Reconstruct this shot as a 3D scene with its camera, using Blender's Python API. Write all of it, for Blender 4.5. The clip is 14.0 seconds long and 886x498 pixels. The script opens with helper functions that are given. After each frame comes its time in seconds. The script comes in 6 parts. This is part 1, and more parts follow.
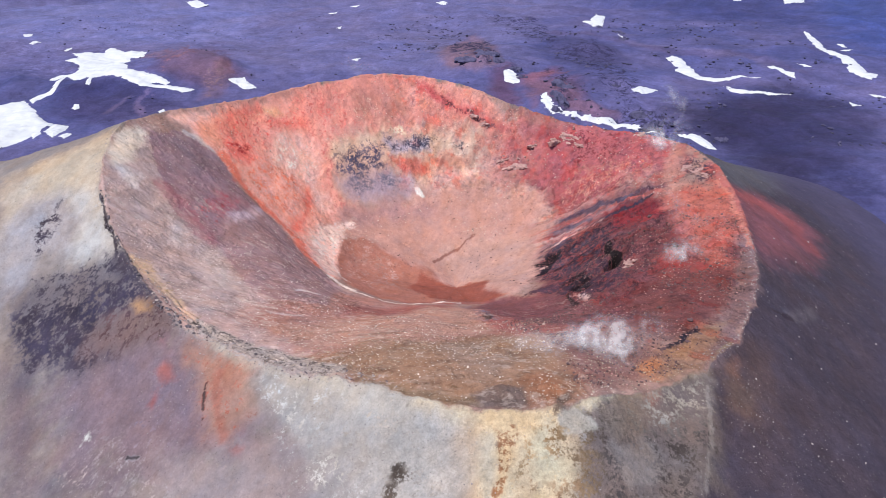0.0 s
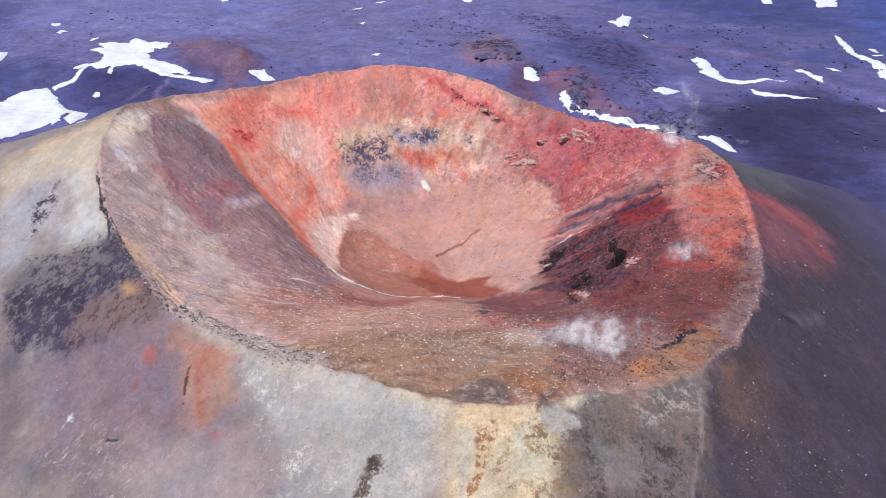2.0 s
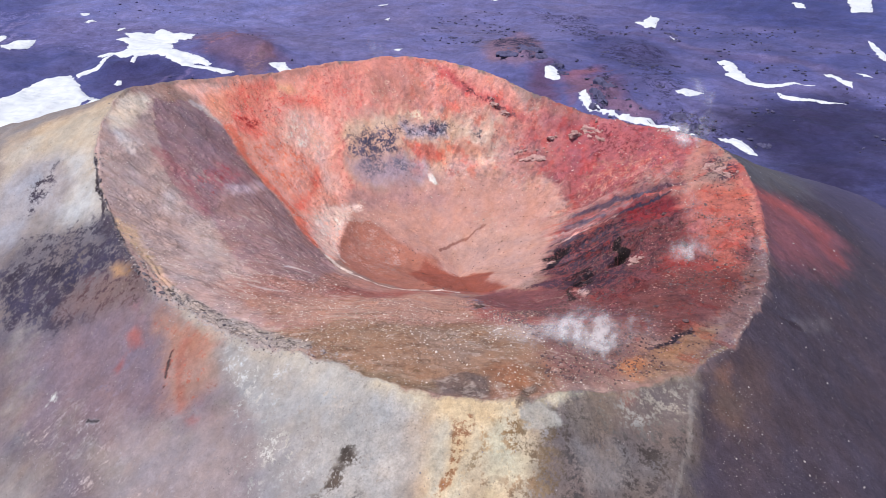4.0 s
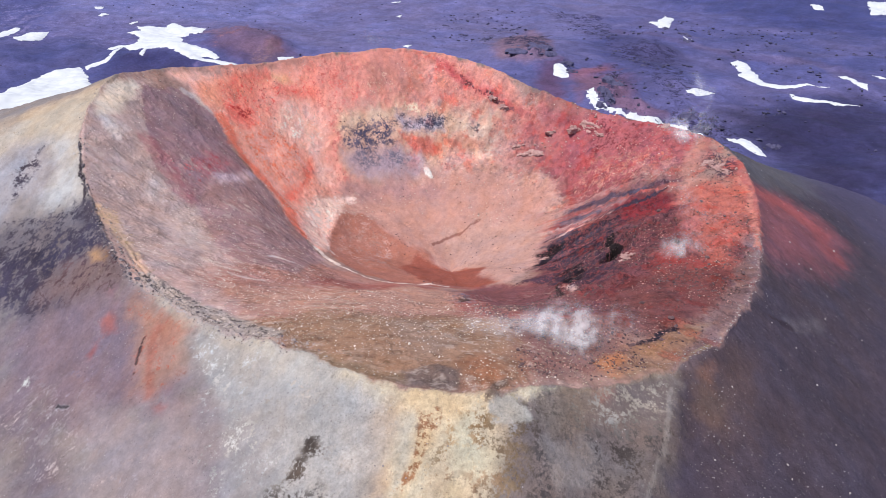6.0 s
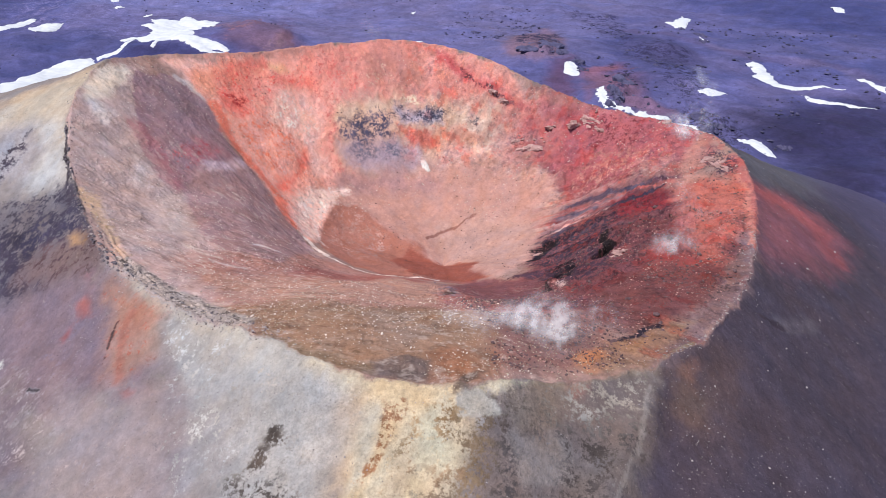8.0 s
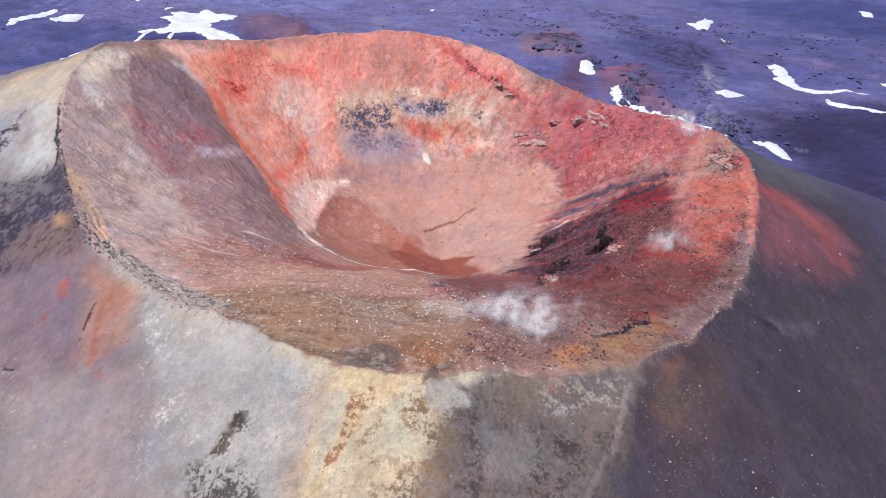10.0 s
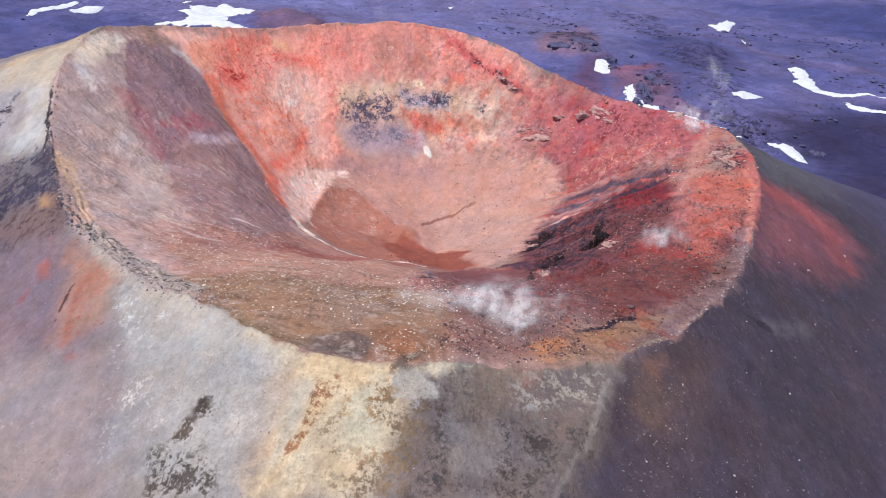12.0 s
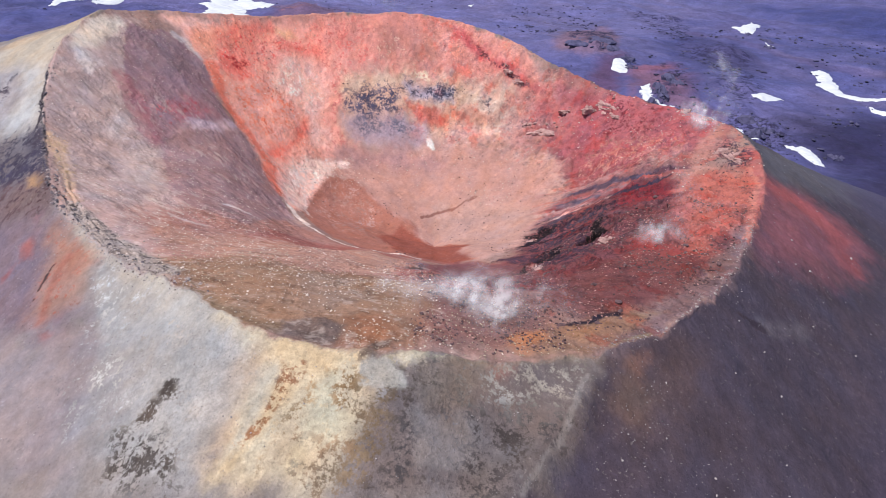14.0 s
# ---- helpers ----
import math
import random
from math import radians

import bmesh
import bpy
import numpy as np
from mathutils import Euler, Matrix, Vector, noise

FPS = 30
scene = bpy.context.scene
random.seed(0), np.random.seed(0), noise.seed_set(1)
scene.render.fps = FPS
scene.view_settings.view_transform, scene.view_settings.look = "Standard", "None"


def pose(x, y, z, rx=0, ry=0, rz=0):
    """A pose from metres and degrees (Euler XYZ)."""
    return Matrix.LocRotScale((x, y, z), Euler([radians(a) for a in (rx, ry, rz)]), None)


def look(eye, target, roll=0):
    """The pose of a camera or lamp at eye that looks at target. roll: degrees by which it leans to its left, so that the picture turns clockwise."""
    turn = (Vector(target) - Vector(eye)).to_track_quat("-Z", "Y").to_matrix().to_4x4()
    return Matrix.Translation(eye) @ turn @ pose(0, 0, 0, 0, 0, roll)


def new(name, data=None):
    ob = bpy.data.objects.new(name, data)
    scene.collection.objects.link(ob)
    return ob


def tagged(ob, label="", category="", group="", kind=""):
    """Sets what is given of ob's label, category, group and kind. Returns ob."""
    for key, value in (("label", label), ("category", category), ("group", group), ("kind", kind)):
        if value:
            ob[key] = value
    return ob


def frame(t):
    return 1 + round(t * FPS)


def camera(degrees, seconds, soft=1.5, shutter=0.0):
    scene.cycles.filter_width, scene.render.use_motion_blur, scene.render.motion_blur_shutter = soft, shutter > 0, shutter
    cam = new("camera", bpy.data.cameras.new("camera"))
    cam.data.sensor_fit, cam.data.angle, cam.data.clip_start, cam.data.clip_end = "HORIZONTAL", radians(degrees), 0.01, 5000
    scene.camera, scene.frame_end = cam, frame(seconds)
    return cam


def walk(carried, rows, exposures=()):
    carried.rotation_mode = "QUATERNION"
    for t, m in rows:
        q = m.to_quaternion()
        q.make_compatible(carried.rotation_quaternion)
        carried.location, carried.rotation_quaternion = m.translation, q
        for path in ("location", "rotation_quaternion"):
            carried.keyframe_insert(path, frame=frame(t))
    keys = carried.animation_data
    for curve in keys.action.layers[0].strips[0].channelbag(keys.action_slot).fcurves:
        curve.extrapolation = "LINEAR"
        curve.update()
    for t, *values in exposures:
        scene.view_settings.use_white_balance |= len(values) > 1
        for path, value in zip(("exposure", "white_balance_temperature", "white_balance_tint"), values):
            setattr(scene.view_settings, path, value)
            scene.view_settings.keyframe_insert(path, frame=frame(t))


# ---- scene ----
cam = camera(62.5, 14.0, soft=0.65)
METRES, EYE, TILT, LEAN, TURN = 60.0, 140.0, -28.0, 0.0, 0.0
ROWS = [
    (0.0, 0.0, 0.0, 0.0, 0.0, -0.0, 0.0),
    (0.5, 0.03, 0.0155, -0.0088, 0.43, -0.0, -0.38),
    (1.0, 0.0605, 0.0313, -0.0173, 0.87, -0.01, -0.76),
    (1.5, 0.0906, 0.0471, -0.0258, 1.32, -0.01, -1.16),
    (2.0, 0.1211, 0.063, -0.0341, 1.89, -0.01, -1.67),
    (2.5, 0.1518, 0.0789, -0.042, 2.45, -0.02, -2.19),
    (3.0, 0.1828, 0.0952, -0.0499, 2.99, -0.04, -2.67),
    (5.5, 0.3383, 0.1809, -0.086, 4.78, -0.07, -4.22),
    (6.0, 0.3696, 0.1986, -0.0928, 5.06, -0.08, -4.46),
    (6.5, 0.4008, 0.2161, -0.099, 5.38, -0.1, -4.74),
    (7.0, 0.4319, 0.2339, -0.1051, 5.7, -0.12, -5.02),
    (7.5, 0.4628, 0.252, -0.1113, 6.03, -0.14, -5.32),
    (8.0, 0.4932, 0.2698, -0.1176, 6.37, -0.16, -5.63),
    (10.5, 0.6461, 0.3624, -0.1476, 8.42, -0.31, -7.42),
    (11.0, 0.6758, 0.3815, -0.1529, 8.81, -0.34, -7.74),
    (11.5, 0.7049, 0.4007, -0.158, 9.2, -0.38, -8.07),
    (12.0, 0.7337, 0.42, -0.1631, 9.59, -0.42, -8.39),
    (12.5, 0.7622, 0.4395, -0.1679, 9.96, -0.46, -8.71),
    (13.0, 0.7901, 0.4591, -0.1727, 10.33, -0.51, -9.04),
    (13.5, 0.8178, 0.4787, -0.1772, 10.76, -0.57, -9.42),
    (14.0, 0.8458, 0.4985, -0.1819, 11.28, -0.63, -9.84),
]
walk(cam, [(t, pose(0, 0, EYE, TILT, LEAN, TURN) @ pose(METRES * x, METRES * y, METRES * z, 90 + pitch, roll, yaw)) for t, x, y, z, yaw, pitch, roll in ROWS],
     exposures=[(0.0, 0.48), (14.0, 0.48)])

# ---- daylight ----
SUN_FROM = Vector((-0.31, -0.37, 0.88)).normalized()
world = bpy.data.worlds.new("sky")
scene.world = world
world.use_nodes = True
wn, wl = world.node_tree.nodes, world.node_tree.links
sky = wn.new("ShaderNodeTexSky")
sky.sky_type, sky.sun_disc = "NISHITA", False
sky.sun_elevation = math.asin(SUN_FROM.z)
sky.sun_rotation = math.atan2(SUN_FROM.x, SUN_FROM.y)
sky.altitude = 2500
wn["Background"].inputs["Strength"].default_value = 0.10
wl.new(sky.outputs[0], wn["Background"].inputs["Color"])
sun = new("sun", bpy.data.lights.new("sun", "SUN"))
sun.data.energy, sun.data.angle, sun.data.color = 3.6, radians(0.6), (1.0, 0.95, 0.88)
sun.matrix_world = look(SUN_FROM * 800, (0, 0, 0))


# ---- noise and interpolation ----
def grain(ix, iy, seed):
    n = (ix.astype(np.int64) * 374761393 + iy.astype(np.int64) * 668265263 + seed * 974634777) & 0xFFFFFFFF
    n = ((n ^ (n >> 13)) * 1274126177) & 0xFFFFFFFF
    return ((n ^ (n >> 16)) & 0xFFFF) / 65535.0


def value_noise(x, y, seed=0):
    ix, iy = np.floor(x), np.floor(y)
    fx, fy = x - ix, y - iy
    fx, fy = fx * fx * fx * (fx * (fx * 6 - 15) + 10), fy * fy * fy * (fy * (fy * 6 - 15) + 10)
    a, b = grain(ix, iy, seed), grain(ix + 1, iy, seed)
    c, d = grain(ix, iy + 1, seed), grain(ix + 1, iy + 1, seed)
    return (a + (b - a) * fx) * (1 - fy) + (c + (d - c) * fx) * fy


def fbm(x, y, size, octaves=4, seed=0, gain=0.5):
    """Cloudy noise, -1 to 1, of that size in metres."""
    x, y = np.asarray(x, float) / size, np.asarray(y, float) / size
    total, amp, norm = 0.0, 1.0, 0.0
    for k in range(octaves):
        total = total + amp * (value_noise(x, y, seed + k) * 2 - 1)
        norm += amp
        amp *= gain
        x, y = 1.6 * x - 1.2 * y + 17.3, 1.2 * x + 1.6 * y - 9.1
    return total / norm * 1.5


def ridged(x, y, size, octaves=4, seed=0):
    return 1 - np.abs(fbm(x, y, size, octaves, seed)) * 2


def smooth(a, b, x):
    u = np.clip((x - a) / (b - a), 0, 1)
    return u * u * (3 - 2 * u)


def cubic(table, u):
    """Catmull-Rom along a closed table; u in steps of it."""
    t = np.asarray(table, float)
    i = np.floor(u).astype(int)
    f = u - i
    p0, p1, p2, p3 = (t[(i + k) % len(t)] for k in (-1, 0, 1, 2))
    return p1 + 0.5 * f * (p2 - p0 + f * (2 * p0 - 5 * p1 + 4 * p2 - p3 + f * (3 * (p1 - p2) + p3 - p0)))


# ---- the cone and its crater: rim by azimuth, in steps of 15 degrees from behind (-180) ----
CX, CY = 5.0, 190.0
RIM_R = (85, 77.5, 77, 80, 85.5, 92, 97.5, 97, 94, 94, 96, 99, 96, 93.5, 92, 95, 95, 89.5, 82, 80, 80.3, 83, 83.5, 85.3)
RIM_Z = (50.9, 49, 46.5, 47, 51, 58, 70.5, 71.8, 68.4, 66.5, 66.5, 66.2, 62.6, 54.7, 51, 51.3, 52.5, 48.6, 48.3, 48.0, 47.2, 46.6, 47.3, 51)
FLANK = (0.64, 0.70, 0.80, 0.40, 0.54, 0.66, 0.66, 0.58, 0.52, 0.60, 0.72, 0.52)
BX, BY, BZ = 4.0, 214.0, 11.5
# the share of the rim's height above the floor, at 0.2, 0.4, 0.6 and 0.8 of the way out, each 30 degrees from behind
BOWL = ((0.17, 0.44, 0.69, 0.90), (0.16, 0.38, 0.65, 0.84), (0.11, 0.26, 0.58, 0.77), (0.04, 0.14, 0.41, 0.74),
        (0.07, 0.15, 0.28, 0.60), (0.05, 0.15, 0.32, 0.68), (0.04, 0.17, 0.34, 0.58), (0.06, 0.20, 0.37, 0.60),
        (0.08, 0.23, 0.48, 0.79), (0.11, 0.27, 0.62, 0.86), (0.17, 0.32, 0.65, 0.88), (0.15, 0.38, 0.69, 0.91))


# clefts in the terrace: place, half length and width, turn, depth
PITS = ((52.5, 191.0, 5.5, 1.5, 0.9, 5.5), (41.5, 187.0, 3.5, 1.3, 0.3, 3.5), (36.2, 159.4, 3.0, 1.0, -0.5, 3.0), (17.0, 166.0, 1.6, 0.9, 0.2, 1.8))


def azimuth(x, y, cx=CX, cy=CY):
    return np.degrees(np.arctan2(x - cx, y - cy))


def even_radius(az):
    return cubic(RIM_R, (az + 180) / 15)


def even_height(az):
    return cubic(RIM_Z, (az + 180) / 15) + 1.4 * np.exp(-((az + 82) / 4.0) ** 2)


def rim_radius(az):
    c, s = np.cos(np.radians(az)) * 85, np.sin(np.radians(az)) * 85
    return even_radius(az) + 0.7 * fbm(c, s, 9, 4, 5)


def rim_wear(az):
    """How far the worn crest stands above or below its even line."""
    c, s = np.cos(np.radians(az)) * 85, np.sin(np.radians(az)) * 85
    return 0.45 * fbm(c, s, 8, 4, 6) + 0.22 * fbm(c, s, 1.6, 3, 7)


_az = np.arange(-180, 180, 0.25)
_rx, _ry = CX + even_radius(_az) * np.sin(np.radians(_az)), CY + even_radius(_az) * np.cos(np.radians(_az))
_ba, _bd, _bz = azimuth(_rx, _ry, BX, BY), np.hypot(_rx - BX, _ry - BY), even_height(_az)
_o = np.argsort(_ba)
_ba, _bd, _bz = _ba[_o], _bd[_o], _bz[_o]


# low mounds on the plain: place, width, height
HILLS = ((-205, 575, 34, 7), (-165, 555, 16, 5), (84, 470, 22, 5), (30, 575, 26, 4), (135, 640, 20, 4))


def plain_height(x, y):
    d = np.hypot(x - 20, y - 150)
    z = -3 - 0.028 * np.maximum(0, y - 560) + 0.006 * x
    z = z + smooth(150, 420, d) * (7 * fbm(x, y, 190, 5, 21) + 2.2 * fbm(x, y, 38, 4, 25))
    for hx, hy, wide, high in HILLS:
        z = z + high * np.exp(-((x - hx) ** 2 + (y - hy) ** 2) / wide ** 2) * (1 + 0.35 * fbm(x, y, wide * 0.5, 4, 27))
    # old lava flows break the ash
    flow = np.exp(-((x - 125) / 34) ** 2 - ((y - 442) / 40) ** 2) + np.exp(-((x - 80) / 18) ** 2 - ((y - 480) / 50) ** 2) + np.exp(-((x - 34) / 28) ** 2 - ((y - 568) / 24) ** 2)
    return z + 0.9 * fbm(x, y, 10, 4, 28) + flow * 2.4 * (ridged(x, y, 15, 5, 29) - 0.2)


def rockiness(x, y):
    """0 on loose ash to 1 on broken rock."""
    ba, bd = np.arctan2(x - BX, y - BY), np.hypot(x - BX, y - BY)
    far = smooth(36, 50, bd) * smooth(-0.1, 0.4, np.cos(ba)) * (0.3 + 0.7 * smooth(-38, 0, x))
    near = smooth(32, 40, x + 3 * fbm(x, y, 9, 3, 90)) * smooth(118, 150, y + 0.25 * x)
    return np.maximum(np.maximum(far, near), 0.35 * smooth(30, 45, bd))


def bedding(x, y):
    """The right-hand wall, where thin beds of rock run down to the floor."""
    return smooth(29, 37, x) * (1 - smooth(66, 80, x)) * smooth(196, 210, y) * (1 - smooth(232, 250, y))


def cone_height(x, y):
    x, y = np.asarray(x, float), np.asarray(y, float)
    az, r = azimuth(x, y), np.hypot(x - CX, y - CY)
    R, Z, wear = rim_radius(az), even_height(az), rim_wear(az)
    # inside
    ba, bd = azimuth(x, y, BX, BY), np.hypot(x - BX, y - BY)
    D = np.interp(ba, _ba, _bd, period=360)
    ZR = np.interp(ba, _ba, _bz, period=360)
    s = np.clip(bd / D, 0, 1)
    u = (ba + 180) / 30
    knots = [u * 0] + [cubic([row[k] for row in BOWL], u) for k in range(4)] + [u * 0 + 1]
    i = np.clip(np.floor(s * 5).astype(int), 0, 4)
    f = s * 5 - i
    K = np.stack([-knots[1] * 0.3] + knots + [2 - knots[4] * 1.0])
    p0, p1, p2, p3 = (np.take_along_axis(K, (i + k)[None], 0)[0] for k in range(4))
    g = p1 + 0.5 * f * (p2 - p0 + f * (2 * p0 - 5 * p1 + 4 * p2 - p3 + f * (3 * (p1 - p2) + p3 - p0)))
    inside = BZ + (ZR - BZ) * g + wear * smooth(0.9, 1.0, s)
    # gullies, lumps and the broken terrace
    bx, by = np.sin(np.radians(ba)), np.cos(np.radians(ba))
    wall = smooth(0.3, 0.65, s) * (1 - smooth(0.92, 1.0, s))
    back = by * 0.5 + 0.5
    # noise laid along the slope, so that it does not stretch on the steep walls
    qx, qy = x + bx * inside * 0.9, y + by * inside * 0.9
    inside = inside + wall * (0.35 + back) * 0.65 * fbm(qx, qy, 17, 5, 31, 0.42)
    right = np.exp(-(((x - 60) / 26) ** 2 + ((y - 192) / 34) ** 2))
    inside = inside + right * (1.3 * ridged(qx * 0.5 + qy * 0.6, (qy * 0.8 - qx * 0.6) * 1.8, 12, 5, 38) - 0.6)
    crag_zone = np.exp(-(((x - 44) / 20) ** 2 + ((y - 252) / 14) ** 2)) + 0.8 * np.exp(-(((x - 10) / 30) ** 2 + ((y - 272) / 10) ** 2))
    inside = inside + crag_zone * 0.9 * (ridged(qx, qy, 9, 5, 44) - 0.3)
    rough = smooth(0.45, 0.75, s) * (1 - smooth(0.94, 1.0, s)) * smooth(-0.5, 0.5, by + 0.6 * bx)
    far_side = smooth(0.2, 0.6, by) * (1 - smooth(22, 42, x))
    inside = inside + rough * (1 - 0.6 * far_side) * (0.5 * (ridged(qx, qy, 6, 4, 65) - 0.2) + 0.3 * (ridged(qx + 0.3 * qy, qy, 2.4, 3, 67) - 0.2))
    # thin ledges along the far wall
    ledge = smooth(0.30, 0.55, ridged(bx * 30 + 0.25 * x, inside + 2.5 * fbm(qx, qy, 14, 3, 68), 7, 4, 69)) * smooth(-0.1, 0.35, fbm(qx, qy, 13, 3, 70))
    inside = inside + 0.45 * ledge * rough
    rocky = rockiness(x, y) * (1 - smooth(0.95, 1.0, s))
    heaps = 0.15 + 0.85 * smooth(-0.25, 0.4, fbm(qx, qy, 11, 3, 92))
    knobs = smooth(0.12, 0.5, fbm(qx, qy, 2.6, 3, 94, 0.6)) * 0.6 + smooth(0.2, 0.5, fbm(qx, qy, 1.1, 2, 97)) * 0.25
    inside = inside + rocky * (1 - 0.65 * far_side) * heaps * knobs
    inside = inside + bedding(x, y) * 0.75 * fbm(x / 8 + 0.15 * y, y + 0.08 * x, 2.4, 4, 99, 0.7)
    lip = np.exp(-((s - 0.36 - 0.05 * fbm(x, y, 20, 3, 47)) / 0.05) ** 2) * smooth(-0.2, -0.8, by)
    inside = inside + 0.9 * lip + 0.25 * fbm(x, y, 5, 4, 41)
    crusty = smooth(-172, -162, az) * (1 - smooth(-124, -112, az)) * smooth(-5.5, -3.5, r - R) * (1 - smooth(-0.5, 0.2, r - R))
    inside = inside + crusty * 0.4 * (ridged(np.radians(az) * 14, r - R + 0.8 * fbm(x, y, 4, 3, 71), 1.5, 4, 72) - 0.35)
    for px, py, la, lb, turn, deep in PITS:
        c, q = math.cos(turn), math.sin(turn)
        ex, ey = x - px + 0.8 * fbm(x, y, 4, 3, 61), y - py + 0.8 * fbm(x, y, 4, 3, 63)
        e = ((ex * c + ey * q) / la) ** 2 + ((ey * c - ex * q) / lb) ** 2
        inside = inside - deep * np.exp(-e * e)
    # outside
    d = np.maximum(r - even_radius(az), 0)
    slope = cubic(FLANK, (az + 180) / 30)
    out = Z + wear * np.exp(-d / 3) - slope * 150 * (1 - np.exp(-d / 150))
    out = out + smooth(0, 12, d) * (1.0 * fbm(x, y, 24, 5, 51) + (0.03 + 0.12 * smooth(0.2, -0.4, np.sin(np.radians(az)))) * fbm(np.sin(np.radians(az)) * 60 + d * 0.04, np.cos(np.radians(az)) * 60, 4, 3, 55)) + 0.15 * fbm(x, y, 3, 3, 58)
    spine = (az % 360 - 143.4 - 0.72 * np.minimum(d, 70)) * r * 0.01745
    out = out + 1.3 * smooth(1, 8, d) * np.exp(-(spine / 4.5) ** 2) * (1 - smooth(60, 80, d))
    return np.where(r < R, inside, out)


def ground_height(x, y):
    a, b = cone_height(x, y), plain_height(x, y)
    r = np.hypot(np.asarray(x) - CX, np.asarray(y) - CY)
    h = np.clip(0.5 + 0.5 * (a - b) / 10, 0, 1)
    m = b + (a - b) * h + 10 * h * (1 - h) * 0.5
    return np.where(r < 105, a, np.where(r > 260, b, m))


# ---- materials ----
def nodes_of(name, rough=0.95, gloss=0.15):
    m = bpy.data.materials.new(name)
    m.use_nodes = True
    n, l = m.node_tree.nodes, m.node_tree.links
    b = n["Principled BSDF"]
    b.inputs["Roughness"].default_value = rough
    b.inputs["Specular IOR Level"].default_value = gloss
    return m, n, l, b


def noise_node(n, l, where, size, detail=6, rough=0.6, stretch=None):
    t = n.new("ShaderNodeTexNoise")
    t.inputs["Scale"].default_value, t.inputs["Detail"].default_value, t.inputs["Roughness"].default_value = 1 / size, detail, rough
    if stretch:
        mp = n.new("ShaderNodeMapping")
        mp.inputs["Scale"].default_value = stretch
        l.new(where, mp.inputs["Vector"])
        where = mp.outputs[0]
    l.new(where, t.inputs["Vector"])
    return t.outputs["Fac"]


def ranged(n, l, value, a, b, c, d, curve="SMOOTHSTEP"):
    r = n.new("ShaderNodeMapRange")
    r.interpolation_type = curve
    l.new(value, r.inputs["Value"])
    for key, v in zip(("From Min", "From Max", "To Min", "To Max"), (a, b, c, d)):
        r.inputs[key].default_value = v
    return r.outputs[0]


def arith(n, l, op, a, b):
    m = n.new("ShaderNodeMath")
    m.operation = op
    for k, v in enumerate((a, b)):
        if isinstance(v, (int, float)):
            m.inputs[k].default_value = v
        else:
            l.new(v, m.inputs[k])
    return m.outputs[0]


def mixed(n, l, mode, fac, a, b):
    m = n.new("ShaderNodeMix")
    m.data_type, m.blend_type = "RGBA", mode
    for key, v in ((0, fac), (6, a), (7, b)):
        if isinstance(v, (int, float)):
            m.inputs[key].default_value = v
        elif isinstance(v, tuple):
            m.inputs[key].default_value = v
        else:
            l.new(v, m.inputs[key])
    return m.outputs[2]


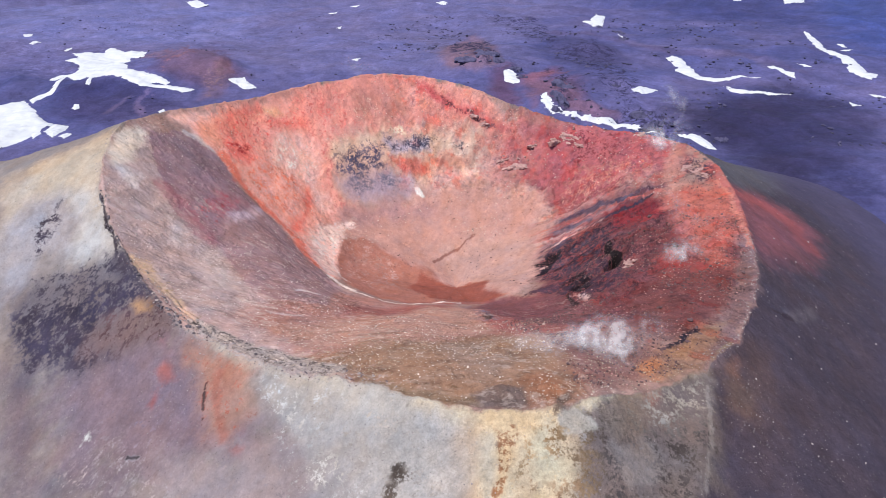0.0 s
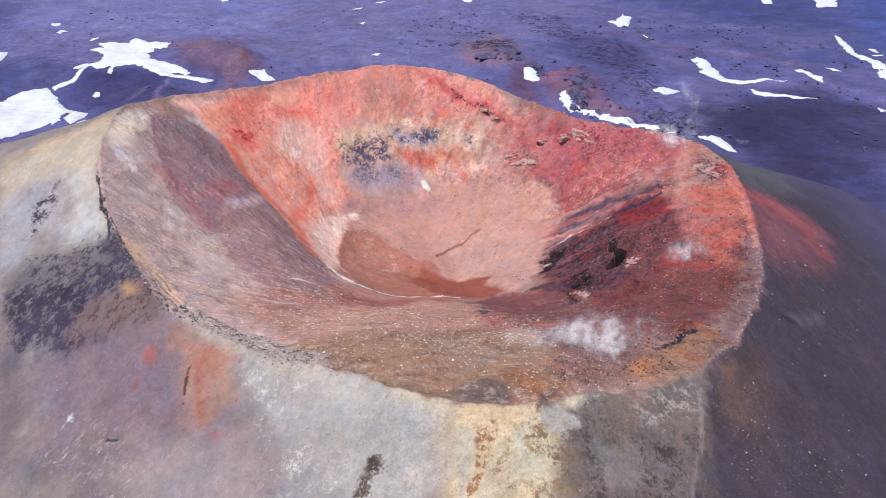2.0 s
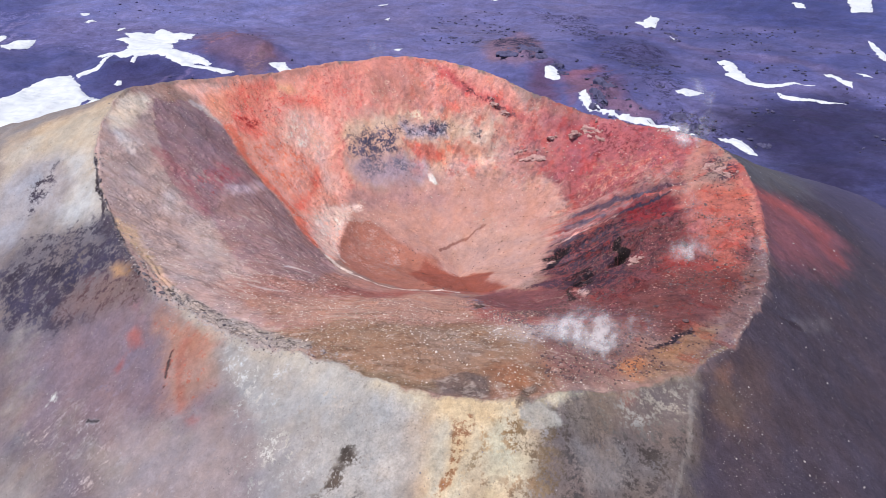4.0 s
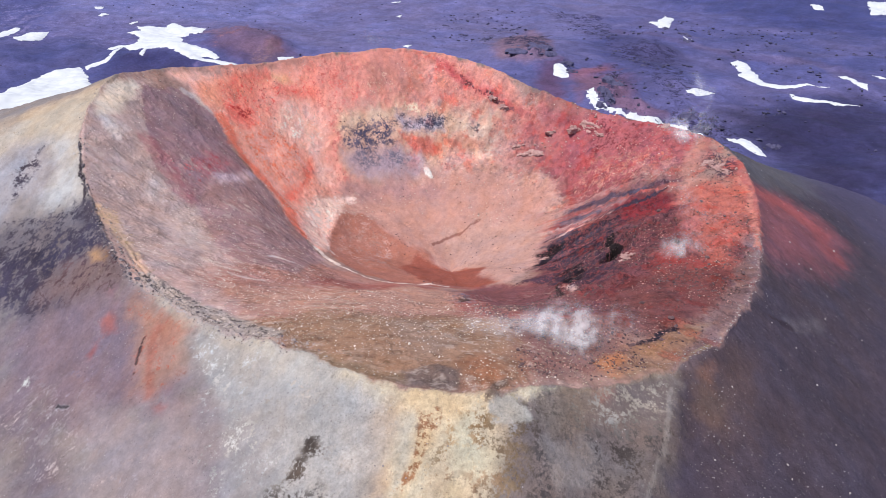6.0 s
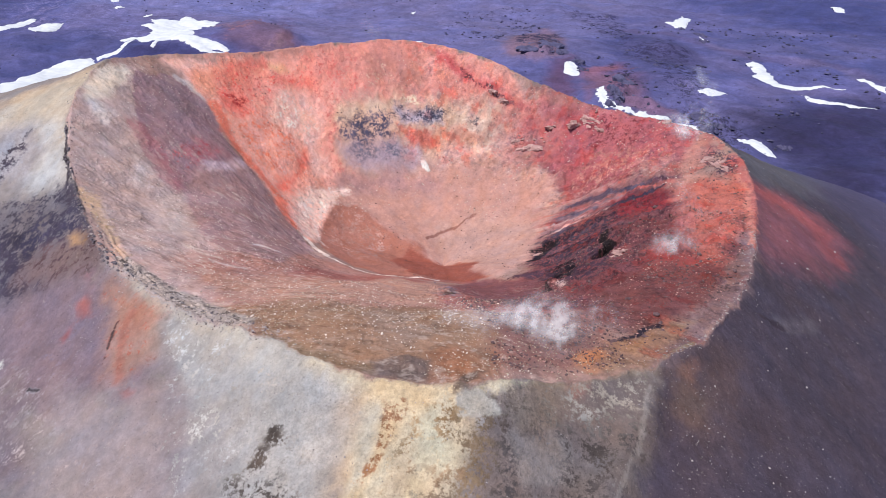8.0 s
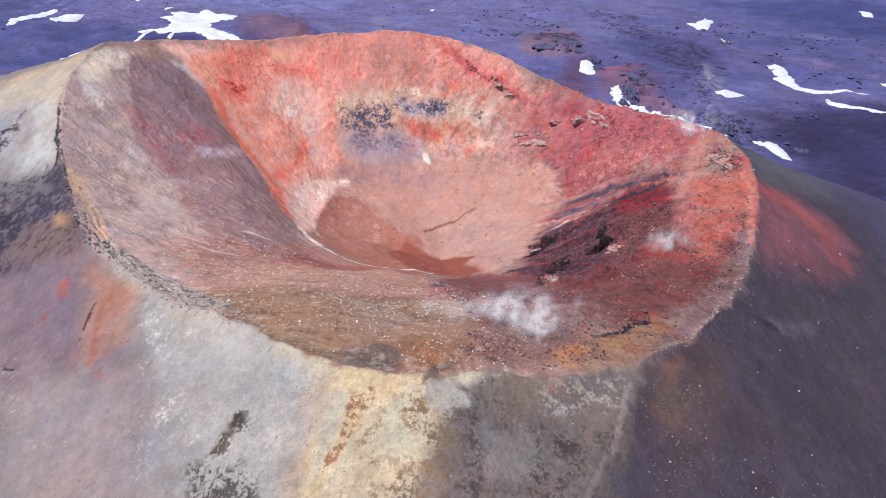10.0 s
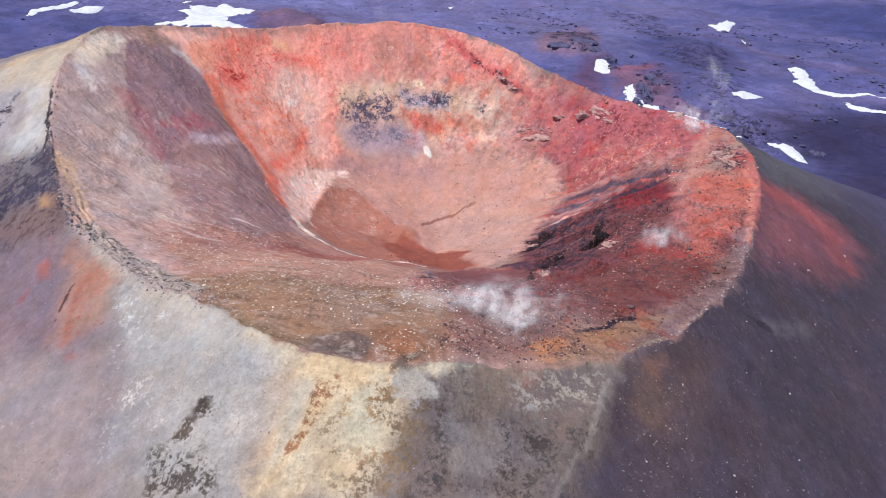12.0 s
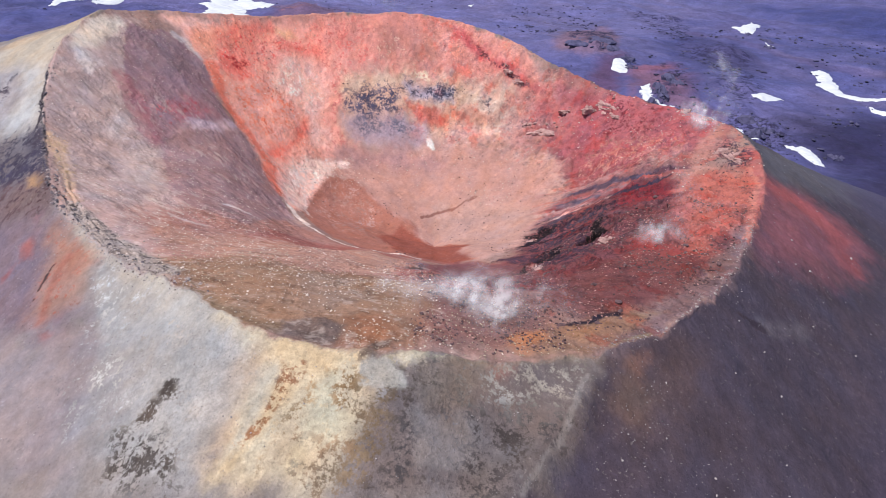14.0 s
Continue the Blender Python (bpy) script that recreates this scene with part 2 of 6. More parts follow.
def soil_material(name, unit=1.0, relief=0.34, slope=True):
    """Loose volcanic soil: two soils from the ground's own map, broken into each other, with grain."""
    m, n, l, b = nodes_of(name)
    where = n.new("ShaderNodeNewGeometry").outputs["Position"]
    first, second = n.new("ShaderNodeAttribute"), n.new("ShaderNodeAttribute")
    first.attribute_name, second.attribute_name = "soil", "second_soil"
    edge = arith(n, l, "ADD", arith(n, l, "MULTIPLY", noise_node(n, l, where, 2.6 * unit, 9, 0.7), 0.55), arith(n, l, "MULTIPLY", noise_node(n, l, where, 0.7 * unit, 5, 0.7), 0.45))
    if slope:
        rock = n.new("ShaderNodeAttribute")
        rock.attribute_name = "rockiness"
        rock = rock.outputs["Fac"]
        run = n.new("ShaderNodeAttribute")
        run.attribute_name = "down_slope"
        run = noise_node(n, l, run.outputs["Vector"], 1.3 * unit, 8, 0.72, (1, 0.4, 1))
        drawn = n.new("ShaderNodeAttribute")
        drawn.attribute_name = "drawn_out"
        loose = drawn.outputs["Fac"]
        edge = arith(n, l, "ADD", edge, arith(n, l, "MULTIPLY", arith(n, l, "SUBTRACT", run, edge), loose))
    share = arith(n, l, "ADD", second.outputs["Alpha"], arith(n, l, "MULTIPLY", arith(n, l, "SUBTRACT", edge, 0.5), 3.6))
    share = ranged(n, l, share, 0.38, 0.66, 0, 1)
    col = mixed(n, l, "MIX", share, first.outputs["Color"], second.outputs["Color"])
    broad = ranged(n, l, noise_node(n, l, where, 9 * unit, 6, 0.6), 0.28, 0.72, 0.84, 1.16, "LINEAR")
    mid = ranged(n, l, noise_node(n, l, where, 1.7 * unit, 8, 0.72), 0.3, 0.7, 0.78, 1.22, "LINEAR")
    fine = ranged(n, l, noise_node(n, l, where, 0.45 * unit, 4, 0.7), 0.3, 0.7, 0.82, 1.18, "LINEAR")
    gain = arith(n, l, "MULTIPLY", arith(n, l, "MULTIPLY", broad, mid), fine)
    if slope:
        gain = arith(n, l, "MULTIPLY", gain, arith(n, l, "POWER", ranged(n, l, run, 0.3, 0.7, 0.8, 1.2, "LINEAR"), loose))
        # loose ash is more even than rock
        power = arith(n, l, "ADD", 0.55, arith(n, l, "MULTIPLY", rock, 0.6))
        gain = arith(n, l, "POWER", gain, power)
        cracks = ranged(n, l, noise_node(n, l, where, 1.1, 6, 0.7), 0.34, 0.44, 0.7, 1)
        gain = arith(n, l, "MULTIPLY", gain, arith(n, l, "POWER", cracks, rock))
    grey = n.new("ShaderNodeCombineColor")
    for k in range(3):
        l.new(gain, grey.inputs[k])
    col = mixed(n, l, "MULTIPLY", 1.0, col, grey.outputs[0])
    pale = ranged(n, l, noise_node(n, l, where, 0.8 * unit, 4, 0.7), 0.62, 0.68, 0, 0.18)
    col = mixed(n, l, "MIX", pale, col, (0.42, 0.36, 0.33, 1) if unit < 1.5 else (0.10, 0.08, 0.15, 1))
    fleck = ranged(n, l, noise_node(n, l, where, 0.55 * unit, 3, 0.6), 0.66, 0.70, 0, 0.6)
    col = mixed(n, l, "MULTIPLY", fleck, col, (0.45, 0.42, 0.45, 1))
    l.new(col, b.inputs["Base Color"])
    bump = n.new("ShaderNodeBump")
    bump.inputs["Strength"].default_value, bump.inputs["Distance"].default_value = relief, 0.5 * unit
    height = arith(n, l, "ADD", noise_node(n, l, where, 1.3 * unit, 8, 0.7), arith(n, l, "MULTIPLY", noise_node(n, l, where, 5 * unit, 5, 0.6), 1.5))
    if slope:
        lumps = arith(n, l, "MULTIPLY", ranged(n, l, noise_node(n, l, where, 0.9, 4, 0.6), 0.45, 0.60, 0, 1.7), rock)
        height = arith(n, l, "ADD", arith(n, l, "MULTIPLY", height, arith(n, l, "ADD", 0.22, arith(n, l, "MULTIPLY", rock, 1.15))), lumps)
    l.new(height, bump.inputs["Height"])
    l.new(bump.outputs[0], b.inputs["Normal"])
    return m


def stone_material(name, colour, spread=0.35, size=0.6):
    m, n, l, b = nodes_of(name, 0.9, 0.2)
    where = n.new("ShaderNodeNewGeometry")
    rnd = ranged(n, l, where.outputs["Random Per Island"], 0, 1, 1 - spread, 1 + spread, "LINEAR")
    var = ranged(n, l, noise_node(n, l, where.outputs["Position"], size, 6, 0.7), 0.3, 0.7, 0.65, 1.3, "LINEAR")
    gain = arith(n, l, "MULTIPLY", rnd, var)
    grey = n.new("ShaderNodeCombineColor")
    for k in range(3):
        l.new(gain, grey.inputs[k])
    l.new(mixed(n, l, "MULTIPLY", 1.0, (*colour, 1), grey.outputs[0]), b.inputs["Base Color"])
    bump = n.new("ShaderNodeBump")
    bump.inputs["Strength"].default_value, bump.inputs["Distance"].default_value = 0.5, 0.2 * size
    l.new(noise_node(n, l, where.outputs["Position"], size * 0.5, 6, 0.7), bump.inputs["Height"])
    l.new(bump.outputs[0], b.inputs["Normal"])
    return m


def snow_material():
    m, n, l, b = nodes_of("old_snow", 0.7, 0.3)
    where = n.new("ShaderNodeNewGeometry").outputs["Position"]
    dirt = ranged(n, l, noise_node(n, l, where, 7, 8, 0.7), 0.52, 0.75, 0, 0.45)
    l.new(mixed(n, l, "MIX", dirt, (0.58, 0.595, 0.64, 1), (0.40, 0.39, 0.44, 1)), b.inputs["Base Color"])
    bump = n.new("ShaderNodeBump")
    bump.inputs["Strength"].default_value, bump.inputs["Distance"].default_value = 0.4, 0.5
    l.new(noise_node(n, l, where, 3, 6, 0.6), bump.inputs["Height"])
    l.new(bump.outputs[0], b.inputs["Normal"])
    return m


SOIL = soil_material("volcanic_soil", relief=0.36)
PLAIN = soil_material("ash_plain", 2.6, 0.45, False)
SNOW = snow_material()
OCHRE_STONE = stone_material("ochre_stone", (0.37, 0.30, 0.23), 0.45)
PALE_STONE = stone_material("pale_stone", (0.52, 0.44, 0.40), 0.45)
GREY_STONE = stone_material("grey_stone", (0.27, 0.235, 0.24))
FLANK_STONE = stone_material("flank_stone", (0.22, 0.20, 0.22), 0.6)
CRUST = stone_material("rim_crust", (0.25, 0.205, 0.20), 0.35, 0.8)
DARK_CRUST = stone_material("dark_rim_crust", (0.085, 0.07, 0.082), 0.4, 0.8)
CRAG = stone_material("grey_crag", (0.30, 0.185, 0.175), 0.35, 1.2)
DARK_STONE = stone_material("dark_scoria", (0.10, 0.06, 0.065))
SCORIA = stone_material("red_scoria", (0.30, 0.165, 0.15), 0.5)
LAVA = stone_material("dark_lava", (0.058, 0.054, 0.105), 0.5, 2.0)


def vapour_material():
    m, n, l, b = nodes_of("steam", 1.0, 0.0)
    b.inputs["Base Color"].default_value = (0.80, 0.79, 0.84, 1)
    b.inputs["Transmission Weight"].default_value = 0.0
    where = n.new("ShaderNodeNewGeometry").outputs["Position"]
    thick = n.new("ShaderNodeAttribute")
    thick.attribute_name = "thickness"
    wisps = ranged(n, l, noise_node(n, l, where, 1.6, 5, 0.6), 0.3, 0.7, 0.6, 1.25)
    l.new(arith(n, l, "MULTIPLY", thick.outputs["Fac"], wisps), b.inputs["Alpha"])
    return m


STEAM = vapour_material()


# ---- the map of soils, with some shade and haze painted in ----
SOILS = []


def patch(side, layer, colour, amount, soft, places):
    SOILS.append((side, layer, colour, amount, soft, np.array(places, float), True))


def streak(side, layer, colour, amount, width, places):
    SOILS.append((side, layer, colour, amount, width, np.array(places, float), False))


patch("o", "a", (0.298, 0.227, 0.182), 1, 4, ((-126.8, 193.8), (-91.8, 200.7), (-88.0, 202.3), (-91.6, 187.9), (-105.8, 185.9), (-122.0, 184.2)))
patch("o", "a", (0.369, 0.309, 0.261), 1, 5, ((-122.4, 185.2), (-107.3, 189.4), (-92.4, 190.3), (-90.6, 182.6), (-89.8, 177.3), (-84.0, 166.9), (-81.4, 160.4), (-87.5, 163.3), (-94.0, 174.9), (-102.6, 181.6), (-110.7, 181.0), (-117.7, 172.8)))
patch("o", "a", (0.370, 0.346, 0.339), 1, 4, ((-102.4, 180.8), (-93.7, 179.4), (-89.3, 170.7), (-82.9, 162.5), (-80.4, 157.0), (-89.6, 159.2), (-96.9, 165.2), (-94.4, 170.8)))
patch("o", "a", (0.276, 0.256, 0.282), 1, 5, ((-119.0, 176.0), (-110.2, 179.4), (-101.9, 179.2), (-94.4, 170.8), (-96.3, 165.0), (-105.7, 165.3), (-107.5, 157.4), (-111.8, 156.0)))
patch("o", "b", (0.038, 0.030, 0.047), 0.5, 3, ((-106.5, 165.2), (-109.4, 171.0), (-106.4, 175.4), (-101.5, 179.1), (-99.7, 171.2), (-102.6, 168.2), (-103.2, 163.5)))
patch("o", "a", (0.306, 0.183, 0.094), 0.9, 2, ((-73.4, 147.2), (-67.9, 145.6), (-66.7, 142.0), (-71.6, 143.4)))
streak("o", "a", (0.052, 0.045, 0.063), 0.95, 2.2, ((-79.4, 157.2), (-72.1, 150.8), (-66.4, 146.7), (-59.4, 141.4)))
streak("o", "a", (0.353, 0.320, 0.336), 0.9, 3, ((-59.6, 140.8), (-48.2, 133.4), (-37.8, 125.9), (-26.3, 122.3), (-20.0, 119.3)))
streak("o", "b", (0.060, 0.046, 0.054), 0.62, 2.2, ((-57.1, 138.8), (-45.5, 132.6), (-32.3, 128.4), (-19.1, 121.1)))
patch("o", "a", (0.250, 0.142, 0.124), 0.7, 6, ((-55.6, 129.7), (-50.6, 129.8), (-45.6, 126.6), (-44.2, 116.9), (-40.8, 110.1), (-48.0, 110.7), (-53.8, 119.2), (-53.0, 123.4)))
streak("o", "a", (0.348, 0.133, 0.080), 0.5, 1.6, ((-51.7, 128.1), (-49.2, 123.7), (-47.9, 117.7), (-44.4, 111.4)))
streak("o", "a", (0.318, 0.108, 0.080), 0.5, 1.2, ((-46.0, 121.8), (-44.1, 115.8), (-43.1, 112.3)))
patch("o", "a", (0.372, 0.142, 0.108), 0.7, 2, ((-46.1, 126.7), (-38.9, 123.9), (-41.3, 123.1), (-42.9, 122.5)))
streak("o", "a", (0.370, 0.095, 0.085), 0.5, 1.8, ((-60.8, 132.2), (-61.3, 129.2), (-61.5, 127.2)))
streak("o", "a", (0.360, 0.102, 0.087), 0.5, 1.5, ((-62.8, 126.3), (-64.0, 124.4)))
streak("o", "a", (0.340, 0.103, 0.096), 0.5, 1.3, ((-57.3, 130.0), (-56.8, 127.5)))
patch("o", "a", (0.342, 0.105, 0.094), 0.6, 1.5, ((-41.7, 109.6), (-39.2, 110.3), (-39.2, 107.6)))
patch("o", "a", (0.321, 0.067, 0.075), 0.7, 1.5, ((-65.6, 137.8), (-61.8, 136.3), (-62.1, 134.4)))
patch("o", "b", (0.073, 0.046, 0.051), 0.62, 0.8, ((-51.0, 125.3), (-49.3, 122.7), (-47.9, 117.7), (-49.5, 116.7), (-50.5, 121.4)))
patch("o", "a", (0.134, 0.098, 0.132), 0.8, 8, ((-87.2, 132.2), (-67.6, 131.4), (-53.6, 119.1), (-59.1, 112.0), (-78.3, 117.3)))
patch("o", "a", (0.129, 0.092, 0.118), 0.8, 8, ((-76.2, 113.8), (-69.0, 115.7), (-50.1, 94.0), (-65.1, 96.5)))
patch("o", "a", (0.214, 0.176, 0.181), 0.8, 8, ((-62.0, 112.6), (-40.5, 110.1), (-29.6, 103.1), (-25.0, 91.7), (-51.2, 94.1)))
patch("o", "a", (0.238, 0.220, 0.232), 0.9, 6, ((-34.7, 115.7), (-15.7, 110.2), (-10.4, 99.9), (-13.4, 90.3), (-25.0, 91.7), (-29.9, 105.2)))
patch("o", "a", (0.297, 0.287, 0.301), 0.85, 4, ((-39.9, 122.8), (-31.4, 122.7), (-25.3, 119.1), (-26.1, 114.4), (-19.0, 107.0), (-23.0, 105.9), (-31.9, 114.5), (-36.8, 118.1)))
patch("o", "b", (0.357, 0.357, 0.389), 0.42, 3, ((-38.7, 122.2), (-30.9, 121.4), (-26.4, 115.4), (-20.2, 107.4), (-32.3, 115.5)))
patch("o", "b", (0.353, 0.334, 0.353), 0.4, 2.5, ((-33.2, 109.3), (-25.6, 104.3), (-23.6, 96.0), (-25.8, 93.7), (-28.5, 101.7)))
patch("o", "a", (0.449, 0.397, 0.334), 0.95, 4, ((-30.5, 121.7), (-18.9, 116.9), (-3.1, 110.1), (7.1, 104.4), (2.9, 101.3), (-5.8, 105.1), (-14.7, 107.2), (-22.3, 113.4)))
patch("o", "a", (0.443, 0.368, 0.266), 0.9, 1.6, ((-28.2, 120.1), (-22.9, 118.7), (-19.4, 115.8), (-24.8, 117.4)))
patch("o", "a", (0.364, 0.326, 0.304), 0.9, 5, ((-14.7, 107.2), (-1.6, 104.1), (1.8, 98.1), (-1.5, 88.6), (-9.3, 89.7), (-9.4, 96.5)))
patch("o", "a", (0.447, 0.316, 0.211), 1, 4, ((-2.6, 108.2), (6.9, 105.5), (17.5, 104.6), (20.6, 102.6), (16.6, 97.9), (14.5, 88.9), (4.0, 88.4), (3.7, 98.0)))
patch("o", "b", (0.204, 0.101, 0.064), 0.62, 0.5, ((12.9, 102.5), (13.4, 101.5), (11.1, 96.7), (10.3, 93.4), (8.1, 89.3), (7.5, 89.6), (9.3, 95.3), (10.5, 98.7)))
patch("o", "b", (0.239, 0.136, 0.078), 0.48, 3, ((14.2, 101.7), (18.0, 100.8), (18.5, 97.1), (17.4, 92.3), (14.5, 88.9), (10.2, 88.3), (12.5, 94.9)))
patch("o", "a", (0.316, 0.267, 0.216), 0.9, 3, ((17.6, 103.6), (22.4, 102.8), (24.0, 96.2), (23.0, 89.9), (16.2, 89.2), (17.8, 95.5)))
patch("o", "a", (0.135, 0.104, 0.098), 1, 5, ((23.1, 104.8), (54.1, 119.5), (55.1, 115.5), (50.8, 98.4), (22.1, 89.8), (22.2, 96.6)))
patch("o", "b", (0.095, 0.070, 0.061), 0.46, 6, ((22.2, 104.5), (54.0, 118.9), (54.2, 113.9), (48.8, 97.4), (18.7, 89.4)))
patch("o", "a", (0.394, 0.314, 0.225), 0.6, 4, ((21.7, 99.3), (24.9, 98.0), (23.6, 93.5), (20.9, 91.4), (19.6, 95.5)))
patch("o", "a", (0.257, 0.240, 0.247), 1, 0.6, ((21.1, 104.0), (28.6, 107.0), (29.5, 102.0), (25.6, 99.6), (24.6, 101.2), (22.1, 101.7)))
patch("o", "a", (0.287, 0.244, 0.251), 0.9, 3, ((27.7, 104.0), (31.0, 99.7), (36.7, 100.9), (38.0, 97.3), (31.4, 94.3), (27.9, 98.1)))
patch("o", "b", (0.105, 0.080, 0.072), 0.5, 5, ((29.5, 108.0), (52.0, 118.8), (52.5, 111.4), (42.4, 104.4), (32.7, 103.3)))
patch("o", "b", (0.062, 0.046, 0.044), 0.62, 1.6, ((-10.4, 99.7), (-5.4, 98.9), (-4.9, 96.3), (-8.0, 95.8), (-6.6, 93.4), (-10.3, 89.9), (-14.5, 90.7), (-11.2, 95.9)))
patch("o", "b", (0.062, 0.049, 0.049), 0.45, 2.5, ((-9.7, 97.4), (-4.1, 91.6), (-7.3, 89.3), (-13.4, 90.3)))
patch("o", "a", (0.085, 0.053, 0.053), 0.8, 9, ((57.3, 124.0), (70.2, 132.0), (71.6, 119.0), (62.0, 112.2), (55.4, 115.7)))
patch("o", "a", (0.231, 0.106, 0.079), 0.7, 2.5, ((59.3, 125.4), (62.9, 126.8), (61.9, 122.1), (59.3, 122.2)))
patch("o", "a", (0.173, 0.069, 0.088), 0.8, 10, ((89.9, 210.4), (105.8, 225.1), (114.7, 217.5), (117.6, 203.8), (101.6, 182.6), (83.9, 172.9)))
streak("o", "a", (0.222, 0.065, 0.079), 0.35, 7, ((89.8, 207.7), (103.6, 217.7), (113.3, 218.7), (118.2, 212.5)))
patch("o", "a", (0.094, 0.086, 0.103), 0.9, 6, ((88.0, 234.7), (157.3, 366.4), (164.0, 326.5), (121.4, 242.2), (96.2, 218.4), (89.3, 218.9)))
streak("o", "a", (0.146, 0.097, 0.105), 0.6, 2.4, ((83.1, 172.5), (77.2, 156.4), (71.8, 148.1), (64.7, 136.0), (57.4, 125.0)))
# ledge on the flank: shaded underside painted dark, the lip above it paler
patch("o", "b", (0.035, 0.026, 0.040), 0.7, 0.7, ((78.2, 149.3), (86.5, 152.3), (87.0, 151.4), (93.9, 156.2), (92.5, 153.5), (85.8, 149.3), (82.4, 149.4)))
patch("o", "a", (0.156, 0.135, 0.156), 0.6, 3, ((85.0, 151.9), (95.1, 158.4), (93.9, 156.2), (87.0, 151.4)))
patch("o", "a", (0.483, 0.385, 0.279), 0.9, 3, ((5.4, 96.4), (10.3, 103.6), (21.1, 103.7), (24.3, 99.8), (22.2, 91.8), (21.3, 86.0), (9.3, 83.6)))
patch("o", "b", (0.251, 0.153, 0.093), 0.44, 4, ((11.2, 97.6), (14.8, 101.7), (22.4, 102.6), (23.8, 96.5), (31.1, 94.8), (35.6, 90.9), (11.7, 83.8), (11.7, 90.8)))
patch("o", "b", (0.062, 0.046, 0.044), 0.5, 3, ((-9.2, 82.8), (-12.1, 89.1), (-10.5, 95.4), (-6.0, 98.0), (-3.7, 97.1), (-4.9, 92.9), (0.4, 88.6), (2.8, 84.3), (1.0, 82.8)))
patch("o", "b", (0.234, 0.108, 0.073), 0.85, 0.8, ((13.3, 100.9), (12.8, 98.0), (11.1, 94.0), (8.7, 89.8), (8.3, 89.9), (9.8, 95.0), (11.3, 98.4)))
patch("o", "a", (0.113, 0.080, 0.105), 0.8, 8, ((-107.5, 143.6), (-96.9, 138.9), (-89.1, 121.4), (-78.3, 110.1), (-95.7, 114.0)))
patch("o", "a", (0.240, 0.173, 0.118), 0.8, 2, ((31.9, 108.8), (40.9, 117.3), (54.9, 125.9), (54.5, 121.5), (41.9, 112.8), (32.6, 106.5)))
streak("o", "b", (0.389, 0.330, 0.234), 0.42, 1.2, ((24.0, 105.5), (29.5, 108.6), (33.9, 110.4)))
patch("i", "a", (0.428, 0.284, 0.269), 1, 6, ((-92.1, 177.5), (-90.4, 183.9), (-88.3, 211.3), (-70.7, 183.4), (-58.2, 171.0), (-44.5, 166.3), (-32.0, 191.8), (-2.0, 158.0), (-12.6, 128.7), (-28.9, 127.5), (-44.3, 130.0), (-67.2, 145.6), (-83.7, 164.0)))
patch("i", "a", (0.336, 0.202, 0.219), 1, 0.6, ((-74.2, 190.5), (-67.8, 184.5), (-59.7, 176.3), (-49.2, 165.2), (-43.1, 162.4), (-36.3, 167.3), (-31.5, 191.4), (-41.4, 201.0), (-56.9, 208.0), (-64.9, 212.1), (-69.7, 199.8)))
patch("i", "a", (0.772, 0.420, 0.364), 1, 4, ((-84.2, 220.6), (-74.2, 240.1), (-44.3, 271.6), (-41.0, 270.2), (-48.7, 254.8), (-44.6, 245.2), (-44.0, 210.4), (-49.2, 214.7), (-59.7, 211.3), (-68.9, 218.0), (-77.3, 218.8)))
patch("i", "a", (0.562, 0.278, 0.242), 1, 5, ((-42.3, 271.7), (-57.8, 602.0), (17.7, 281.8), (31.1, 274.4), (20.5, 260.8), (-8.3, 257.7), (-35.1, 246.7), (-42.1, 251.5), (-47.9, 255.5)))
patch("i", "a", (0.389, 0.055, 0.063), 0.85, 2, ((23.5, 273.8), (31.9, 272.2), (32.4, 266.8), (23.4, 268.8)))
patch("i", "a", (0.475, 0.277, 0.246), 1, 3, ((-38.1, 213.3), (-33.1, 238.0), (-0.4, 261.3), (32.8, 256.0), (40.9, 245.1), (35.1, 222.7), (31.8, 207.8), (22.8, 198.7), (15.1, 213.3), (13.7, 207.6), (0.3, 214.6), (-4.4, 221.8), (-19.6, 230.5), (-31.2, 230.0)))
patch("i", "a", (0.267, 0.100, 0.087), 1, 1, ((-33.7, 208.7), (-33.6, 222.6), (-29.5, 230.9), (-17.4, 228.9), (-2.6, 221.9), (0.3, 212.6), (13.4, 207.4), (16.1, 213.6), (19.0, 200.5), (14.9, 194.9), (1.8, 191.5), (-11.3, 189.5), (-25.6, 198.4)))
patch("i", "a", (0.281, 0.076, 0.080), 1, 4, ((30.9, 275.5), (58.7, 265.2), (123.1, 427.6), (82.1, 227.6), (71.7, 226.3), (41.0, 237.2), (38.4, 248.0), (26.6, 259.7), (32.0, 266.5)))
patch("i", "b", (0.377, 0.159, 0.139), 0.42, 5, ((35.8, 268.4), (80.5, 245.7), (79.8, 226.7), (42.8, 239.6)))
patch("i", "a", (0.336, 0.119, 0.109), 0.8, 3, ((50.9, 262.5), (62.6, 255.1), (66.3, 234.9), (54.4, 242.6)))
patch("i", "a", (0.427, 0.288, 0.274), 0.75, 2.5, ((63.1, 240.3), (75.1, 236.9), (74.3, 227.9), (62.4, 230.2)))
patch("i", "b", (0.096, 0.072, 0.100), 0.5, 2.5, ((21.2, 269.3), (32.4, 266.4), (33.2, 261.9), (24.3, 263.5)))
patch("i", "b", (0.079, 0.057, 0.082), 0.6, 2, ((42.4, 270.6), (51.9, 269.2), (49.8, 262.5), (41.3, 268.4)))
patch("i", "a", (0.222, 0.101, 0.109), 1, 3, ((30.7, 220.0), (34.0, 230.3), (44.6, 239.3), (71.6, 226.6), (72.8, 219.3), (57.2, 220.1), (41.1, 219.7)))
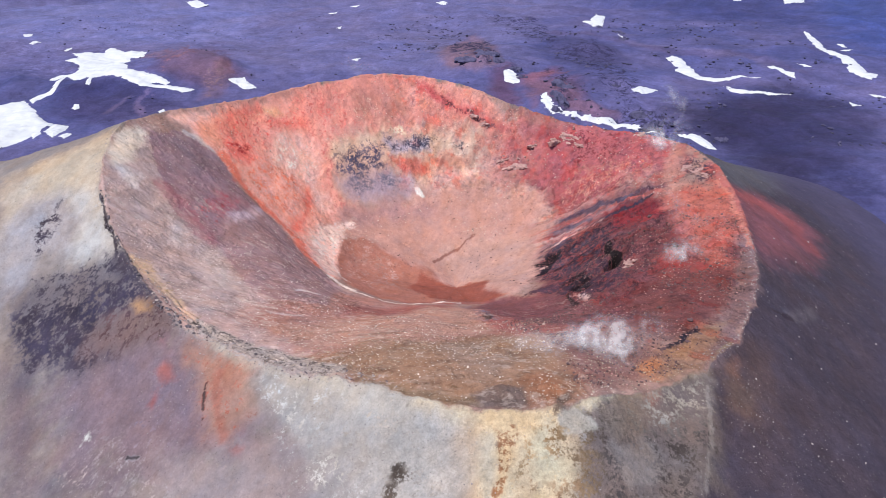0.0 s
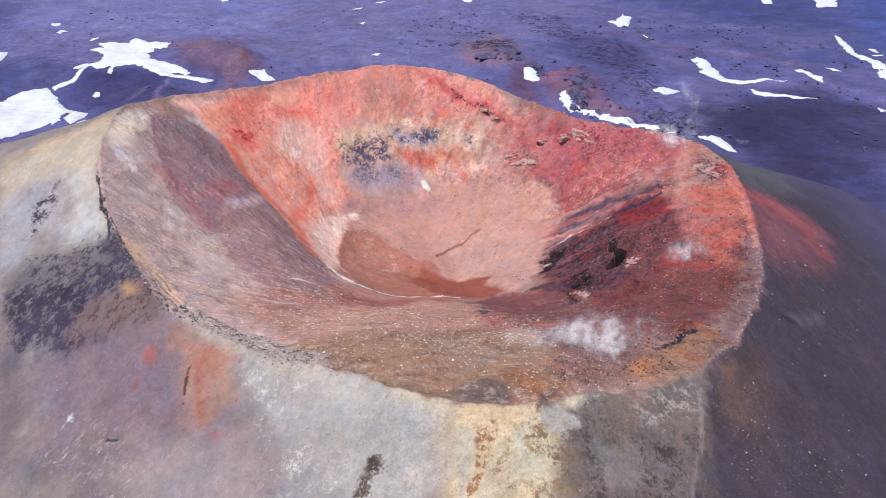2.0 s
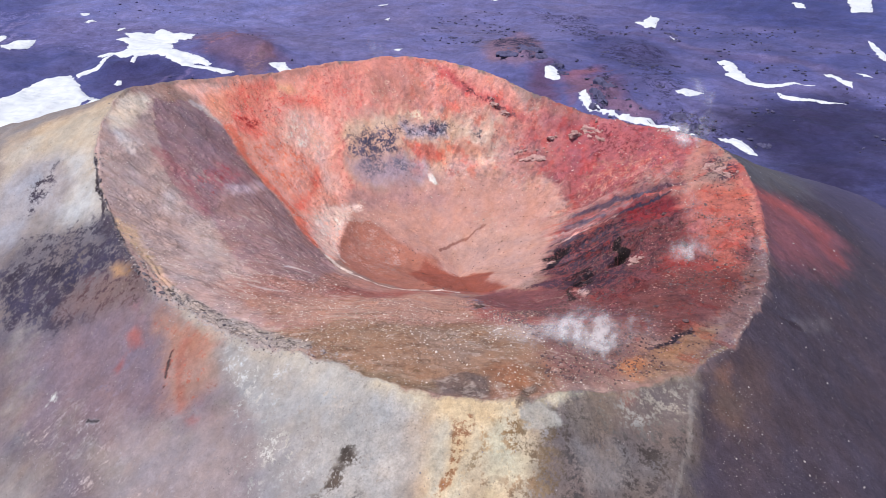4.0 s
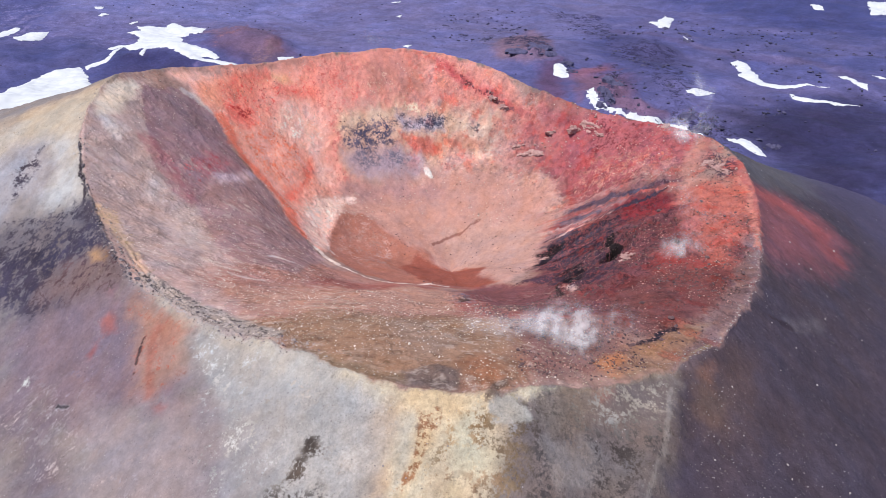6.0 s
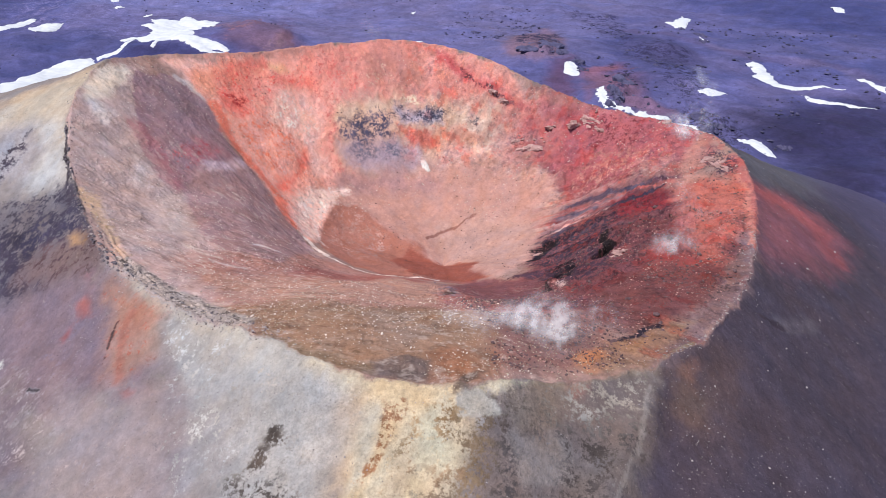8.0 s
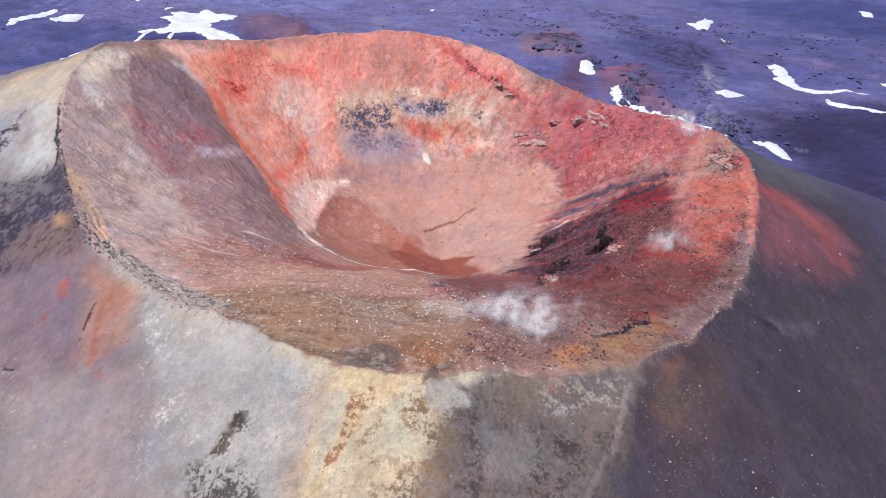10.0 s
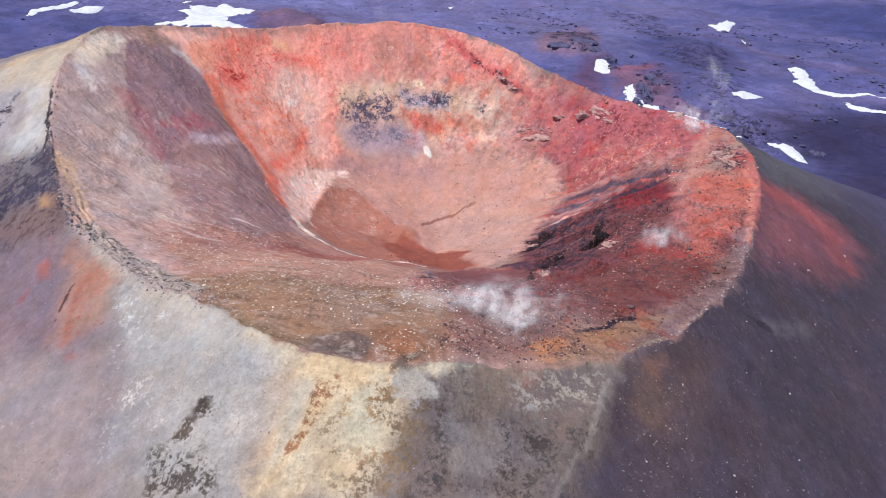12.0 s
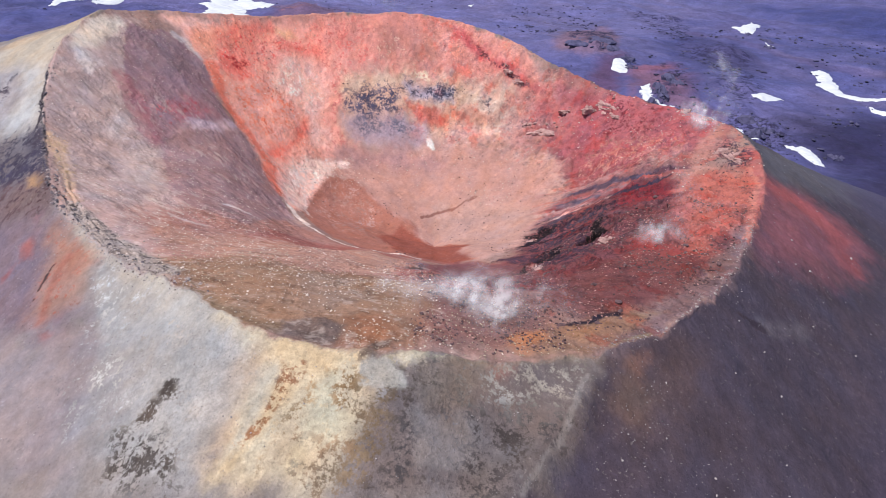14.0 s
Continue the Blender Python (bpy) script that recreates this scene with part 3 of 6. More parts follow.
streak("i", "a", (0.070, 0.051, 0.081), 0.9, 1.3, ((41.0, 234.7), (51.2, 231.6), (60.7, 226.1), (73.3, 224.0)))
streak("i", "a", (0.090, 0.065, 0.093), 0.8, 0.9, ((32.6, 230.8), (42.8, 229.2), (51.1, 226.0)))
streak("i", "a", (0.377, 0.228, 0.227), 0.7, 0.9, ((33.1, 228.1), (42.8, 226.8), (49.4, 223.6)))
streak("i", "a", (0.352, 0.190, 0.187), 0.7, 1, ((41.0, 237.8), (54.5, 233.8), (70.1, 227.9)))
patch("i", "a", (0.151, 0.050, 0.057), 1, 4, ((30.7, 220.0), (50.9, 223.1), (72.5, 219.1), (89.9, 214.0), (85.7, 180.2), (75.1, 157.9), (60.3, 140.6), (46.9, 141.1), (25.3, 155.3), (21.8, 181.8), (31.0, 200.3)))
patch("i", "a", (0.217, 0.027, 0.035), 0.9, 2.5, ((55.4, 224.3), (71.6, 218.8), (70.2, 207.3), (56.4, 210.9)))
patch("i", "b", (0.071, 0.030, 0.040), 0.42, 8, ((30.7, 220.0), (50.9, 223.1), (72.2, 216.1), (88.8, 208.7), (84.7, 179.0), (75.1, 157.9), (60.3, 140.6), (46.9, 141.1), (25.3, 155.3), (21.8, 181.8), (31.0, 200.3)))
patch("i", "b", (0.044, 0.029, 0.046), 0.55, 6, ((28.9, 219.9), (41.1, 225.7), (53.8, 216.2), (53.0, 185.4), (45.3, 182.8), (31.0, 206.1)))
patch("i", "b", (0.055, 0.029, 0.046), 0.6, 3, ((38.9, 196.8), (52.2, 193.7), (50.4, 171.9), (40.6, 173.0), (25.0, 170.3), (21.4, 195.6)))
patch("i", "b", (0.075, 0.048, 0.063), 0.55, 4, ((60.2, 154.9), (74.7, 164.8), (76.3, 158.0), (61.0, 137.9), (49.3, 136.9)))
patch("i", "a", (0.291, 0.052, 0.047), 0.7, 5, ((61.5, 181.7), (76.2, 169.7), (70.1, 156.5), (56.2, 160.3)))
patch("i", "a", (0.387, 0.126, 0.108), 0.9, 5, ((70.4, 222.7), (89.3, 216.8), (89.7, 203.6), (83.9, 198.7), (72.2, 201.8)))
patch("i", "a", (0.353, 0.124, 0.125), 0.85, 4, ((69.2, 201.3), (86.1, 199.0), (81.7, 178.8), (68.2, 178.4)))
streak("i", "a", (0.420, 0.123, 0.094), 0.9, 2.2, ((87.9, 221.7), (87.2, 196.0), (84.7, 181.2)))
patch("i", "b", (0.062, 0.047, 0.066), 0.6, 2.5, ((80.6, 234.4), (89.3, 228.3), (88.9, 220.8), (80.9, 224.5)))
patch("i", "a", (0.287, 0.116, 0.106), 0.9, 3, ((73.6, 246.7), (82.9, 240.1), (80.1, 224.9), (71.7, 226.5)))
patch("i", "a", (0.335, 0.165, 0.145), 1, 5, ((-49.4, 148.4), (-30.5, 186.9), (2.1, 188.7), (25.0, 170.3), (21.0, 136.7), (-4.9, 135.2), (-21.9, 124.9)))
patch("i", "a", (0.282, 0.094, 0.085), 0.8, 3, ((-28.0, 169.0), (2.1, 188.7), (-0.3, 149.1), (-23.7, 151.4)))
patch("i", "a", (0.299, 0.173, 0.118), 1, 5, ((-25.2, 124.6), (-4.5, 133.3), (21.0, 136.7), (26.2, 119.7), (22.1, 105.3), (6.9, 105.7), (-7.1, 109.9)))
patch("i", "a", (0.272, 0.120, 0.070), 0.85, 4, ((14.5, 121.3), (26.0, 124.7), (33.4, 116.7), (22.9, 106.6), (14.0, 109.2)))
streak("i", "a", (0.152, 0.111, 0.071), 0.8, 3, ((-14.9, 114.8), (-3.1, 110.2), (7.4, 107.6)))
# dark ash behind the near rim, with the rim's shade put into it
patch("i", "a", (0.128, 0.087, 0.091), 0.8, 1.5, ((6.1, 108.4), (15.7, 110.9), (20.2, 107.5), (17.5, 104.6), (7.2, 104.2)))
patch("i", "a", (0.186, 0.086, 0.092), 0.95, 5, ((24.1, 153.8), (46.9, 141.1), (43.0, 122.5), (30.4, 112.9), (24.0, 121.2)))
patch("i", "a", (0.240, 0.137, 0.101), 0.95, 3, ((40.2, 118.7), (49.5, 133.4), (60.1, 139.0), (67.0, 140.8), (55.5, 122.8), (46.6, 117.4)))
patch("i", "a", (0.394, 0.180, 0.108), 0.9, 1.5, ((40.9, 119.5), (45.8, 123.6), (46.1, 120.2), (42.4, 117.4)))
streak("i", "a", (0.177, 0.114, 0.130), 0.9, 4, ((85.9, 180.3), (77.9, 157.4), (72.9, 150.4), (65.9, 139.7), (57.2, 124.4)))
streak("i", "a", (0.362, 0.111, 0.108), 0.8, 4, ((88.8, 225.3), (91.0, 208.2), (87.6, 185.1)))
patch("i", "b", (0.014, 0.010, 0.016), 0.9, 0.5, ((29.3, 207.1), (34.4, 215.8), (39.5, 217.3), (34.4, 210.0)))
patch("i", "a", (0.450, 0.308, 0.292), 0.8, 0.6, ((37.5, 179.5), (40.1, 176.6), (40.6, 168.4), (38.6, 172.5)))
streak("i", "b", (0.058, 0.041, 0.065), 0.8, 0.6, ((34.1, 223.1), (46.1, 224.3), (57.2, 221.9), (69.5, 220.9)))
streak("i", "b", (0.051, 0.038, 0.061), 0.8, 0.5, ((31.6, 219.3), (41.1, 222.6), (49.1, 219.7)))
streak("i", "b", (0.385, 0.218, 0.211), 0.7, 0.5, ((32.5, 221.9), (42.8, 224.7), (54.1, 222.4)))
streak("i", "b", (0.344, 0.118, 0.116), 0.7, 0.6, ((42.8, 231.1), (55.9, 227.3), (66.6, 222.3)))
streak("i", "b", (0.074, 0.052, 0.076), 0.7, 0.6, ((42.8, 239.6), (54.6, 237.0), (65.6, 230.9)))
streak("i", "b", (0.389, 0.245, 0.226), 0.7, 0.6, ((44.6, 242.2), (56.4, 238.1), (69.1, 234.0)))
streak("i", "b", (0.089, 0.062, 0.086), 0.7, 0.5, ((44.5, 244.2), (53.0, 241.0), (61.4, 238.2)))
streak("o", "b", (0.034, 0.026, 0.034), 0.9, 0.7, ((-89.2, 176.6), (-86.5, 169.8), (-81.6, 161.5), (-79.4, 157.2), (-72.3, 151.3), (-63.7, 144.4), (-58.4, 140.9)))
patch("i", "b", (0.103, 0.034, 0.046), 0.4, 4, ((31.2, 273.9), (58.8, 263.1), (80.5, 245.7), (78.4, 229.6), (40.9, 244.2)))
patch("i", "a", (0.261, 0.157, 0.106), 0.9, 3, ((40.7, 121.6), (49.5, 131.9), (58.8, 141.6), (66.8, 141.3), (56.7, 125.5), (46.4, 120.2)))
# edge shading of the inner ledge, drawn as a dark line of colour
streak("i", "b", (0.058, 0.043, 0.060), 0.46, 1, ((45.4, 127.4), (50.4, 133.9), (55.9, 139.6)))
# distance haze painted as a paler blue over the far left plain
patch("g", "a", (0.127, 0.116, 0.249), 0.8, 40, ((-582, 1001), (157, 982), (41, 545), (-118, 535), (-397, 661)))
patch("g", "a", (0.090, 0.050, 0.098), 0.6, 12, ((-222, 543), (-217, 710), (-149, 541), (-178, 519)))
patch("g", "a", (0.150, 0.067, 0.080), 0.8, 4, ((-172, 549), (-163, 556), (-157, 540), (-167, 537)))
patch("g", "a", (0.199, 0.070, 0.110), 0.6, 10, ((60, 521), (87, 558), (82, 527), (65, 511)))
patch("g", "a", (0.106, 0.055, 0.098), 0.7, 8, ((62, 511), (98, 528), (100, 478), (68, 454)))
patch("g", "a", (0.090, 0.070, 0.114), 0.8, 8, ((-5, 631), (39, 697), (42, 566), (8, 552)))
patch("g", "a", (0.102, 0.047, 0.092), 0.7, 8, ((37, 545), (49, 553), (48, 477), (30, 279)))
streak("g", "a", (0.090, 0.070, 0.155), 0.6, 9, ((107, 736), (154, 698), (199, 638), (256, 625), (278, 563)))
patch("g", "a", (0.031, 0.026, 0.064), 0.85, 25, ((140, 476), (251, 490), (153, 254), (161, 337)))
# bluer distance haze painted on the far right plain
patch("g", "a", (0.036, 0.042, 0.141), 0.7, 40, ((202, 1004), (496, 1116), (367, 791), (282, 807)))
patch("g", "a", (0.031, 0.026, 0.083), 0.7, 15, ((-276, 522), (-204, 518), (-168, 466), (-203, 434), (-243, 457)))
streak("i", "a", (0.243, 0.208, 0.220), 0.6, 2, ((-70.1, 143.1), (-60.3, 135.2), (-51.0, 129.0), (-41.3, 124.5), (-31.2, 120.6), (-21.8, 116.9)))
streak("i", "a", (0.327, 0.251, 0.140), 0.7, 0.6, ((56.8, 125.7), (59.6, 128.7), (63.4, 132.2)))
streak("o", "a", (0.152, 0.121, 0.142), 0.5, 2.5, ((-34.3, 114.8), (-30.2, 106.3), (-26.7, 96.7), (-28.1, 89.8)))
patch("g", "a", (0.042, 0.036, 0.094), 0.5, 20, ((84, 701), (143, 696), (163, 614), (105, 513), (85, 588)))
patch("g", "b", (0.028, 0.024, 0.058), 0.5, 10, ((70, 543), (96, 568), (91, 449), (71, 442)))
patch("g", "b", (0.028, 0.024, 0.061), 0.5, 12, ((111, 465), (142, 465), (141, 415), (80, 242), (74, 254)))
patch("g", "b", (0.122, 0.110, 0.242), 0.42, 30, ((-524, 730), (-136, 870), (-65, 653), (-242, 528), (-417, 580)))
patch("g", "b", (0.106, 0.090, 0.171), 0.4, 20, ((-45, 742), (32, 754), (45, 557), (-8, 549)))
patch("g", "a", (0.026, 0.023, 0.070), 0.75, 25, ((162, 493), (259, 536), (291, 465), (191, 283), (181, 355), (162, 403)))
patch("i", "a", (0.392, 0.278, 0.267), 0.9, 3, ((-91.3, 184.4), (-91.9, 198.3), (-86.6, 204.8), (-82.4, 196.3), (-77.1, 187.6), (-70.3, 184.1), (-63.3, 179.1), (-54.5, 168.4), (-49.1, 162.2), (-50.9, 149.2), (-56.6, 142.3), (-66.3, 150.1), (-74.8, 156.6), (-80.5, 161.4), (-86.9, 171.4)))
patch("i", "a", (0.646, 0.531, 0.449), 0.9, 2, ((-92.5, 189.7), (-92.2, 198.8), (-88.4, 204.5), (-85.8, 201.2), (-86.9, 191.5), (-89.4, 186.1)))
patch("i", "a", (0.625, 0.533, 0.521), 0.75, 1.5, ((-88.7, 187.0), (-86.2, 188.4), (-83.4, 187.1), (-83.3, 183.5), (-86.2, 182.6)))
patch("i", "a", (0.484, 0.388, 0.379), 0.65, 2, ((-75.1, 179.4), (-72.1, 180.6), (-68.4, 173.9), (-70.5, 171.4), (-73.5, 174.7)))
patch("i", "a", (0.475, 0.340, 0.304), 0.7, 2.5, ((-65.6, 171.9), (-62.8, 178.1), (-57.1, 170.3), (-53.5, 161.6), (-57.7, 158.8), (-62.5, 163.7)))
patch("i", "a", (0.307, 0.179, 0.183), 1, 1.2, ((-63.1, 182.5), (-61.9, 193.5), (-56.9, 210.6), (-46.0, 205.3), (-36.4, 195.5), (-31.9, 188.8), (-30.8, 165.2), (-41.6, 163.0), (-48.6, 162.7), (-53.2, 167.7)))
patch("i", "a", (0.275, 0.159, 0.180), 1, 0.5, ((-86.4, 205.5), (-83.4, 213.3), (-78.4, 218.9), (-73.1, 219.1), (-69.5, 217.1), (-65.4, 212.8), (-61.0, 209.5), (-57.7, 209.3), (-61.0, 199.6), (-63.2, 192.8), (-63.0, 183.6), (-63.6, 179.0), (-68.2, 183.1), (-72.3, 185.0), (-76.5, 188.3), (-81.0, 194.4), (-83.9, 199.5)))
patch("i", "a", (0.219, 0.143, 0.165), 0.6, 3, ((-84.9, 208.7), (-78.3, 216.6), (-69.9, 215.6), (-72.7, 201.9), (-80.0, 196.7)))
streak("i", "a", (0.296, 0.106, 0.128), 0.6, 3, ((-77.9, 189.6), (-72.1, 185.2), (-65.2, 180.7)))
patch("i", "a", (0.383, 0.108, 0.129), 0.5, 3, ((-68.6, 193.2), (-64.4, 204.6), (-60.3, 205.5), (-64.5, 192.4)))
patch("i", "b", (0.395, 0.084, 0.102), 0.4, 3, ((-71.8, 188.1), (-64.4, 204.6), (-60.0, 205.8), (-65.1, 187.9), (-68.0, 185.8)))
patch("i", "a", (0.539, 0.378, 0.413), 0.75, 1.2, ((-62.8, 193.9), (-58.1, 209.4), (-56.5, 212.4), (-57.0, 202.6), (-60.4, 193.0)))
streak("i", "a", (0.537, 0.468, 0.463), 0.6, 1.2, ((-80.0, 217.7), (-76.8, 219.0), (-73.0, 218.7)))
patch("i", "a", (0.483, 0.314, 0.216), 0.75, 1.6, ((-78.3, 157.5), (-76.5, 158.6), (-72.3, 158.0), (-64.8, 149.9), (-57.0, 141.0), (-58.8, 141.0), (-66.3, 147.8), (-73.0, 153.3)))
patch("i", "b", (0.423, 0.285, 0.173), 0.4, 2, ((-78.3, 157.5), (-72.9, 159.3), (-63.4, 150.6), (-53.5, 138.5), (-58.6, 141.2), (-66.5, 146.8)))
streak("i", "a", (0.662, 0.572, 0.562), 0.7, 0.6, ((-40.1, 170.9), (-37.6, 172.3), (-34.4, 172.8)))
streak("i", "a", (0.543, 0.418, 0.386), 0.6, 0.7, ((-43.6, 153.3), (-39.2, 153.3), (-35.5, 155.0)))
streak("i", "a", (0.523, 0.401, 0.370), 0.6, 0.8, ((-51.1, 156.2), (-46.9, 155.2), (-43.0, 155.9)))
patch("i", "a", (0.780, 0.345, 0.276), 1, 1.5, ((-78.9, 221.6), (-74.3, 239.0), (-57.9, 259.8), (-43.6, 272.0), (-38.3, 266.2), (-39.8, 253.2), (-35.9, 239.4), (-33.7, 198.0), (-40.7, 201.4), (-46.8, 205.2), (-57.5, 210.5), (-66.1, 214.9), (-72.8, 219.2)))
patch("i", "a", (0.780, 0.292, 0.188), 0.8, 2.5, ((-78.8, 222.1), (-75.0, 235.6), (-65.1, 250.6), (-62.4, 247.3), (-69.8, 232.4), (-71.8, 221.9)))
streak("i", "a", (0.780, 0.176, 0.107), 0.8, 2.4, ((-70.1, 219.9), (-64.6, 215.2), (-59.3, 212.8), (-54.2, 212.4), (-47.0, 208.5), (-40.3, 201.2)))
patch("i", "a", (0.745, 0.103, 0.077), 0.65, 3, ((-71.1, 227.5), (-66.3, 235.2), (-63.2, 234.1), (-65.5, 227.0), (-68.6, 222.2)))
patch("i", "a", (0.719, 0.080, 0.079), 0.75, 2.2, ((-72.8, 235.2), (-70.5, 241.0), (-65.0, 250.3), (-64.2, 250.1), (-69.6, 240.8), (-72.0, 234.8)))
patch("i", "a", (0.680, 0.097, 0.074), 0.7, 2.2, ((-60.0, 248.8), (-57.2, 252.8), (-51.8, 256.6), (-50.2, 256.5), (-55.9, 251.0)))
# shadow under a ledge of the red wall, painted dark red
patch("i", "b", (0.276, 0.028, 0.035), 0.6, 0.7, ((-58.3, 251.7), (-53.2, 255.7), (-51.3, 255.9), (-56.0, 251.6)))
patch("i", "a", (0.577, 0.090, 0.096), 0.65, 2.6, ((-46.7, 264.3), (-40.9, 271.7), (-36.1, 273.0), (-39.1, 267.1), (-43.0, 264.2)))
patch("i", "a", (0.780, 0.117, 0.071), 0.75, 2, ((-50.2, 218.9), (-47.7, 225.7), (-48.5, 235.9), (-47.2, 241.0), (-46.3, 235.4), (-46.4, 225.0), (-47.2, 215.1), (-49.5, 214.3)))
patch("i", "a", (0.780, 0.504, 0.435), 0.5, 4, ((-65.8, 242.9), (-52.6, 253.4), (-42.2, 252.2), (-45.6, 243.2), (-57.7, 236.1)))
patch("i", "b", (0.780, 0.586, 0.512), 0.36, 3, ((-65.8, 242.9), (-52.6, 253.4), (-42.2, 252.2), (-45.6, 243.2), (-57.7, 236.1)))
patch("i", "a", (0.780, 0.512, 0.453), 0.7, 3, ((-47.8, 242.3), (-38.6, 244.2), (-36.9, 238.4), (-43.6, 232.8)))
patch("i", "a", (0.734, 0.472, 0.234), 0.6, 1.6, ((-63.4, 251.1), (-60.3, 253.6), (-56.4, 255.1), (-59.7, 251.1), (-62.7, 249.8)))
patch("i", "a", (0.492, 0.211, 0.173), 0.7, 2, ((-75.4, 237.2), (-161.5, 525.3), (-45.9, 270.1), (-47.2, 266.8), (-63.6, 251.9), (-73.6, 237.8)))
patch("i", "b", (0.780, 0.199, 0.117), 0.4, 3, ((-70.1, 225.6), (-61.9, 238.1), (-49.3, 238.9), (-48.6, 222.4), (-55.2, 215.5), (-62.5, 217.5)))
patch("i", "a", (0.772, 0.153, 0.122), 0.45, 5, ((-75.9, 233.1), (-44.3, 270.3), (-35.6, 273.6), (-47.8, 258.1), (-60.1, 245.3), (-66.4, 224.6), (-70.6, 224.6)))
patch("i", "b", (0.692, 0.095, 0.085), 0.34, 3, ((-75.9, 233.1), (-44.3, 270.3), (-35.6, 273.6), (-47.8, 258.1), (-60.1, 245.3), (-66.4, 224.6), (-70.6, 224.6)))
patch("i", "a", (0.545, 0.218, 0.187), 1, 3, ((-44.4, 271.1), (-103.5, 566.5), (-52.9, 581.7), (0.3, 286.2), (18.8, 281.5), (25.8, 276.4), (23.3, 271.1), (1.9, 273.1), (-13.2, 273.1), (-37.9, 259.1), (-43.6, 263.2)))
patch("i", "a", (0.585, 0.239, 0.202), 0.6, 7, ((-51.3, 265.4), (-37.3, 276.8), (-31.8, 264.8), (-30.7, 243.0), (-40.0, 232.1), (-46.0, 249.7)))
patch("i", "b", (0.537, 0.146, 0.128), 0.38, 5, ((-51.3, 265.4), (-37.3, 276.8), (-31.8, 264.8), (-30.7, 243.0), (-40.0, 232.1), (-46.0, 249.7)))
patch("i", "a", (0.395, 0.167, 0.139), 0.7, 4, ((-34.8, 274.7), (-17.3, 284.7), (-10.6, 278.0), (-23.4, 270.1), (-33.7, 268.9)))
patch("i", "a", (0.458, 0.363, 0.305), 0.75, 4, ((-9.0, 274.1), (14.2, 276.9), (20.4, 271.5), (17.0, 263.1), (-1.1, 264.9), (-9.3, 269.3)))
patch("i", "a", (0.521, 0.331, 0.258), 0.9, 4, ((-41.6, 257.2), (-25.1, 268.0), (-4.9, 275.2), (-1.2, 265.2), (-8.3, 256.4), (-19.6, 249.2), (-35.0, 244.2), (-40.7, 248.6)))
patch("i", "a", (0.630, 0.446, 0.330), 0.6, 2, ((-41.7, 255.9), (-26.9, 266.1), (-23.5, 267.2), (-24.4, 264.4), (-33.7, 258.5), (-40.5, 253.9)))
patch("i", "b", (0.612, 0.412, 0.321), 0.36, 3, ((-36.4, 270.4), (-28.7, 275.9), (-25.6, 273.0), (-33.5, 268.0)))
patch("i", "b", (0.626, 0.511, 0.387), 0.5, 2, ((-20.6, 271.2), (-15.5, 274.4), (-14.6, 271.2), (-19.7, 268.7)))
patch("i", "a", (0.406, 0.058, 0.073), 0.8, 1.4, ((-11.4, 285.8), (-3.8, 284.6), (5.3, 281.7), (18.6, 277.8), (25.7, 275.1), (18.5, 276.3), (7.4, 279.1), (-2.0, 281.7), (-9.6, 283.2)))
streak("i", "b", (0.110, 0.037, 0.048), 0.6, 0.6, ((-0.7, 282.8), (6.2, 280.1), (15.1, 277.4), (21.0, 276.2)))
patch("i", "a", (0.403, 0.138, 0.094), 0.6, 2.5, ((-15.7, 262.5), (-1.9, 270.1), (11.5, 268.9), (9.7, 265.8), (-3.1, 263.7), (-13.0, 259.3)))
patch("i", "a", (0.477, 0.111, 0.088), 0.75, 1.2, ((-21.1, 262.0), (-9.9, 266.1), (-6.3, 265.2), (-6.9, 262.1), (-13.3, 261.2), (-19.6, 260.8)))
patch("i", "a", (0.300, 0.224, 0.279), 0.85, 3, ((-38.9, 249.6), (-21.5, 259.8), (-12.8, 260.5), (-9.1, 255.9), (-19.5, 248.8), (-34.8, 245.6)))
patch("i", "a", (0.324, 0.267, 0.329), 0.85, 1.5, ((-22.6, 266.1), (-6.2, 272.6), (-5.3, 269.6), (-19.6, 263.0)))
patch("i", "b", (0.077, 0.068, 0.112), 0.58, 2.2, ((-40.6, 251.3), (-38.6, 254.5), (-33.6, 260.0), (-24.0, 264.4), (-20.8, 262.7), (-23.4, 258.8), (-30.6, 254.9), (-29.1, 252.5), (-33.3, 251.9), (-38.1, 249.8)))
patch("i", "b", (0.071, 0.063, 0.100), 0.52, 2.2, ((-25.2, 266.1), (-18.7, 268.1), (-8.8, 272.9), (-4.1, 273.1), (-4.9, 269.8), (-14.0, 265.2), (-20.1, 263.7), (-24.4, 264.2)))
patch("i", "b", (0.147, 0.127, 0.171), 0.5, 2, ((-36.1, 249.7), (-21.2, 258.1), (-14.9, 258.1), (-20.2, 252.4), (-31.7, 248.1)))
patch("i", "b", (0.069, 0.059, 0.074), 0.5, 1.5, ((3.2, 273.0), (8.2, 274.2), (8.0, 269.7), (5.0, 269.8)))
patch("i", "a", (0.390, 0.209, 0.181), 1, 5, ((-42.8, 228.1), (-34.6, 242.2), (-15.8, 251.0), (9.7, 262.4), (30.6, 257.1), (39.7, 237.0), (32.0, 219.7), (20.4, 198.6), (5.6, 211.6), (-2.9, 219.5), (-14.7, 221.9), (-28.0, 230.3), (-36.4, 225.0)))
patch("i", "a", (0.328, 0.178, 0.180), 0.75, 4, ((-38.2, 240.5), (-21.8, 249.8), (-3.6, 252.6), (-0.9, 248.2), (-20.5, 243.0), (-34.8, 236.3)))
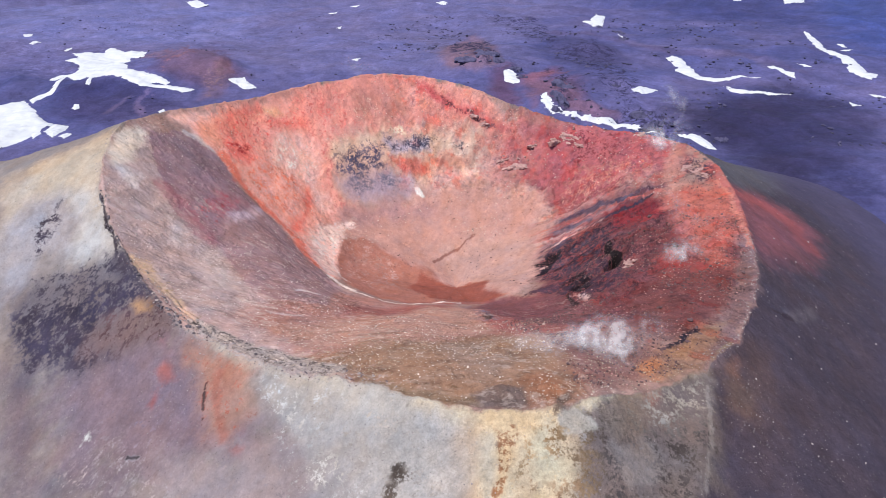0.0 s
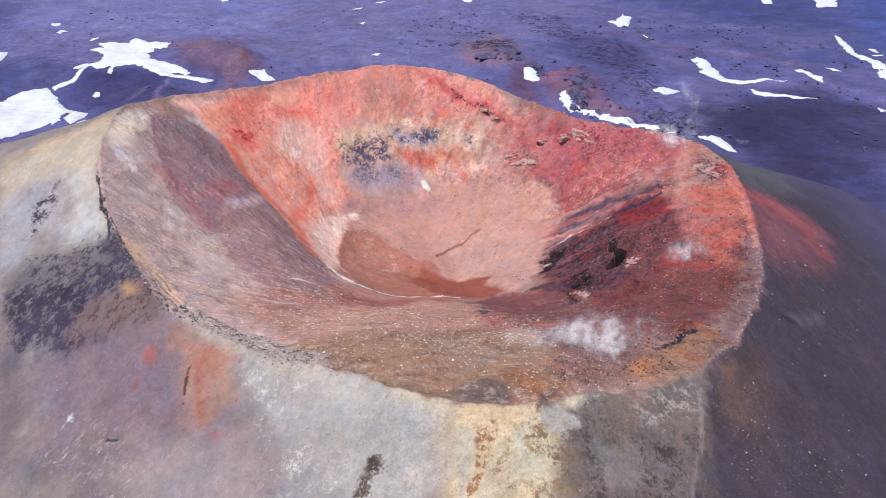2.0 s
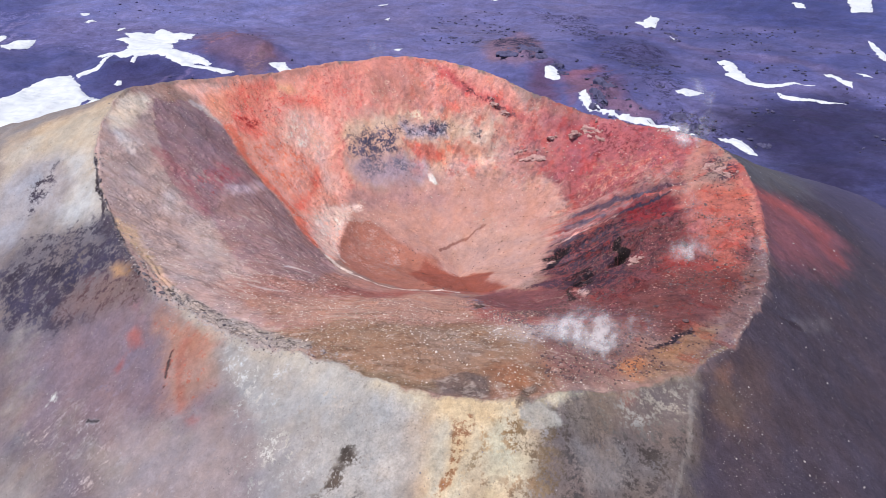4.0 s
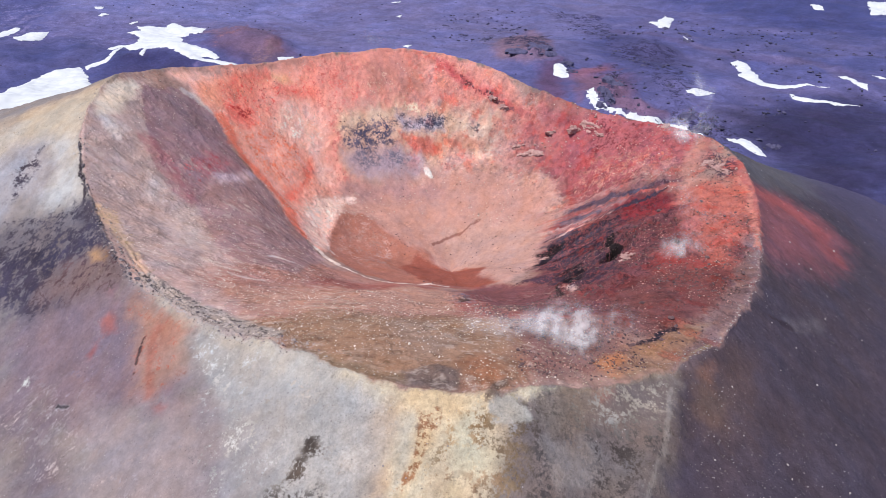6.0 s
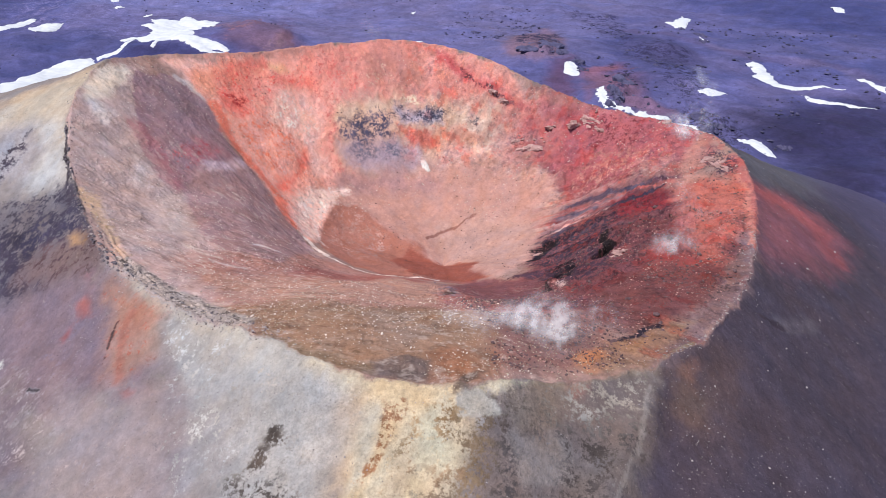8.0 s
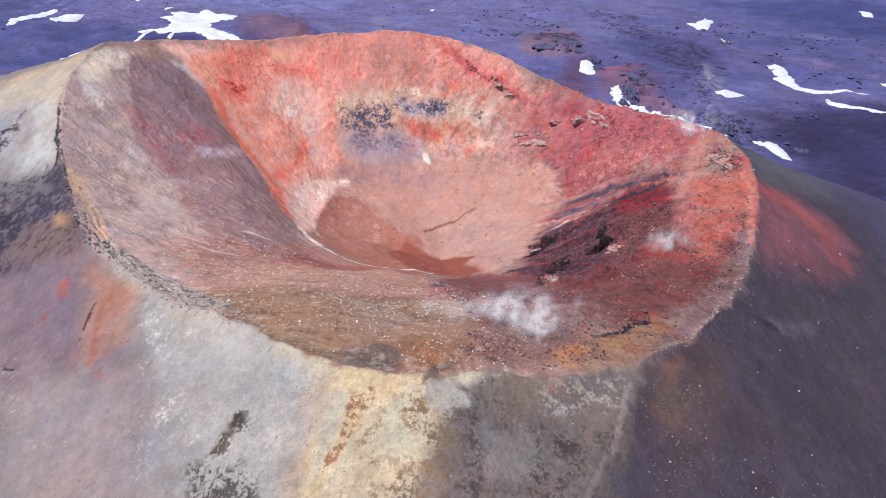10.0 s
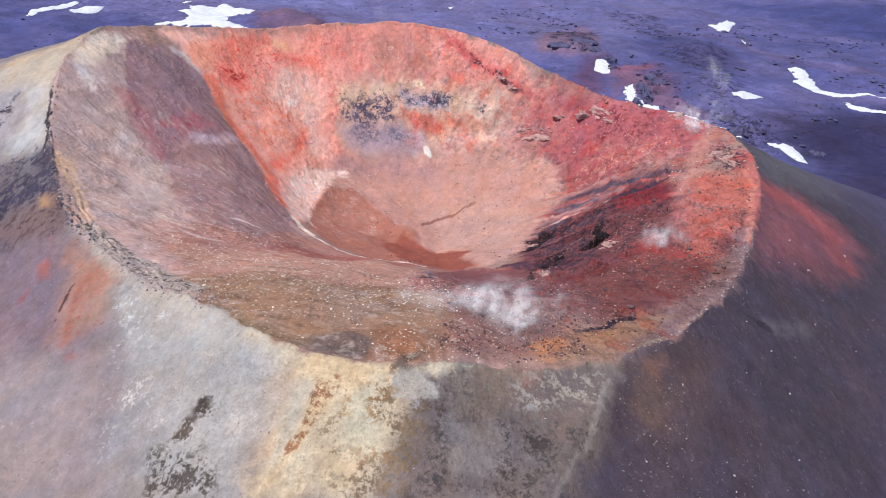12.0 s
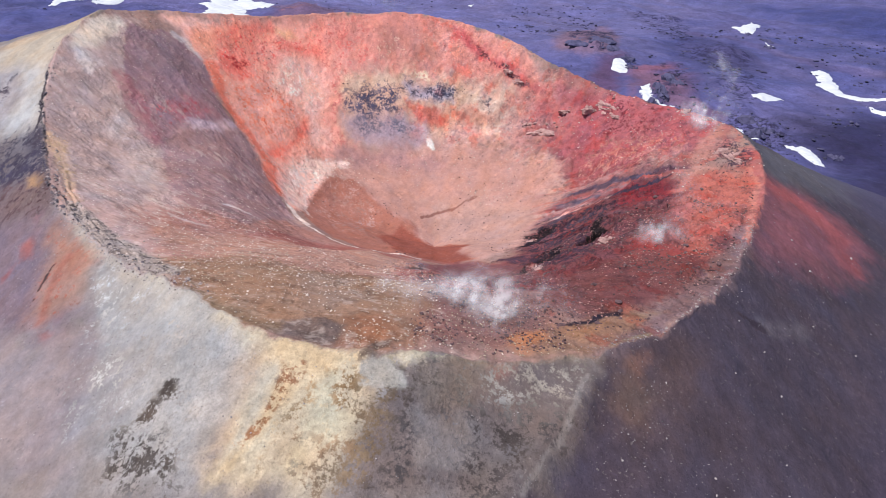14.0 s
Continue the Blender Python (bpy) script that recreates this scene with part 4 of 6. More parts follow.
patch("i", "a", (0.368, 0.223, 0.197), 0.8, 5, ((-5.1, 234.9), (14.0, 241.0), (30.8, 232.7), (30.4, 213.5), (20.3, 201.5), (5.0, 217.2)))
patch("i", "a", (0.724, 0.477, 0.419), 0.75, 2, ((-44.7, 220.0), (-42.4, 226.8), (-33.1, 237.5), (-34.9, 228.5), (-35.9, 217.0), (-32.8, 201.3), (-36.5, 198.6), (-43.1, 207.2)))
patch("i", "b", (0.697, 0.505, 0.449), 0.5, 2.5, ((-45.0, 221.3), (-42.8, 228.1), (-30.3, 240.9), (-33.3, 228.3), (-35.9, 217.0), (-32.8, 201.3), (-36.5, 198.6), (-43.1, 207.2)))
patch("i", "a", (0.313, 0.129, 0.102), 1, 0.8, ((-34.7, 226.1), (-28.2, 231.2), (-17.1, 224.6), (-7.8, 220.8), (-3.6, 220.8), (-2.0, 215.9), (1.6, 214.4), (5.3, 214.3), (8.8, 215.9), (15.3, 214.5), (13.9, 207.7), (15.1, 203.0), (20.5, 197.8), (18.8, 197.6), (12.1, 197.9), (2.0, 196.4), (-9.2, 191.8), (-19.3, 191.5), (-26.9, 194.9), (-32.2, 200.6), (-35.6, 217.3)))
patch("i", "a", (0.223, 0.063, 0.048), 0.85, 1.2, ((-7.6, 219.4), (-2.0, 215.9), (5.3, 214.3), (15.3, 214.5), (14.2, 206.1), (19.2, 197.5), (7.1, 196.8), (-3.7, 200.0), (-12.0, 207.1)))
patch("i", "b", (0.381, 0.209, 0.183), 0.42, 3, ((-34.3, 224.3), (-27.7, 229.3), (-14.6, 221.5), (-13.5, 205.4), (-21.1, 199.4), (-31.0, 206.9)))
streak("i", "a", (0.608, 0.478, 0.435), 0.75, 0.7, ((-35.2, 197.8), (-30.6, 193.4), (-24.0, 190.3), (-16.4, 185.9), (-8.9, 189.8), (0.6, 193.9), (5.9, 195.0)))
streak("i", "b", (0.691, 0.572, 0.535), 0.6, 1.2, ((-35.2, 197.8), (-30.6, 193.4), (-24.0, 190.3), (-16.4, 185.9), (-8.9, 189.8), (0.6, 193.9)))
streak("i", "a", (0.674, 0.512, 0.461), 0.6, 0.6, ((-38.0, 221.7), (-35.8, 209.7), (-30.9, 200.7)))
streak("i", "a", (0.184, 0.075, 0.064), 0.85, 0.6, ((-2.9, 226.4), (0.4, 230.7), (3.1, 232.6), (6.7, 235.5), (11.2, 239.1)))
patch("i", "a", (0.594, 0.569, 0.556), 1, 0.4, ((-11.3, 256.9), (-9.0, 256.9), (-6.8, 254.5), (-7.9, 253.5), (-9.8, 255.0)))
patch("i", "b", (0.109, 0.064, 0.080), 0.55, 1.5, ((20.5, 269.5), (29.8, 268.3), (33.3, 263.9), (28.2, 263.3), (21.9, 265.5)))
patch("i", "b", (0.117, 0.066, 0.086), 0.52, 2, ((36.3, 272.4), (47.2, 270.1), (49.7, 264.0), (41.7, 265.9), (36.4, 269.4)))
patch("i", "a", (0.433, 0.125, 0.142), 0.5, 4, ((28.0, 274.5), (47.2, 271.0), (98.5, 436.6), (81.0, 246.6), (80.3, 229.6), (70.7, 233.5), (54.8, 246.1), (40.6, 245.8), (33.0, 256.0), (25.6, 269.7)))
patch("i", "a", (0.281, 0.079, 0.096), 0.5, 5, ((28.9, 275.4), (62.5, 447.9), (125.6, 423.5), (79.7, 227.0), (57.5, 234.1), (40.7, 244.8), (32.6, 256.7)))
patch("i", "b", (0.405, 0.173, 0.150), 0.45, 3, ((49.4, 254.3), (71.5, 242.8), (74.1, 231.8), (57.6, 232.3), (40.7, 240.7)))
patch("i", "b", (0.164, 0.034, 0.046), 0.4, 3, ((47.2, 270.1), (66.1, 261.6), (63.8, 247.6), (47.7, 255.2)))
patch("i", "a", (0.337, 0.134, 0.131), 0.6, 4, ((18.6, 275.8), (31.2, 273.6), (39.8, 266.4), (34.6, 257.0), (20.4, 258.9), (13.2, 268.8)))
patch("i", "a", (0.375, 0.111, 0.087), 0.65, 3, ((73.4, 220.0), (79.9, 218.8), (88.4, 213.1), (88.2, 198.6), (81.4, 182.4), (76.1, 175.4), (77.2, 164.8), (71.2, 163.8), (70.0, 177.6), (72.9, 201.2)))
patch("i", "a", (0.375, 0.189, 0.155), 0.65, 2, ((73.6, 229.7), (82.2, 246.0), (83.4, 240.5), (79.0, 220.5), (74.0, 219.8)))
patch("i", "b", (0.063, 0.039, 0.061), 0.5, 2.5, ((83.1, 238.1), (88.5, 232.5), (88.9, 220.0), (83.0, 217.2), (81.1, 224.8)))
patch("i", "a", (0.141, 0.050, 0.050), 0.85, 4, ((58.8, 174.3), (75.2, 165.5), (71.1, 151.3), (63.3, 141.3), (50.9, 135.0), (42.5, 141.1), (48.0, 159.9)))
patch("i", "a", (0.238, 0.128, 0.094), 0.85, 2, ((48.1, 130.5), (54.3, 135.6), (62.8, 138.8), (64.4, 134.6), (57.2, 125.9), (49.2, 122.0), (41.8, 120.4)))
patch("i", "a", (0.356, 0.173, 0.086), 0.5, 1.5, ((48.2, 130.8), (52.8, 132.5), (56.6, 134.9), (52.1, 126.5), (48.9, 127.5)))
patch("i", "a", (0.176, 0.099, 0.100), 0.9, 1.5, ((81.4, 175.4), (80.4, 164.7), (77.0, 155.2), (70.1, 142.5), (62.6, 132.0), (57.1, 125.2), (57.8, 129.0), (65.4, 140.7), (71.6, 153.7), (76.3, 165.2)))
# the inner ledge's shaded edge once more, as a darker painted line
streak("i", "b", (0.030, 0.021, 0.033), 0.85, 0.9, ((49.1, 131.5), (54.4, 136.1), (58.4, 139.2)))
patch("i", "a", (0.273, 0.080, 0.072), 0.9, 3, ((13.9, 197.4), (31.9, 189.4), (42.9, 159.9), (36.8, 144.7), (24.5, 140.1), (12.5, 139.2), (9.1, 160.6)))
patch("i", "b", (0.183, 0.134, 0.172), 0.55, 2, ((-2.2, 169.5), (7.6, 191.3), (14.6, 190.6), (15.2, 157.0), (2.6, 157.0)))
streak("i", "a", (0.465, 0.181, 0.144), 0.7, 0.8, ((88.0, 220.1), (89.2, 207.4), (86.1, 189.0), (82.8, 172.9)))
streak("o", "a", (0.363, 0.078, 0.070), 0.45, 5, ((94.1, 210.6), (104.0, 213.5), (109.3, 207.6), (113.2, 199.6)))
patch("o", "a", (0.212, 0.069, 0.084), 0.4, 9, ((94.1, 210.6), (110.8, 212.5), (116.2, 200.8), (102.4, 181.2), (88.8, 172.2), (84.9, 174.8)))
patch("o", "b", (0.186, 0.100, 0.050), 0.55, 1, ((11.4, 101.3), (14.1, 102.4), (13.7, 99.9), (11.2, 98.0), (9.8, 94.9), (8.7, 94.8), (10.0, 98.4)))
patch("i", "a", (0.135, 0.055, 0.065), 0.85, 3, ((6.3, 187.6), (15.6, 196.6), (33.4, 188.1), (43.0, 161.1), (38.2, 147.4), (24.4, 150.9), (15.7, 167.3)))
patch("i", "a", (0.205, 0.098, 0.086), 0.7, 4, ((23.5, 134.2), (37.9, 144.2), (48.5, 133.6), (41.9, 120.9), (31.2, 111.4), (24.2, 114.2)))
# shade inside the terrace clefts, put into the ground colour as near-black
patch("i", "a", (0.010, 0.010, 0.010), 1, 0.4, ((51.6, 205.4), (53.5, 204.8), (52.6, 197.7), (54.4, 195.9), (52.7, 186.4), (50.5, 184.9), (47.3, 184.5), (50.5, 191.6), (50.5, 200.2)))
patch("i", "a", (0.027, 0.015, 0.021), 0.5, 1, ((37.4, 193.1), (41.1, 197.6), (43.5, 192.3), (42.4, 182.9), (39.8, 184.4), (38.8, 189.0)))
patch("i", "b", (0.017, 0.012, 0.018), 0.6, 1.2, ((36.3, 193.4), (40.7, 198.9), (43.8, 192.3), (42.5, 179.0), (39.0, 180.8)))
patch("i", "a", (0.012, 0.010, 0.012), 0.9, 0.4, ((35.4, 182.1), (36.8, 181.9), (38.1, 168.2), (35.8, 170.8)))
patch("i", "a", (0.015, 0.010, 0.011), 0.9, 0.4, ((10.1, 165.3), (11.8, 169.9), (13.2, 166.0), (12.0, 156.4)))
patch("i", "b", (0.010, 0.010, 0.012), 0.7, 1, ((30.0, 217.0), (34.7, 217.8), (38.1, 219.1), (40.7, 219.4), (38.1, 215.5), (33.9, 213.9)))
patch("o", "b", (0.298, 0.248, 0.253), 0.36, 5, ((-75.8, 124.5), (-53.1, 117.6), (-41.0, 107.1), (-42.6, 95.8), (-65.2, 101.5), (-81.3, 114.6)))
patch("o", "b", (0.364, 0.346, 0.336), 0.36, 5, ((-38.0, 120.1), (-19.2, 112.9), (-10.2, 100.4), (-16.0, 92.8), (-26.7, 99.5)))
patch("o", "a", (0.435, 0.304, 0.212), 0.5, 4, ((2.2, 104.9), (5.7, 103.9), (3.2, 95.3), (0.9, 88.9), (-2.4, 89.2), (-0.5, 97.1)))
# a second ledge shadow on the red wall, painted as colour
patch("i", "b", (0.369, 0.038, 0.039), 0.5, 0.8, ((-70.2, 228.4), (-66.3, 234.9), (-63.8, 233.9), (-66.6, 227.9)))
patch("i", "a", (0.392, 0.215, 0.170), 0.9, 5, ((-40.7, 143.8), (-22.9, 158.4), (-6.1, 174.4), (6.3, 187.6), (11.9, 145.9), (-15.6, 133.9), (-30.6, 134.5)))
patch("i", "a", (0.250, 0.142, 0.098), 0.95, 6, ((-29.2, 127.8), (-15.8, 134.8), (12.3, 141.5), (25.4, 125.1), (23.8, 110.6), (12.2, 105.3), (-0.3, 109.5), (-9.9, 114.5), (-20.2, 119.5)))
patch("i", "a", (0.250, 0.172, 0.146), 0.55, 4, ((1.0, 135.6), (11.0, 131.8), (13.9, 117.3), (7.2, 112.6), (2.4, 121.4)))
patch("i", "a", (0.270, 0.111, 0.064), 0.7, 2.5, ((15.1, 113.6), (21.1, 119.0), (23.7, 111.2), (20.0, 105.4), (17.1, 105.6)))
# the band behind the near rim again, ash and rim shade in one colour
patch("i", "a", (0.122, 0.088, 0.085), 0.85, 1.2, ((5.6, 109.8), (11.2, 112.9), (15.5, 111.8), (16.1, 106.6), (12.3, 104.9), (7.3, 105.8)))
patch("i", "b", (0.130, 0.072, 0.043), 0.4, 3, ((-11.1, 118.9), (4.4, 116.7), (4.5, 110.6), (-5.2, 112.9)))
patch("i", "a", (0.332, 0.273, 0.251), 0.85, 1.2, ((-57.9, 139.7), (-54.9, 140.3), (-46.0, 135.5), (-34.0, 130.8), (-26.2, 126.3), (-20.1, 123.1), (-19.7, 118.8), (-25.9, 119.6), (-33.2, 123.4), (-45.2, 128.7), (-54.3, 135.1)))
patch("i", "b", (0.094, 0.073, 0.073), 0.44, 1.4, ((-57.9, 139.9), (-54.5, 140.5), (-46.1, 136.0), (-34.2, 131.3), (-26.4, 126.9), (-19.8, 123.2), (-19.7, 118.8), (-25.9, 119.6), (-33.1, 123.1), (-45.1, 128.5), (-54.0, 134.6)))
streak("o", "a", (0.339, 0.297, 0.266), 0.8, 1.6, ((-56.2, 136.5), (-44.8, 127.8), (-32.9, 122.5), (-25.7, 119.2)))
patch("o", "a", (0.397, 0.315, 0.239), 0.7, 4, ((-116.1, 193.3), (-102.9, 198.5), (-93.1, 199.1), (-91.8, 198.1), (-91.6, 185.0), (-92.9, 179.9), (-109.0, 181.5)))
patch("o", "a", (0.142, 0.094, 0.122), 0.85, 6, ((-88.4, 141.3), (-68.0, 138.8), (-56.3, 133.1), (-43.8, 123.6), (-36.3, 114.9), (-35.3, 108.4), (-60.2, 109.3)))
patch("o", "a", (0.162, 0.118, 0.145), 0.8, 6, ((-91.1, 136.2), (-75.3, 134.7), (-61.7, 136.5), (-53.8, 133.9), (-52.1, 123.8), (-52.1, 115.2), (-65.3, 115.6), (-81.0, 118.7)))
patch("o", "a", (0.095, 0.079, 0.098), 0.75, 5, ((-100.1, 138.0), (-112.4, 159.0), (-103.7, 158.6), (-93.0, 157.1), (-85.7, 158.8), (-78.5, 157.2), (-72.0, 151.4), (-63.4, 144.9), (-58.0, 140.1), (-63.7, 137.9), (-69.0, 136.9), (-75.6, 135.3), (-83.4, 136.0), (-92.3, 138.3)))
patch("o", "b", (0.035, 0.028, 0.048), 0.62, 4, ((-99.9, 139.2), (-109.4, 154.1), (-101.7, 155.2), (-91.4, 154.2), (-83.0, 156.7), (-78.2, 156.6), (-71.7, 150.9), (-63.2, 144.5), (-58.9, 140.8), (-63.8, 138.1), (-69.1, 137.1), (-75.7, 135.5), (-83.4, 136.0), (-92.3, 138.3)))
patch("o", "b", (0.048, 0.039, 0.058), 0.45, 4, ((-104.6, 160.1), (-94.8, 160.4), (-84.6, 159.9), (-78.7, 154.3), (-83.1, 150.6), (-93.6, 152.2), (-100.9, 153.8)))
patch("o", "a", (0.169, 0.103, 0.097), 0.6, 4, ((-78.6, 144.6), (-71.3, 145.2), (-62.3, 141.6), (-62.2, 138.4), (-71.7, 137.2), (-84.3, 140.4)))
patch("o", "b", (0.065, 0.036, 0.043), 0.4, 3, ((-78.6, 144.6), (-71.3, 145.2), (-62.3, 141.6), (-62.2, 138.4), (-71.7, 137.2), (-84.3, 140.4)))
patch("o", "a", (0.374, 0.211, 0.104), 0.7, 1.5, ((-73.1, 145.8), (-69.4, 145.0), (-68.0, 143.1), (-70.9, 143.7)))
patch("o", "a", (0.298, 0.167, 0.130), 0.75, 4, ((-57.3, 133.2), (-40.0, 125.9), (-37.7, 116.9), (-43.5, 111.0), (-50.1, 113.8), (-53.2, 123.9)))
patch("o", "a", (0.297, 0.078, 0.058), 0.6, 1.6, ((-63.5, 130.4), (-61.2, 131.4), (-58.3, 127.4), (-60.8, 126.8)))
patch("o", "a", (0.294, 0.065, 0.055), 0.6, 1.2, ((-63.9, 124.2), (-62.9, 126.0), (-62.0, 124.8), (-62.6, 123.2)))
patch("o", "b", (0.305, 0.097, 0.071), 0.3, 4, ((-57.3, 133.2), (-40.0, 125.9), (-37.7, 116.9), (-43.5, 111.0), (-50.1, 113.8), (-53.2, 123.9)))
patch("o", "a", (0.313, 0.113, 0.074), 0.4, 3, ((-50.5, 128.0), (-45.5, 127.1), (-42.2, 122.0), (-46.4, 120.2)))
streak("o", "a", (0.257, 0.083, 0.062), 0.5, 1.4, ((-48.1, 125.2), (-46.4, 118.3), (-44.5, 112.4)))
streak("o", "b", (0.036, 0.027, 0.028), 0.75, 0.7, ((-50.6, 124.4), (-50.0, 122.0), (-49.6, 119.4)))
streak("o", "b", (0.036, 0.027, 0.028), 0.6, 0.5, ((-49.9, 117.9), (-50.1, 116.6)))
patch("o", "a", (0.290, 0.080, 0.062), 0.6, 1.2, ((-42.7, 109.9), (-40.7, 110.8), (-39.4, 109.5), (-41.5, 108.9)))
streak("o", "b", (0.032, 0.025, 0.028), 0.9, 0.5, ((-66.2, 114.4), (-63.5, 114.3)))
patch("o", "b", (0.454, 0.442, 0.420), 0.5, 1.2, ((-80.4, 122.7), (-77.9, 122.8), (-76.0, 120.3), (-78.6, 120.4)))
patch("o", "a", (0.298, 0.274, 0.266), 0.8, 5, ((-39.8, 123.1), (-18.6, 116.7), (-7.0, 112.8), (4.6, 104.7), (5.2, 98.5), (3.0, 90.8), (3.8, 84.9), (-12.1, 85.3), (-17.7, 100.5), (-32.0, 112.1)))
patch("o", "a", (0.238, 0.188, 0.199), 0.7, 6, ((-60.8, 113.6), (-39.7, 108.4), (-33.0, 110.0), (-26.6, 101.6), (-23.5, 92.2), (-19.3, 85.6), (-39.2, 86.3)))
patch("o", "a", (0.461, 0.379, 0.278), 0.85, 3, ((-5.0, 108.9), (6.1, 106.9), (14.0, 104.3), (19.9, 105.7), (20.5, 100.8), (14.4, 97.8), (13.2, 91.6), (12.0, 85.7), (6.4, 85.0), (7.0, 94.0), (9.3, 99.6), (5.5, 102.4)))
patch("o", "a", (0.481, 0.348, 0.215), 0.8, 2, ((6.2, 106.5), (15.6, 104.9), (20.2, 104.7), (17.8, 100.9), (12.8, 100.0), (11.6, 95.9), (10.2, 90.4), (9.6, 85.5), (5.6, 84.9), (7.6, 92.5), (9.6, 98.8)))
patch("o", "a", (0.354, 0.335, 0.303), 0.6, 1.5, ((7.5, 99.5), (9.0, 100.4), (8.8, 93.9), (8.2, 88.8), (7.0, 87.4), (7.0, 94.0)))
patch("o", "a", (0.410, 0.356, 0.258), 0.8, 2.5, ((16.0, 98.5), (18.0, 100.2), (22.7, 96.3), (21.2, 92.9), (18.0, 92.3), (17.8, 88.1), (14.8, 87.0), (15.6, 92.0)))
patch("o", "b", (0.185, 0.119, 0.068), 0.5, 1.5, ((17.0, 100.8), (21.7, 102.6), (23.1, 98.0), (20.3, 95.9), (18.2, 97.0)))
patch("o", "b", (0.253, 0.153, 0.077), 0.5, 1.5, ((12.7, 93.0), (15.0, 96.3), (14.9, 99.6), (15.3, 92.7), (13.1, 89.4), (12.0, 85.7), (12.1, 90.0)))
patch("o", "a", (0.136, 0.105, 0.103), 1, 2.5, ((26.8, 105.2), (46.5, 117.0), (54.2, 120.5), (53.4, 109.5), (49.2, 98.6), (47.2, 94.5), (26.2, 87.3), (25.9, 94.3), (26.9, 101.6)))
patch("o", "b", (0.075, 0.060, 0.060), 0.45, 4, ((26.8, 105.2), (46.5, 117.0), (53.3, 119.4), (52.5, 108.8), (48.8, 98.3), (46.0, 93.8), (26.2, 87.3), (25.9, 94.3), (26.9, 101.6)))
patch("o", "b", (0.161, 0.111, 0.074), 0.55, 2.5, ((22.7, 99.3), (27.2, 102.6), (29.1, 95.1), (27.2, 90.2), (21.6, 86.4), (19.4, 88.3), (22.7, 93.4)))
patch("o", "a", (0.171, 0.131, 0.100), 0.4, 3, ((28.7, 106.5), (37.9, 110.9), (37.3, 105.3), (32.8, 100.5), (29.9, 101.9)))
patch("o", "a", (0.182, 0.155, 0.154), 0.8, 1, ((29.5, 99.7), (30.8, 101.5), (32.6, 100.1), (35.4, 100.8), (36.0, 102.8), (39.6, 102.7), (41.0, 96.6), (33.0, 92.7), (31.3, 96.1)))
patch("o", "a", (0.149, 0.126, 0.126), 0.6, 3, ((40.4, 100.2), (48.1, 103.9), (47.8, 98.5), (41.1, 93.9)))
patch("o", "b", (0.076, 0.058, 0.056), 0.5, 2.5, ((38.3, 99.3), (48.4, 101.3), (47.5, 95.3), (38.1, 92.2)))
patch("o", "a", (0.298, 0.272, 0.249), 1, 0.4, ((21.3, 104.1), (24.4, 105.8), (25.7, 104.9), (27.8, 103.6), (28.5, 102.6), (26.4, 101.8), (24.6, 101.7), (22.3, 100.7)))
patch("o", "a", (0.521, 0.427, 0.310), 0.75, 1, ((24.7, 106.3), (29.0, 109.4), (29.6, 107.5), (27.0, 106.0)))
patch("o", "a", (0.281, 0.136, 0.112), 0.6, 1.5, ((38.5, 112.1), (42.0, 115.0), (42.5, 112.9), (39.8, 111.2)))
patch("o", "b", (0.267, 0.235, 0.212), 0.42, 4, ((36.0, 111.1), (53.5, 120.1), (52.9, 112.0), (44.1, 107.2), (37.1, 105.2)))
streak("o", "b", (0.249, 0.119, 0.063), 0.52, 0.9, ((12.6, 101.0), (10.8, 98.6), (10.5, 95.4), (9.6, 92.3), (8.6, 89.9)))
patch("o", "b", (0.254, 0.121, 0.067), 0.48, 1.2, ((9.9, 100.5), (13.2, 101.4), (13.6, 99.3), (11.3, 98.2)))
streak("o", "a", (0.261, 0.228, 0.218), 0.5, 0.5, ((53.7, 118.1), (53.3, 112.7), (52.2, 107.9), (49.3, 101.0), (47.9, 95.5)))
patch("i", "a", (0.119, 0.079, 0.067), 0.85, 0.6, ((20.4, 105.4), (22.7, 109.0), (25.3, 110.3), (22.8, 105.9), (20.9, 104.4)))
patch("o", "a", (0.120, 0.079, 0.063), 0.85, 0.6, ((20.4, 105.4), (22.7, 109.0), (25.3, 110.3), (22.8, 105.9), (20.9, 104.4)))
patch("i", "a", (0.408, 0.160, 0.077), 0.8, 1.2, ((40.1, 123.6), (45.0, 127.9), (46.3, 124.9), (42.6, 120.5), (40.0, 120.4)))
patch("o", "b", (0.058, 0.046, 0.042), 0.62, 1, ((-9.7, 99.7), (-7.2, 99.6), (-5.6, 96.6), (-8.3, 95.7), (-8.1, 93.3), (-10.1, 92.2), (-11.5, 93.1), (-10.7, 96.3), (-9.4, 96.6)))
patch("o", "b", (0.063, 0.051, 0.047), 0.5, 2, ((-13.9, 91.8), (-7.6, 91.3), (-0.6, 89.1), (-0.2, 86.3), (-3.9, 84.2), (-12.7, 84.7), (-12.8, 88.6)))
patch("o", "b", (0.433, 0.439, 0.453), 0.4, 2.5, ((-39.9, 123.3), (-34.6, 122.3), (-28.4, 115.7), (-22.0, 108.5), (-28.6, 113.5), (-34.5, 117.4)))
streak("o", "a", (0.185, 0.152, 0.162), 0.5, 1.2, ((-38.5, 121.0), (-33.1, 112.2), (-28.5, 103.6), (-26.4, 97.9), (-23.9, 92.2)))
streak("o", "b", (0.364, 0.338, 0.335), 0.3, 2.2, ((-37.5, 120.8), (-32.4, 112.2), (-27.9, 103.6), (-25.8, 97.8), (-23.3, 92.2)))
